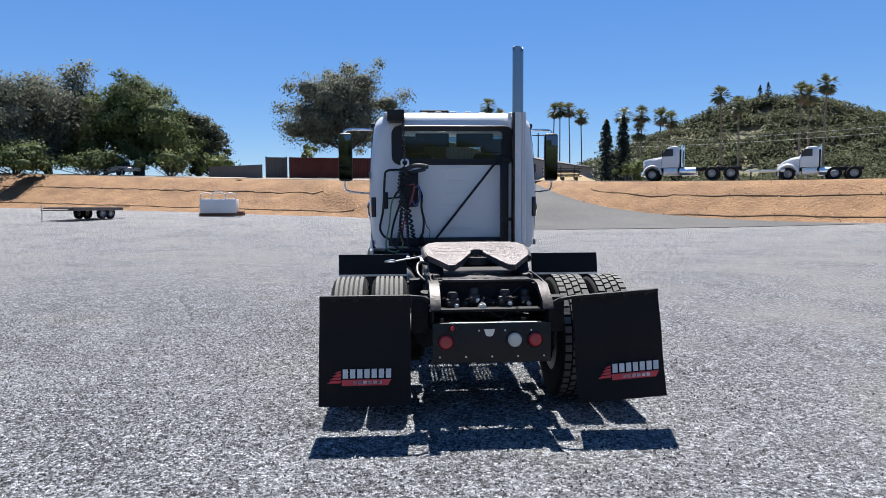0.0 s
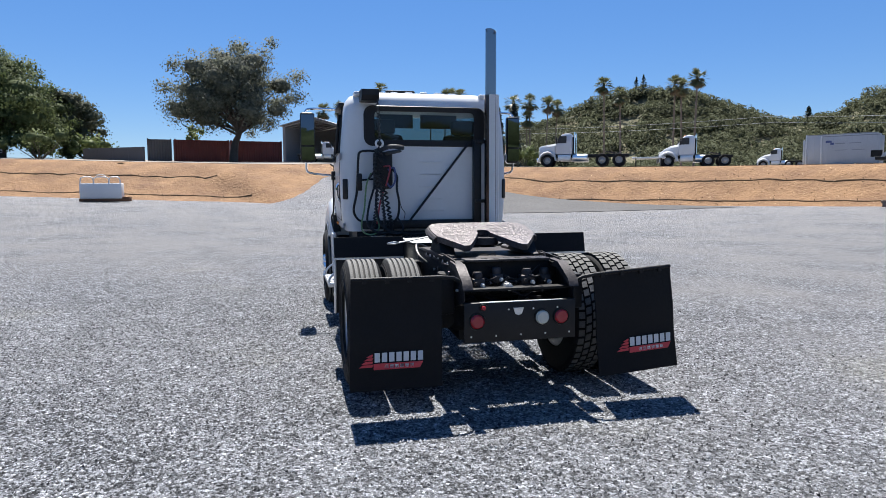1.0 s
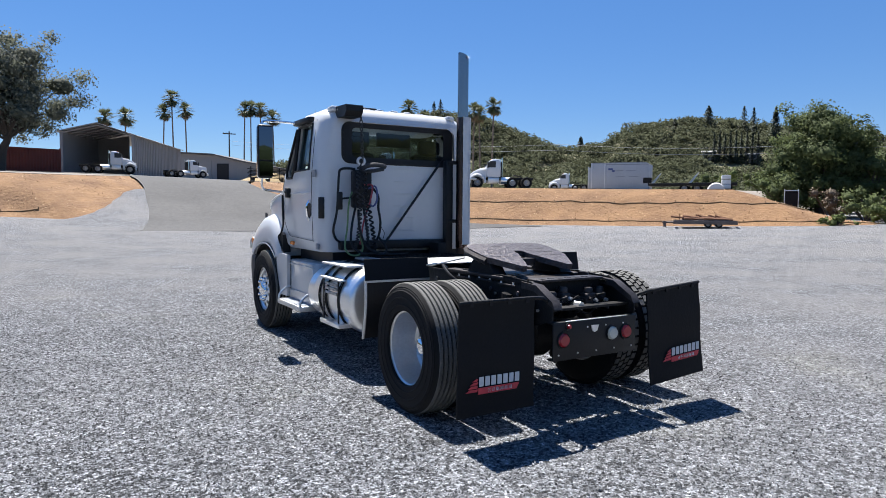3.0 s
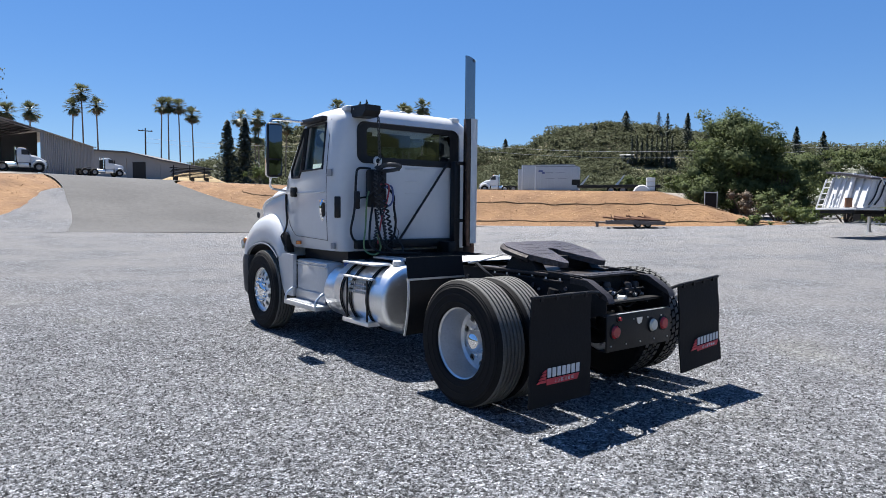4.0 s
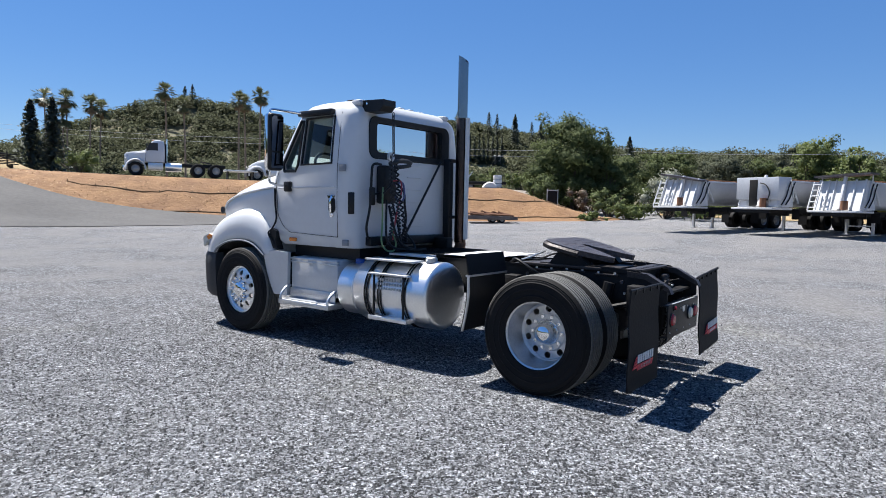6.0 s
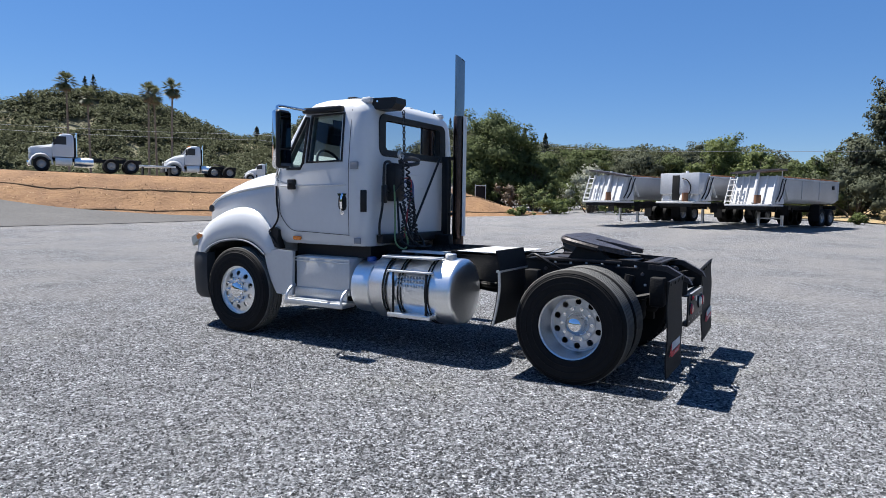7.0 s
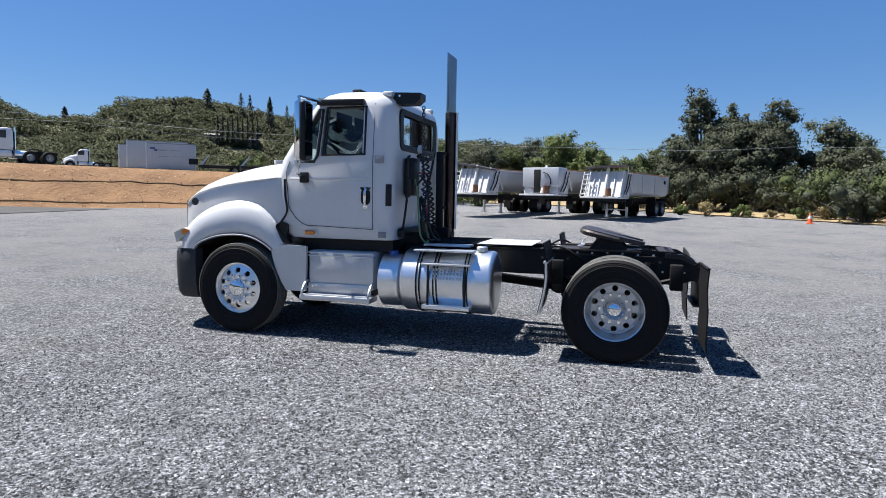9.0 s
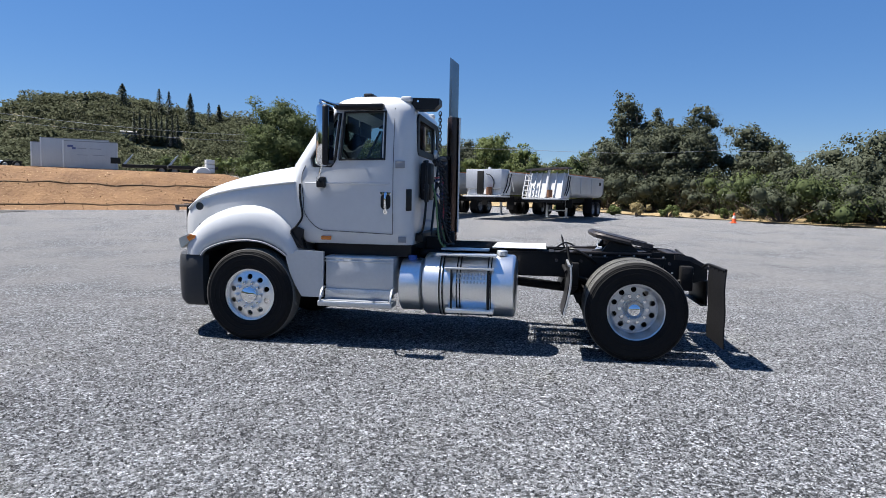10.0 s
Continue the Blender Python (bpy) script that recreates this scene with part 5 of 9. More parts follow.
def wheel_meshes():
    """Meshes shared by the wheels; the outer side faces -x, the middle of the tyre is at x = 0."""
    M = {}
    def tyre(grooves):
        prof = [(0.292, 0.115), (0.30, 0.135), (0.335, 0.141), (0.34, 0.146), (0.348, 0.146), (0.352, 0.142), (0.395, 0.144), (0.398, 0.148), (0.404, 0.148), (0.407, 0.145), (0.44, 0.143), (0.455, 0.146), (0.46, 0.141), (0.475, 0.138), (0.478, 0.131), (0.484, 0.130), (0.487, 0.134), (0.498, 0.124), (0.512, 0.112)]
        tr = []
        x = 0.112
        for g in grooves:
            tr += [(0.52, g + 0.008), (0.505, g + 0.006), (0.505, g - 0.006), (0.52, g - 0.008)]
        full = prof + [(0.518, 0.108)] + tr + [(0.518, -0.108)] + [(r, -h) for r, h in reversed(prof)]
        bm = BM()
        lathe(bm, full, 72, "x")
        return bm
    bm = tyre((0.078, 0.038, 0.0, -0.038, -0.078))
    M["tyre"] = mesh_of(bm, "tyre", 28)
    M["tyre"].materials.append(RUBBER), M["tyre"].materials.append(TREADRUB)
    for p in M["tyre"].polygons:
        if math.hypot(p.center.y, p.center.z) > 0.509:
            p.material_index = 1
    # lugged tyre: rows of blocks
    prof = [(0.292, 0.115), (0.30, 0.135), (0.34, 0.142), (0.42, 0.145), (0.475, 0.138), (0.494, 0.124), (0.500, 0.112)]
    bm = lathe(BM(), prof + [(r, -h) for r, h in reversed(prof)], 72, "x")
    M["lug_tyre"] = mesh_of(bm, "lug_tyre", 28)
    M["lug_tyre"].materials.append(RUBBER)
    bm = BM()
    N = 44
    for row, (x0, x1) in enumerate(((-0.118, -0.066), (-0.054, -0.006), (0.006, 0.054), (0.066, 0.118))):
        for k in range(N):
            a0 = 2 * math.pi * (k + 0.5 * (row % 2)) / N
            a1 = a0 + 2 * math.pi / N * 0.74
            sk = 0.012 if row in (1, 2) else 0
            vs = []
            for r in (0.496, 0.521):
                for x, a in ((x0, a0 + sk), (x1, a0 - sk), (x1, a1 - sk), (x0, a1 + sk)):
                    vs.append(bm.verts.new((x, r * math.cos(a), r * math.sin(a))))
            for q in ((4, 5, 6, 7), (0, 1, 5, 4), (1, 2, 6, 5), (2, 3, 7, 6), (3, 0, 4, 7)):
                bm.faces.new([vs[i] for i in q])
    M["tread"] = mesh_of(bm, "tread", 28)
    M["tread"].materials.append(RUBBER), M["tread"].materials.append(TREADRUB)
    for p in M["tread"].polygons:
        if math.hypot(p.center.y, p.center.z) > 0.515:
            p.material_index = 1
    def disc(x, name, prof):
        bm = lathe(BM(), prof, 60, "x", close=True)
        ob = new("w", mesh_of(bm, name, 35))
        bm = BM()
        for k in range(10):
            a = 2 * math.pi * (k + 0.5) / 10
            lathe(bm, [(0, x - 0.2), (0.030, x - 0.2), (0.030, x + 0.2), (0, x + 0.2)], 14, "x", (0, 0.205 * math.cos(a), 0.205 * math.sin(a)))
        cut(ob, [new("holes", mesh_of(bm, "holes", 0))])
        me = ob.data
        me.name = name
        bpy.data.objects.remove(ob)
        me.materials.clear()
        for p in me.polygons:
            p.use_smooth = True
        me.set_sharp_from_angle(angle=radians(35))
        return me
    # rear outer: deep dish, disc well inside
    M["dish"] = disc(0.13, "rim", [(0.300, -0.128), (0.306, -0.122), (0.296, -0.108), (0.282, -0.10), (0.268, -0.04), (0.262, 0.04), (0.255, 0.105), (0.235, 0.124), (0.17, 0.120), (0.165, 0.112), (0.10, 0.112), (0.10, 0.132), (0.17, 0.138), (0.238, 0.142), (0.274, 0.13), (0.292, 0.125), (0.300, 0.12)])
    # front: disc near the outer face
    M["face"] = disc(-0.08, "rim", [(0.300, -0.128), (0.306, -0.122), (0.296, -0.108), (0.280, -0.105), (0.270, -0.085), (0.245, -0.092), (0.17, -0.118), (0.16, -0.118), (0.10, -0.112), (0.10, -0.09), (0.16, -0.095), (0.24, -0.07), (0.262, -0.06), (0.27, 0.0), (0.28, 0.12), (0.300, 0.12)])
    M["hub_rear"] = mesh_of(lathe(BM(), [(0.118, 0.15), (0.118, 0.115), (0.110, 0.10), (0.10, 0.095), (0.090, 0.07), (0.084, 0.02), (0.060, -0.006), (0, -0.014)], 32, "x"), "hub_cap", 40)
    M["hub_front"] = mesh_of(lathe(BM(), [(0.105, -0.08), (0.105, -0.115), (0.095, -0.15), (0.07, -0.168), (0, -0.172)], 32, "x"), "hub_cap", 40)
    M["nut"] = mesh_of(lathe(BM(), [(0.021, 0.05), (0.021, 0.0), (0.017, -0.012), (0, -0.014)], 6, "x"), "lug_nut", 30)
    M["nutcap"] = mesh_of(lathe(BM(), [(0.024, 0.0), (0.022, -0.045), (0.014, -0.062), (0, -0.066)], 12, "x"), "lug_nut", 40)
    M["drum"] = mesh_of(lathe(BM(), [(0, 0.0), (0.20, 0.0), (0.205, 0.12), (0.20, 0.25), (0, 0.25)], 32, "x"), "brake_drum", 40)
    return M


WM = wheel_meshes()


def wheel(m, tyre, rim, hub, nut, nut_x, rim_mat, parent=truck, label="truck wheel"):
    w = part("wheel", WM[rim], rim_mat, parent, label, m)
    part("tyre", WM[tyre], RUBBER, w, "black truck tyre")
    if tyre == "lug_tyre":
        tagged(part("tread", WM["tread"], RUBBER, w), "rows of worn tread blocks", kind="stuff")
    if hub:
        part("hub_cap", WM[hub], CHROME, w, "polished chrome hub cap")
        for k in range(10):
            a = 2 * math.pi * k / 10
            part("lug_nut", WM[nut], CHROME, w, "", pose(nut_x, 0.1425 * math.cos(a), 0.1425 * math.sin(a)))
    return w


def wheels():
    for s in (-1, 1):
        flip = pose(0, 0, 0) if s < 0 else pose(0, 0, 0, 0, 0, 180)
        wheel(pose(s * 1.0, WB, 0.52) @ flip, "tyre", "face", "hub_front", "nutcap", -0.105, ALU, label="polished aluminium front wheel")
        ty = "tyre" if s < 0 else "lug_tyre"
        wheel(pose(s * 1.075, 0, 0.52) @ flip, ty, "dish", "hub_rear", "nut", 0.105, DULLALU, label="aluminium outer rear wheel")
        w = wheel(pose(s * 0.75, 0, 0.52) @ flip, ty, "dish", None, "nut", 0.03, DULLALU, label="inner rear wheel")
        part("brake_drum", WM["drum"], FRAMEBLK, w)
    bm = BM()
    sweep(bm, [(-0.7, 0, 0.52), (-0.25, 0, 0.52), (-0.16, 0, 0.52), (0.16, 0, 0.52), (0.25, 0, 0.52), (0.7, 0, 0.52)], [0.07, 0.08, 0.2, 0.2, 0.08, 0.07], 16)
    part("rear_axle", bm, FRAMEBLK, truck, "black rear axle housing")
    bm = BM()
    sweep(bm, [(0, 0.15, 0.55), (0, 2.6, 0.78)], 0.055, 10)
    part("drive_shaft", bm, FRAMEBLK, truck)
    bm = BM()
    box(bm, -0.85, 0.85, WB - 0.06, WB + 0.06, 0.42, 0.52, 0.02)
    part("front_axle", bm, FRAMEBLK, truck)


wheels()


def chassis():
    for s in (-1, 1):
        x0, x1 = sorted((s * 0.43, s * 0.355))
        bm = BM()
        prof = [(-0.86, 0.80), (-0.86, 0.93), (-0.60, 1.07), (-0.2, 1.09), (0.2, 1.06), (5.2, 1.04), (5.2, 0.78), (0.2, 0.77), (-0.6, 0.72)]
        a, b = sorted((s * 0.43, s * 0.42))
        prism(bm, prof, "x", a, b)
        box(bm, x0, x1, -0.6, 5.2, 1.028, 1.042)
        box(bm, x0, x1, -0.6, 5.2, 0.775, 0.787)
        rail = part("frame_rail", bm, FRAMEBLK, truck, "grimy black steel frame rail")
        for i in range(8):
            bm = BM()
            lathe(bm, [(0, -0.012), (0.012, -0.012), (0.012, 0.012), (0, 0.012)], 6, "x", (s * 0.435, -0.7 + 0.11 * i, 0.86 + 0.07 * (i % 2)))
            part("bolt", bm, DULLALU, rail)
        # sloping tail horn
        bm = BM()
        prism(bm, [(-0.90, 0.89), (-0.87, 0.945), (-0.68, 1.05), (-0.50, 1.062), (-0.50, 1.01), (-0.66, 1.00)], "x", *sorted((s * 0.37, s * 0.445)))
        part("tail_ramp", bm, GREASE, truck, "worn sloping end of the frame")
        # leaf spring and hanger
        bm = BM()
        for k in range(4):
            L = 0.62 - 0.12 * k
            sweep(bm, bend([(s * 0.52, -L, 0.80 - 0.04 * k), (s * 0.52, 0, 0.66 - 0.03 * k), (s * 0.52, L, 0.80 - 0.04 * k)], 4), 0.022, 6)
        box(bm, *sorted((s * 0.45, s * 0.58)), 0.55, 0.70, 0.68, 0.95, 0.015)
        box(bm, *sorted((s * 0.45, s * 0.58)), -0.68, -0.55, 0.68, 0.95, 0.015)
        part("leaf_spring", bm, FRAMEBLK, truck)
        bm = BM()
        sweep(bm, [(s * 0.30, 0.02, 0.56), (s * 0.32, -0.22, 0.92)], 0.03, 8)
        part("shock_absorber", bm, FRAMEBLK, truck)
        bm = BM()
        lathe(bm, [(0, -0.14), (0.08, -0.14), (0.095, -0.05), (0.095, 0.05), (0.08, 0.1), (0, 0.1)], 16, "y", (s * 0.46, -0.28, 0.60))
        part("brake_chamber", bm, FRAMEBLK, truck)
    for y, z0, z1 in ((-0.50, 0.80, 1.06), (0.85, 0.80, 1.03), (1.9, 0.80, 1.03), (2.9, 0.8, 1.03)):
        bm = BM()
        box(bm, -0.42, 0.42, y - 0.03, y + 0.03, z0, z1, 0.008)
        part("crossmember", bm, FRAMEBLK, truck)
    bm = BM()
    box(bm, -0.34, 0.34, -0.60, -0.44, 1.055, 1.075, 0.006)
    pl = part("cross_plate", bm, GREASE, truck, "bolted cross plate between the rails")
    for i in range(7):
        bm = BM()
        box(bm, -0.29 + i * 0.09, -0.25 + i * 0.09, -0.56, -0.52, 1.07, 1.078)
        part("slot", bm, BLACK, pl)
    bm = BM()
    box(bm, -0.40, 0.40, -0.22, 0.25, 0.80, 0.815, 0.004)
    part("belly_plate", bm, FRAMEBLK, truck, "grimy plate between the rails")
    bm = BM()
    box(bm, -0.42, 0.42, -0.80, -0.70, 0.86, 0.88, 0.004)
    part("crossmember", bm, FRAMEBLK, truck)
    # tail lamp beam with a bent lip
    bm = BM()
    box(bm, -0.43, 0.43, -0.875, -0.86, 0.50, 0.79, 0.004)
    box(bm, -0.43, 0.43, -0.86, -0.80, 0.775, 0.79, 0.004)
    box(bm, -0.43, 0.43, -0.86, -0.80, 0.50, 0.512, 0.004)
    tail = part("tail_beam", bm, BLACK, truck, "black steel rear lamp beam")
    bm = BM()
    box(bm, -0.31, 0.33, -0.880, -0.862, 0.790, 0.795, 0.002)
    part("worn_edge", bm, DULLALU, tail, "bare worn upper edge")
    def lamp(x, z, r, m, lab):
        bm = BM()
        lathe(bm, [(0, -0.03), (r * 0.8, -0.026), (r, -0.012), (r, 0.0)], 20, "y", (x, -0.875, z))
        lp = part("lamp", bm, m, tail, lab)
        bm = BM()
        lathe(bm, [(r, 0.0), (r + 0.004, -0.012), (r + 0.010, -0.012), (r + 0.013, 0.0)], 20, "y", (x, -0.875, z))
        part("lamp_ring", bm, BLACK, lp)
    lamp(-0.335, 0.655, 0.052, REDLENS, "round red tail lamp")
    lamp(0.315, 0.665, 0.052, REDLENS, "round red tail lamp")
    lamp(0.165, 0.665, 0.052, CLEARLENS, "round clear reversing lamp")
    lamp(-0.29, 0.755, 0.018, REDLENS, "small red marker lamp")
    bm = BM()
    prism(bm, [(-0.06, 0.745), (0.02, 0.745), (0.005, 0.70), (-0.02, 0.69), (-0.045, 0.70)], "y", -0.882, -0.874)
    part("plate_lamp", bm, DULLALU, tail, "small plate lamp")
    for i in range(9):
        bm = BM()
        lathe(bm, [(0, -0.006), (0.007, -0.006), (0.007, 0)], 6, "y", (-0.38 + 0.095 * i, -0.875, 0.545 + 0.19 * (i % 2)))
        part("bolt", bm, DULLALU, tail)
    # hoses and pipes under the rear
    for i, (pts, r) in enumerate((([(-0.34, -0.7, 0.95), (-0.2, -0.62, 0.83), (0.0, -0.6, 0.90), (0.22, -0.66, 0.84), (0.33, -0.6, 0.93)], 0.012), ([(-0.3, -0.4, 0.9), (-0.1, -0.5, 0.75), (0.2, -0.45, 0.72), (0.3, -0.2, 0.8)], 0.014), ([(-0.2, 0.3, 0.98), (0.0, 0.1, 1.0), (0.25, -0.1, 0.95)], 0.015))):
        bm = BM()
        sweep(bm, bend(pts, 5), r, 7)
        part("air_hose", bm, BLACK, truck)
    bm = BM()
    lathe(bm, [(0, -0.25), (0.1, -0.24), (0.115, -0.2), (0.115, 0.2), (0.1, 0.24), (0, 0.25)], 18, "x", (0, -0.10, 0.80))
    part("air_tank", bm, FRAMEBLK, truck, "black air tank between the rails")
    bm = BM()
    lathe(bm, [(0, -0.2), (0.03, -0.2), (0.035, 0.0), (0, 0.0)], 8, "y", (-0.05, -0.56, 0.88))
    part("glad_hand_plug", bm, DULLALU, truck)
    # valves, fittings and grimy brackets between the rails
    for x, y, z, w, h in ((-0.27, -0.66, 0.90, 0.10, 0.085), (-0.10, -0.60, 0.93, 0.085, 0.07), (0.13, -0.64, 0.91, 0.11, 0.09), (0.29, -0.60, 0.90, 0.08, 0.10), (0.02, -0.13, 0.97, 0.12, 0.08)):
        bm = BM()
        box(bm, x - w / 2, x + w / 2, y - 0.045, y + 0.045, z - h / 2, z + h / 2, 0.012)
        lathe(bm, [(0, 0), (0.036, 0), (0.040, 0.03), (0.030, 0.05), (0, 0.052)], 12, "z", (x, y, z + h / 2 - 0.004))
        vb = part("air_valve", bm, GREASE, truck, "grimy air valve between the rails")
        for k in (-1, 1):
            bm = BM()
            lathe(bm, [(0, -0.03), (0.013, -0.03), (0.013, -0.008), (0.019, -0.008), (0.019, 0), (0, 0)], 6, "y", (x + k * w * 0.28, y - 0.045, z - 0.008 * k))
            part("fitting", bm, DULLALU if k > 0 else GREASE, vb, "brass-grey hose fitting")
    rv = random.Random(29)
    for i in range(11):
        x0, x1 = rv.uniform(-0.38, 0.38), rv.uniform(-0.38, 0.38)
        y0, y1 = rv.uniform(-0.76, -0.66), rv.uniform(-0.60, -0.52)
        z0, z1 = rv.uniform(0.84, 0.98), rv.uniform(0.86, 1.02)
        bm = BM()
        sweep(bm, bend([(x0, y0, z0), (x0 + rv.uniform(-0.1, 0.1), y0 + 0.08, z0 - rv.uniform(0.02, 0.10)), ((x0 + x1) / 2, (y0 + y1) / 2, min(z0, z1) - 0.04), (x1, y1, z1)], 5), rv.choice((0.007, 0.009, 0.013)), 7)
        part("air_hose", bm, FRAMEBLK if i % 3 else GREASE, truck)
    for s in (-1, 1):
        for y, z in ((-0.30, 1.05), (0.02, 1.06), (0.34, 1.05)):
            bm = BM()
            prism(bm, [(y - 0.10, z - 0.03), (y + 0.10, z - 0.03), (y + 0.06, z + 0.035), (y - 0.06, z + 0.035)], "x", *sorted((s * 0.385, s * 0.40)))
            box(bm, *sorted((s * 0.34, s * 0.44)), y - 0.11, y + 0.11, z - 0.045, z - 0.028, 0.004)
            br = part("mount_bracket", bm, GREASE, truck, "greasy bolted mounting bracket")
            for k in (-1, 1):
                bm = BM()
                lathe(bm, [(0, 0.018), (0.013, 0.018), (0.014, 0), (0, 0)], 6, "z", (s * 0.425, y + 0.08 * k, z - 0.028))
                part("bolt", bm, DULLALU, br)
    # engine and gearbox in shade under the cab
    bm = BM()
    box(bm, -0.40, 0.40, 2.6, 5.0, 0.5, 1.2, 0.08)
    part("engine_block", bm, FRAMEBLK, truck)
    bm = BM()
    box(bm, -0.85, 0.85, 2.42, 3.5, 0.98, 1.115)
    part("cab_underside", bm, BLACK, truck)


chassis()


def fifth_wheel():
    """Tilted coupling plate with its V-shaped throat."""
    tilt = pose(0, 0.07, 1.22, 12.5) @ Matrix.Diagonal((0.98, 0.9, 1, 1))
    half = [(0.055, 0.04), (0.055, -0.02), (0.17, -0.30), (0.225, -0.41), (0.275, -0.415), (0.44, -0.10), (0.455, 0.02), (0.455, 0.22), (0.41, 0.31), (0.33, 0.345), (0, 0.355)]
    poly = half + [(-x, y) for x, y in reversed(half[:-1])]
    poly += [(-0.03, 0.075), (0.03, 0.075)]
    bm = BM()
    prism(bm, poly, "z", -0.03, 0.02)
    fw = part("fifth_wheel", bm, WORN, truck, "greasy steel fifth-wheel coupling plate", m=tilt, smooth=20)
    bm = BM()
    pts = [(x, y, -0.02) for x, y in half[5:]] + [(-x, y, -0.02) for x, y in reversed(half[5:-1])]
    sweep(bm, pts, 0.032, 7)
    part("rim_lip", bm, GREASE, fw)
    for i in range(4):
        y = -0.10 + 0.11 * i
        for s in (-1, 1):
            bm = BM()
            box(bm, *sorted((s * 0.09, s * (0.40 - 0.03 * i))), y - 0.0015, y + 0.0015, 0.019, 0.0215)
            part("grease_groove", bm, BLACK, fw)
    for s in (-1, 1):
        bm = BM()
        prism(bm, [(-0.12, 1.07), (0.30, 1.07), (0.20, 1.20), (0.0, 1.20)], "x", *sorted((s * 0.30, s * 0.42)))
        part("bracket", bm, FRAMEBLK, truck, "fifth-wheel mounting bracket")
        bm = BM()
        box(bm, *sorted((s * 0.34, s * 0.44)), -0.25, 0.62, 1.045, 1.075, 0.006)
        part("slide_rail", bm, GREASE, truck)
    bm = BM()
    box(bm, -0.40, 0.40, -0.28, 0.66, 1.035, 1.052, 0.004)
    part("base_plate", bm, GREASE, truck, "greasy coupling base plate")
    bm = BM()
    lathe(bm, [(0.05, -0.03), (0.14, -0.03), (0.14, 0.03), (0.05, 0.03)], 24, "z", (0, 0.10, 1.165), close=True)
    part("locking_jaw", bm, GREASE, truck)
    bm = BM()
    sweep(bm, bend([(-0.42, 0.34, 1.19), (-0.55, 0.36, 1.165), (-0.70, 0.36, 1.14)], 3), 0.008, 6)
    sweep(bm, bend([(-0.70, 0.36, 1.14), (-0.73, 0.33, 1.15), (-0.79, 0.34, 1.14), (-0.78, 0.39, 1.13), (-0.72, 0.39, 1.13), (-0.70, 0.36, 1.14)], 3), 0.008, 6)
    part("release_handle", bm, DULLALU, truck, "bare steel release pull handle")


fifth_wheel()


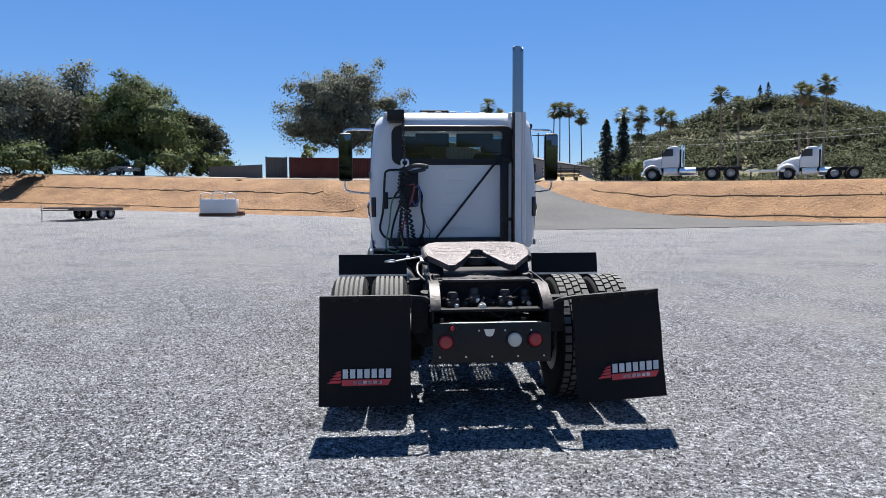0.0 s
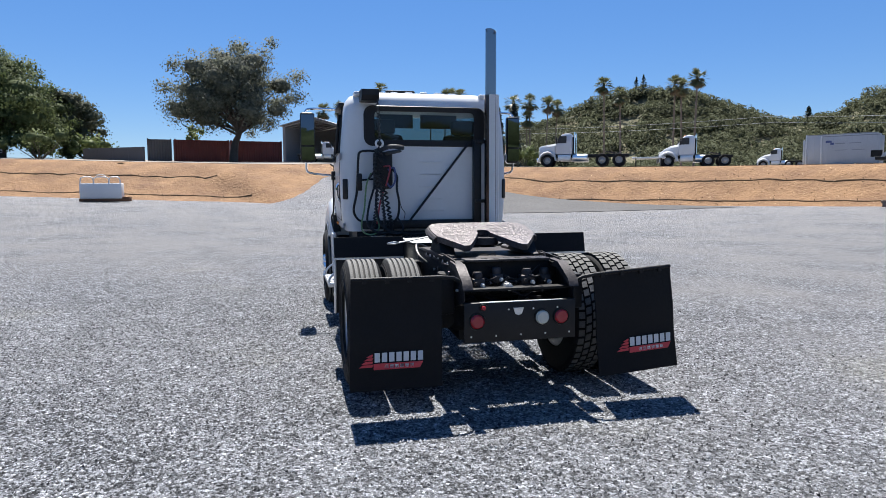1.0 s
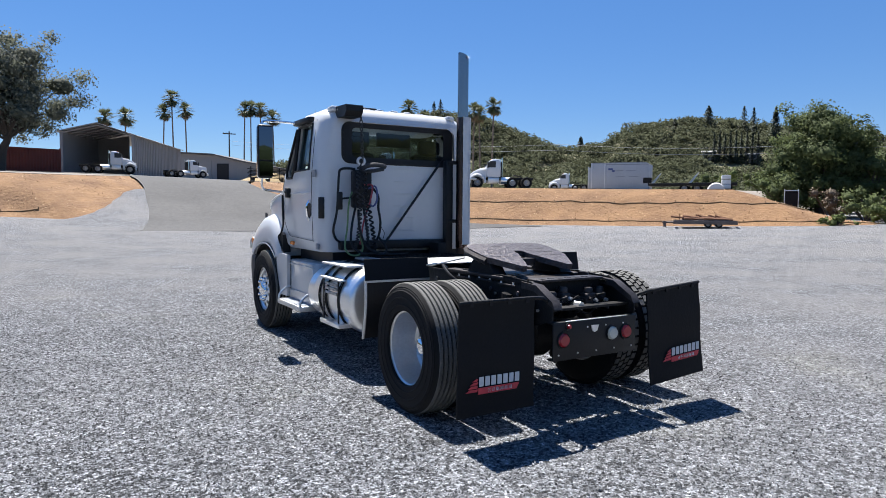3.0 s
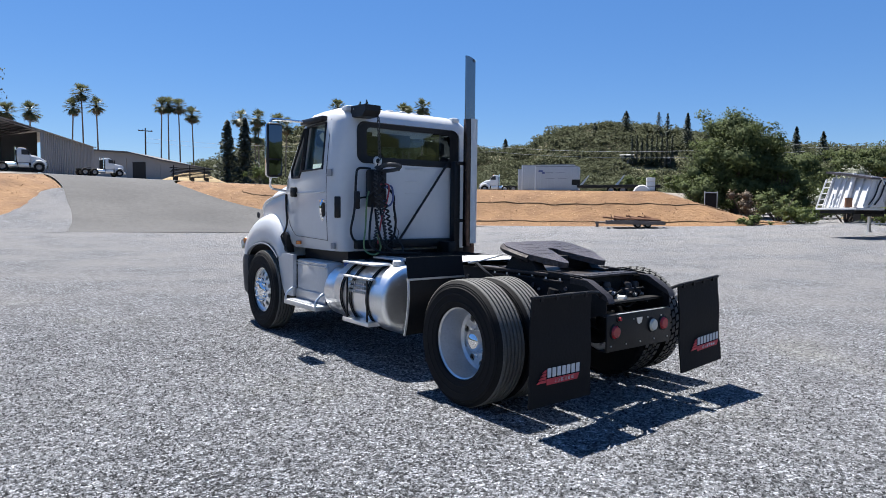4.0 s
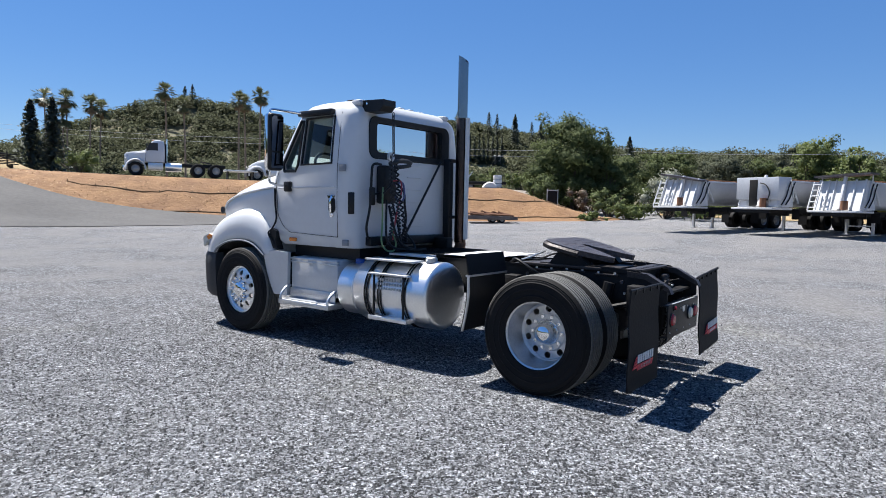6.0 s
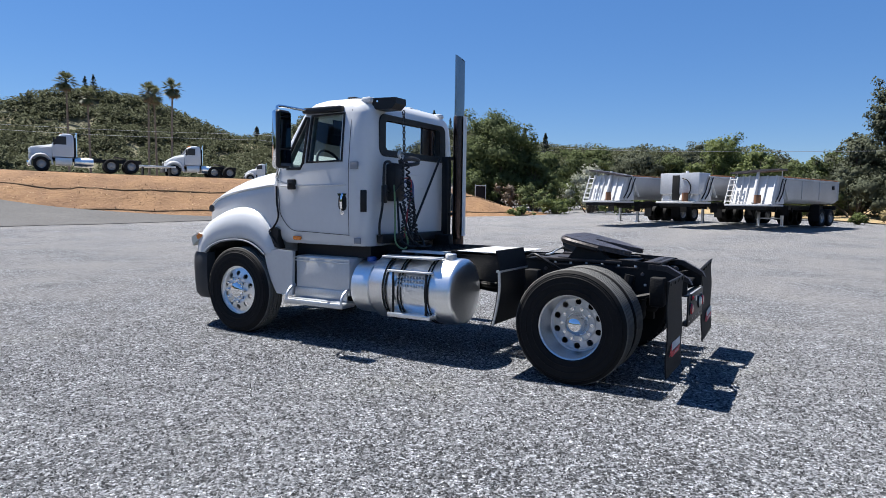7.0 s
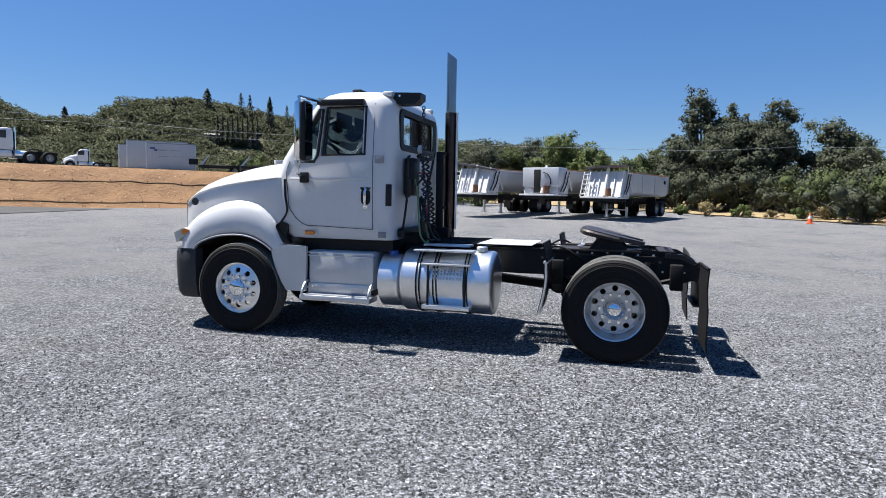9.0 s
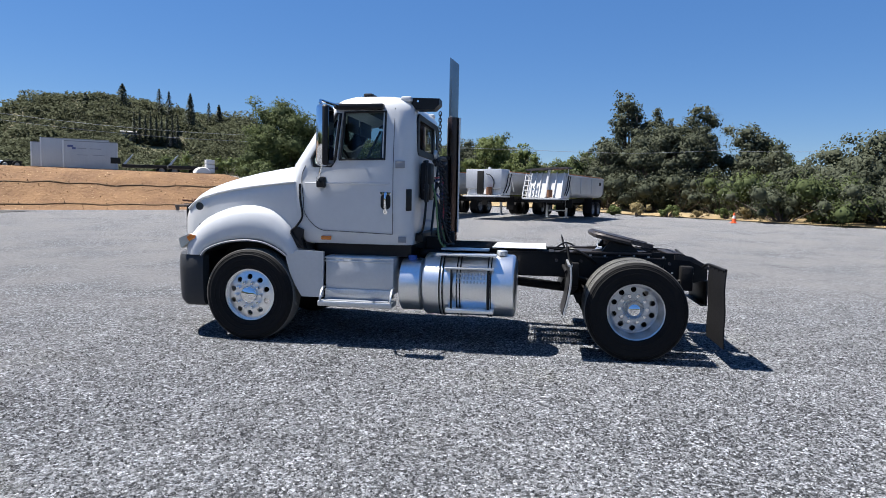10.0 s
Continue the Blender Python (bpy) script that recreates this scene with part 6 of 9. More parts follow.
def running_gear():
    """Air springs, shock absorbers, brake chambers, air tanks and lines about the rear axle."""
    for s in (-1, 1):
        bm = BM()
        lathe(bm, [(0, 0.50), (0.10, 0.50), (0.125, 0.54), (0.12, 0.58), (0.13, 0.62), (0.12, 0.66), (0.13, 0.70), (0.10, 0.75), (0, 0.75)], 20, "z", (s * 0.30, -0.34, 0))
        part("air_spring", bm, RUBBER, truck, "black rubber air spring")
        bm = BM()
        sweep(bm, [(s * 0.50, -0.22, 0.42), (s * 0.47, -0.30, 0.72)], 0.035, 10)
        sweep(bm, [(s * 0.47, -0.30, 0.72), (s * 0.455, -0.34, 0.95)], 0.048, 10)
        part("shock_absorber", bm, BLACK, truck)
        bm = BM()
        lathe(bm, [(0, 0.12), (0.06, 0.12), (0.085, 0.15), (0.085, 0.20), (0.095, 0.21), (0.095, 0.225), (0.085, 0.24), (0.085, 0.30), (0.05, 0.34), (0, 0.34)], 18, "y", (s * 0.38, 0, 0.60))
        part("brake_chamber", bm, FRAMEBLK, truck, "dark brake chamber")
        bm = BM()
        prism(bm, [(0.55, 0.46), (0.60, 0.58), (-0.42, 0.50), (-0.42, 0.42)], "x", *sorted((s * 0.27, s * 0.35)))
        part("trailing_arm", bm, FRAMEBLK, truck)
        for k, y in enumerate((-0.45, -0.08, 0.52, 0.80)):
            bm = BM()
            lathe(bm, [(0, 0.0), (0.018, 0.0), (0.018, -0.014), (0, -0.016)], 8, "x", (s * 0.43, y, 0.96)) if s < 0 else lathe(bm, [(0, 0.0), (0.018, 0.0), (0.018, 0.014), (0, 0.016)], 8, "x", (s * 0.43, y, 0.96))
            part("frame_bolt", bm, WORN, truck)
    for y in (-0.42, 0.78):
        bm = BM()
        box(bm, -0.355, 0.355, y - 0.10, y - 0.085, 0.80, 1.02)
        box(bm, -0.355, 0.355, y - 0.10, y + 0.02, 1.005, 1.02)
        part("cross_member", bm, FRAMEBLK, truck, "black pressed cross member")
        for x in (-0.22, -0.08, 0.08, 0.22):
            bm = BM()
            lathe(bm, [(0.018, 0.0), (0.034, 0.0), (0.034, 0.004), (0.018, 0.004)], 14, "z", (x, y - 0.035, 1.02), close=True)
            part("hole_rim", bm, WORN, truck)
    bm = BM()
    lathe(bm, [(0, -0.33), (0.08, -0.32), (0.115, -0.28), (0.115, 0.28), (0.08, 0.32), (0, 0.33)], 20, "x", (0, 0.62, 0.66))
    part("air_tank", bm, BLACK, truck, "black cylindrical air tank")
    for i, pts in enumerate(([(-0.30, 1.9, 1.03), (-0.26, 1.2, 1.0), (-0.30, 0.6, 0.98), (-0.20, 0.2, 0.86), (-0.28, -0.05, 0.72)],
                             [(0.28, 1.9, 1.03), (0.31, 1.3, 1.0), (0.24, 0.7, 1.0), (0.30, 0.25, 0.9), (0.34, 0.0, 0.7)],
                             [(-0.10, 1.6, 1.0), (-0.02, 0.9, 0.95), (0.05, 0.3, 0.98), (-0.05, -0.2, 0.92), (0.12, -0.6, 0.9), (0.20, -0.80, 0.85)],
                             [(-0.36, 0.75, 1.06), (-0.48, 0.62, 1.10), (-0.50, 0.45, 1.02), (-0.42, 0.35, 0.94)],
                             [(0.36, 0.78, 1.06), (0.47, 0.66, 1.11), (0.52, 0.50, 1.03), (0.42, 0.38, 0.93)],
                             [(-0.16, -0.30, 0.98), (-0.05, -0.42, 1.04), (0.10, -0.36, 1.03), (0.18, -0.25, 0.96)])):
        bm = BM()
        sweep(bm, bend(pts, 5), 0.011 + 0.003 * (i % 2), 7)
        part("air_line", bm, BLACK, truck, "thin black air line along the frame")


running_gear()


def logo(root, x0, z0, y):
    """Truck-shaped emblem with bars for the lettering, in red and white."""
    def bar(nm, m, poly):
        bm = BM()
        prism(bm, poly, "y", y - 0.004, y)
        part(nm, bm, m, root)
    for k in range(4):
        bar("emblem", LOGORED, [(x0 + 0.025 * k * 0.7, z0 + 0.002 + 0.024 * k), (x0 + 0.095, z0 + 0.002 + 0.024 * k), (x0 + 0.102, z0 + 0.020 + 0.024 * k), (x0 + 0.03 + 0.02 * k, z0 + 0.020 + 0.024 * k)])
    bar("banner", LOGORED, [(x0 + 0.105, z0 - 0.018), (x0 + 0.435, z0 - 0.018), (x0 + 0.46, z0 + 0.026), (x0 + 0.105, z0 + 0.026)])
    for i in range(7):
        a = x0 + 0.112 + i * 0.0515
        bar("letter_bar", LOGOWHITE, [(a, z0 + 0.036), (a + 0.037, z0 + 0.036), (a + 0.038, z0 + 0.102), (a + 0.001, z0 + 0.102)])
    for i in range(6):
        a = x0 + 0.185 + i * 0.036
        bar("letter_bar", LOGOWHITE, [(a, z0 - 0.008), (a + 0.027, z0 - 0.008), (a + 0.027, z0 + 0.017), (a, z0 + 0.017)])


def mud_flaps():
    for s in (-1, 1):
        h = pose(0, 0, 0) if s < 0 else pose(0.90, 0, 0.98) @ pose(0, 0, 0, 0, -4.0) @ pose(-0.90, 0, -0.98)
        bm = BM()
        x0, x1 = sorted((s * 0.59, s * 1.235))
        n = 8
        rings = []
        for i in range(n + 1):
            z = 0.98 - 0.785 * i / n
            yb = -0.845 - 0.012 * (i / n) ** 2 + 0.006 * math.sin(i * 1.3 + s)
            rings.append([(x0 - (0.02 if s < 0 else 0) * i / n, yb, z), (x1 + (0.02 if s > 0 else 0) * i / n, yb, z), (x1 + (0.02 if s > 0 else 0) * i / n, yb + 0.012, z), (x0 - (0.02 if s < 0 else 0) * i / n, yb + 0.012, z)])
        loft(bm, rings)
        fl = part("mud_flap", bm, FLAP, truck, "black rubber mud flap with a red and white emblem", m=h)
        logo(fl, -1.19 if s < 0 else 0.745, 0.365, -0.858)
        bm = BM()
        sweep(bm, [(s * 0.42, -0.80, 0.93), (s * 0.50, -0.835, 0.975), (s * 0.6, -0.84, 0.985), (s * 1.235, -0.84, 0.985)], 0.014, 8)
        part("hanger_rod", bm, FRAMEBLK, fl, "black flap hanger rod")
        for k in range(4):
            bm = BM()
            x = s * (0.66 + 0.16 * k)
            box(bm, x - 0.015, x + 0.015, -0.856, -0.83, 0.955, 0.992)
            part("clip", bm, FRAMEBLK, fl)


mud_flaps()


def quarter_fenders():
    for s in (-1, 1):
        x0, x1 = sorted((s * 0.60, s * 1.24))
        prof = bend([(0.735, 0.47, 0), (0.70, 0.62, 0), (0.675, 0.80, 0), (0.68, 0.97, 0)], 4)
        bm = BM()
        loft(bm, [[(x0, p.x, p.y), (x1, p.x, p.y), (x1, p.x + 0.014, p.y), (x0, p.x + 0.014, p.y)] for p in prof])
        qf = part("quarter_fender", bm, BLACK, truck, "black quarter fender ahead of the rear tyres")
        bm = BM()
        prism(bm, [(0.66, 0.985), (0.70, 1.175), (0.712, 1.175), (0.676, 0.985)], "x", x0, x1)
        part("fender_flap", bm, FLAP, qf, "stiff black top flap")
        bm = BM()
        prism(bm, [(0.655, 0.972), (0.70, 0.972), (0.70, 0.99), (0.655, 0.99)], "x", x0, x1)
        part("edge_strip", bm, DULLALU, qf, "bare metal edge strip")
        bm = BM()
        pts = [(s * 1.235, p.x - 0.006, p.y) for p in prof]
        sweep(bm, pts, 0.013, 6)
        part("rolled_edge", bm, DULLALU, qf, "bright rolled fender edge")
        bm = BM()
        sweep(bm, [(s * 0.43, 0.72, 0.90), (s * 0.9, 0.70, 0.88)], 0.02, 8)
        part("fender_arm", bm, FRAMEBLK, qf)


quarter_fenders()


def tanks_and_steps():
    # fuel tank with straps, brackets and step
    cx, cz, r = -0.80, 0.695, 0.345
    bm = BM()
    lathe(bm, [(0, 1.226), (0.12, 1.227), (0.22, 1.230), (0.285, 1.236), (r - 0.024, 1.248), (r - 0.006, 1.262), (r, 1.28), (r, 2.22), (r - 0.02, 2.245), (0, 2.255)], 48, "y", (cx, 0, cz))
    tank = part("fuel_tank", bm, ALU, truck, "polished aluminium cylindrical fuel tank", smooth=50)
    for y in (1.50, 1.83, 2.02):
        bm = BM()
        sweep(bm, [(cx + (r + 0.006) * math.cos(a), y, cz + (r + 0.006) * math.sin(a)) for a in np.linspace(0, 2 * math.pi, 41)[:-1]], 0.007, 6, True)
        sweep(bm, [(cx + (r + 0.006) * math.cos(a), y + 0.035, cz + (r + 0.006) * math.sin(a)) for a in np.linspace(0, 2 * math.pi, 41)[:-1]], 0.007, 6, True)
        part("tank_strap", bm, BLACK, tank, "black rubber-lined tank strap")
    bm = BM()
    box(bm, cx - 0.37, cx - 0.08, 1.46, 1.98, cz - 0.27, cz - 0.225, 0.008)
    st = part("tank_step", bm, ALU, tank, "ribbed aluminium step below the tank")
    for y in (1.52, 1.92):
        bm = BM()
        box(bm, cx - 0.352, cx - 0.338, y - 0.012, y + 0.012, cz - 0.27, cz + 0.20, 0.004)
        part("step_bracket", bm, BLACK, st)
    bm = BM()
    box(bm, cx - 0.30, cx - 0.10, 1.45, 2.10, cz + 0.335, cz + 0.355, 0.006)
    box(bm, cx - 0.355, cx - 0.26, 1.47, 2.0, cz + 0.195, cz + 0.215, 0.006)
    part("step_plate", bm, DULLALU, tank, "upper perforated step plate")
    bm = BM()
    for j in range(3):
        for i in range(9):
            box(bm, cx - r - 0.012, cx - r + 0.02, 1.56 + 0.036 * i, 1.575 + 0.036 * i, cz + 0.05 + 0.045 * j, cz + 0.075 + 0.045 * j)
    tagged(part("grip_pattern", bm, DULLALU, tank), kind="stuff")
    bm = BM()
    lathe(bm, [(0, 0.0), (0.06, 0.0), (0.06, 0.05), (0.045, 0.06), (0, 0.06)], 20, "z", (cx - 0.05, 1.40, cz + r - 0.01))
    part("filler_cap", bm, DULLALU, tank)
    # small additive tank ahead of it
    bm = BM()
    lathe(bm, [(0, 2.27), (0.26, 2.27), (0.29, 2.285), (0.29, 2.50), (0.26, 2.515), (0, 2.515)], 40, "y", (-0.82, 0, 0.68))
    dt = part("additive_tank", bm, ALU, truck, "short aluminium additive tank")
    bm = BM()
    lathe(bm, [(0, 0), (0.05, 0), (0.05, 0.05), (0, 0.055)], 16, "z", (-0.86, 2.40, 0.955))
    part("filler_cap", bm, BLUECAP, dt, "blue filler cap")
    # battery box with step
    bm = BM()
    box(bm, -1.03, -0.46, 2.58, 3.36, 0.56, 0.985, 0.02)
    bb = part("battery_box", bm, SIDEPANEL, truck, "silver-grey battery box beneath the cab")
    for z in (0.93, 0.965):
        bm = BM()
        box(bm, -1.045, -1.0, 2.575, 3.365, z - 0.008, z + 0.008, 0.004)
        part("cover_rib", bm, DULLALU, bb)
    bm = BM()
    box(bm, -1.19, -0.95, 2.56, 3.40, 0.44, 0.50, 0.012)
    box(bm, -1.045, -1.03, 2.60, 3.36, 0.50, 0.62, 0.004)
    stp = part("cab_step", bm, DULLALU, bb, "aluminium cab entry step")
    for y in (2.58, 3.37):
        bm = BM()
        sweep(bm, bend([(-1.03, y, 0.64), (-1.10, y, 0.62), (-1.17, y, 0.55), (-1.18, y, 0.48)], 4), 0.014, 7)
        part("step_rail", bm, DULLALU, stp)
    bm = BM()
    box(bm, -1.17, -0.97, 2.62, 3.34, 0.500, 0.506)
    part("tread", bm, GREYSTICKER, stp)
    for y in (2.75, 3.15):
        bm = BM()
        box(bm, -0.95, -0.43, y - 0.04, y + 0.04, 0.44, 0.56, 0.01)
        part("box_bracket", bm, FRAMEBLK, bb)
    # deck behind the cab: bright plate with slots, dark grating ahead
    bm = BM()
    nx, ny = 52, 36
    for i in range(nx):
        for j in range(ny):
            x, y = -0.46 + 0.92 * i / nx, 0.92 + 0.62 * j / ny
            zone = (-0.36 < x < -0.12 or -0.02 < x < 0.24) and 1.0 < y < 1.46
            if zone and i % 2 and j % 2:
                continue
            w, h = 0.92 / nx, 0.62 / ny
            bm.faces.new([bm.verts.new((u, v, 1.092)) for u, v in ((x, y), (x + w, y), (x + w, y + h), (x, y + h))])
    bmesh.ops.remove_doubles(bm, verts=bm.verts, dist=0.001)
    bmesh.ops.solidify(bm, geom=bm.faces[:], thickness=0.006)
    part("deck_plate", bm, DECKALU, truck, "bright slotted aluminium deck plate")
    bm = BM()
    for i in range(24):
        x = -0.50 + 1.0 * i / 23
        box(bm, x - 0.004, x + 0.004, 1.55, 2.3, 1.06, 1.09)
    for j in range(10):
        y = 1.55 + 0.75 * j / 9
        box(bm, -0.50, 0.50, y - 0.004, y + 0.004, 1.062, 1.088)
    box(bm, -0.52, -0.50, 1.54, 2.31, 1.05, 1.095)
    box(bm, 0.50, 0.52, 1.54, 2.31, 1.05, 1.095)
    part("deck_grating", bm, FRAMEBLK, truck, "black open deck grating")
    bm = BM()
    box(bm, -0.72, -0.56, 1.56, 2.10, 1.06, 1.085, 0.006)
    part("deck_step", bm, DULLALU, truck)
    bm = BM()
    box(bm, -0.62, 0.62, 2.10, 2.36, 0.98, 1.06, 0.02)
    box(bm, -0.55, -0.45, 2.12, 2.30, 1.06, 1.2)
    box(bm, 0.35, 0.47, 2.10, 2.34, 1.0, 1.22, 0.02)
    part("rear_cab_support", bm, FRAMEBLK, truck)


tanks_and_steps()


def exhaust_and_hoses():
    X, Y = 0.735, 2.19
    bm = BM()
    n = 28
    rings = []
    for z in (2.70, 2.9, 3.2, 3.40):
        rings.append([(X + 0.064 * math.cos(2 * math.pi * k / n), Y + 0.064 * math.sin(2 * math.pi * k / n), z) for k in range(n)])
    rings.append([(X + 0.064 * math.cos(2 * math.pi * k / n), Y + 0.064 * math.sin(2 * math.pi * k / n), 3.465 + 0.05 * math.sin(2 * math.pi * k / n)) for k in range(n)])
    rings.append([(X + 0.058 * math.cos(2 * math.pi * k / n), Y + 0.058 * math.sin(2 * math.pi * k / n), 3.462 + 0.05 * math.sin(2 * math.pi * k / n)) for k in range(n)])
    rings.append([(X + 0.058 * math.cos(2 * math.pi * k / n), Y + 0.058 * math.sin(2 * math.pi * k / n), 2.9) for k in range(n)])
    loft(bm, rings, True, True)
    pipe = part("exhaust_pipe", bm, STACK, truck, "tall chrome exhaust stack with a slanted mouth")
    bm = BM()
    sweep(bm, [(X, Y, 1.15), (X, Y, 2.72)], 0.075, 20)
    part("muffler", bm, DARKCHROME, pipe, "heat-browned muffler pipe")
    # heat shield: half tube with rows of holes
    bm = BM()
    R = 0.098
    rows, cols = 110, 24
    for i in range(rows):
        z0 = 1.19 + (2.72 - 1.19) * i / rows
        z1 = 1.19 + (2.72 - 1.19) * (i + 1) / rows
        for k in range(cols):
            if k in (6, 9) and i % 2 == 1:
                continue
            a0, a1 = -math.pi * 0.66 + math.pi * 1.01 * k / cols, -math.pi * 0.66 + math.pi * 1.01 * (k + 1) / cols
            bm.faces.new([bm.verts.new((X + R * math.cos(a), Y + R * math.sin(a), z)) for a, z in ((a0, z0), (a1, z0), (a1, z1), (a0, z1))])
    bmesh.ops.remove_doubles(bm, verts=bm.verts, dist=0.0005)
    bmesh.ops.solidify(bm, geom=bm.faces[:], thickness=0.003)
    part("heat_shield", bm, OFFWHITE, pipe, "pale perforated heat shield")
    bm = BM()
    sweep(bm, bend([(X, Y, 1.2), (X, Y, 1.08), (X - 0.02, Y + 0.1, 0.98), (X - 0.1, Y + 0.3, 0.9)], 4), 0.07, 14)
    part("exhaust_elbow", bm, RUST, pipe, "rusty exhaust elbow")
    # dark mast and diagonal brace
    bm = BM()
    box(bm, 0.545, 0.635, 2.24, 2.33, 1.02, 2.20, 0.006)
    box(bm, 0.56, 0.72, 2.22, 2.30, 2.16, 2.20, 0.004)
    box(bm, 0.56, 0.72, 2.22, 2.30, 1.45, 1.49, 0.004)
    part("exhaust_mast", bm, BLACK, truck, "black steel exhaust mast")
    bm = BM()
    sweep(bm, [(0.50, 2.34, 2.16), (-0.22, 2.30, 1.26), (-0.26, 2.30, 1.20)], 0.015, 7)
    part("brace", bm, BLACK, truck, "black diagonal brace rod")
    # black strip standing in for the shadow along the foot of the cab's back
    bm = BM()
    box(bm, -0.80, 0.62, 2.30, 2.385, 1.15, 1.25, 0.01)
    part("lower_back_panel", bm, BLACK, truck, "black strip for the shadow below the cab's back")
    for i in range(6):
        z = 1.36 + 0.145 * i
        bm = BM()
        box(bm, -0.10, 0.20 - 0.02 * (i % 3), 2.372, 2.384, z - 0.004, z + 0.004, 0.003)
        part("back_rib", bm, WHITE, truck)
    # grab rail
    bm = BM()
    sweep(bm, bend([(-0.62, 2.33, 2.06), (-0.74, 2.27, 2.06), (-0.82, 2.26, 2.04), (-0.84, 2.26, 1.95), (-0.86, 2.26, 1.6), (-0.90, 2.27, 1.38), (-0.86, 2.30, 1.28), (-0.80, 2.34, 1.24)], 5), 0.014, 8)
    gr = part("grab_rail", bm, BLACK, truck, "black tubular grab rail on the cab's back")
    bm = BM()
    box(bm, -0.86, -0.80, 2.235, 2.285, 1.60, 1.80, 0.012)
    part("rubber_grip", bm, BLACK, gr)
    bm = BM()
    sweep(bm, [(-0.84, 2.26, 1.72), (-0.62, 2.33, 1.74)], 0.011, 7)
    part("rail_stay", bm, BLACK, gr)
    # plug holder and coiled lines
    bm = BM()
    box(bm, -0.66, -0.44, 2.24, 2.37, 1.62, 2.05, 0.03)
    hb = part("line_holder", bm, BLACK, truck, "dark box holding the air and power lines")
    bm = BM()
    sweep(bm, bend([(-0.60, 2.22, 2.06), (-0.50, 2.16, 2.10), (-0.40, 2.13, 2.10), (-0.33, 2.14, 2.085)], 3), 0.026, 9)
    sweep(bm, bend([(-0.52, 2.22, 2.03), (-0.45, 2.14, 2.04), (-0.36, 2.12, 2.06)], 3), 0.022, 9)
    part("glad_hand", bm, DARKGREY, hb, "grey glad-hand couplings")
    bm = BM()
    lathe(bm, [(0.03, -0.015), (0.052, -0.012), (0.052, 0.012), (0.03, 0.015)], 18, "y", (-0.60, 2.20, 2.14), close=True)
    part("hose_ring", bm, DULLALU, hb)
    # chain from the work lamp
    bm = BM()
    for i in range(13):
        z = 2.60 - 0.036 * i
        c = [(-0.62 + 0.016 * math.cos(a) * (i % 2) + 0.0015 * i, 2.155 + 0.016 * math.cos(a) * (1 - i % 2), z + 0.026 * math.sin(a)) for a in np.linspace(0, 2 * math.pi, 9)[:-1]]
        sweep(bm, c, 0.006, 5, True)
    part("hanging_chain", bm, DARKGREY, truck, "dark steel chain holding up the lines")
    def coil(pts, r, m, lab, rad=0.020, turns=26):
        P = bend(pts, 14)
        Q = []
        n = len(P)
        for i in range(turns * 8):
            t = i / (turns * 8 - 1) * (n - 1)
            k = min(int(t), n - 2)
            p = P[k].lerp(P[k + 1], t - k)
            a = 2 * math.pi * i / 8
            Q.append((p.x + rad * math.cos(a), p.y + rad * math.sin(a), p.z))
        bm = BM()
        sweep(bm, Q, r, 6)
        part("coiled_line", bm, m, truck, lab)
    coil([(-0.645, 2.15, 2.08), (-0.668, 2.13, 1.85), (-0.645, 2.12, 1.55), (-0.670, 2.12, 1.32), (-0.70, 2.13, 1.17)], 0.008, DARKGREY, "dark coiled power line", 0.017, 22)
    coil([(-0.60, 2.12, 2.06), (-0.595, 2.09, 1.80), (-0.555, 2.06, 1.55), (-0.515, 2.05, 1.32), (-0.49, 2.06, 1.18)], 0.011, BLACK, "black coiled air line", 0.019, 17)
    coil([(-0.63, 2.10, 1.78), (-0.60, 2.08, 1.55), (-0.575, 2.08, 1.35), (-0.56, 2.09, 1.16)], 0.009, DARKGREY, "dark coiled air line", 0.015, 16)
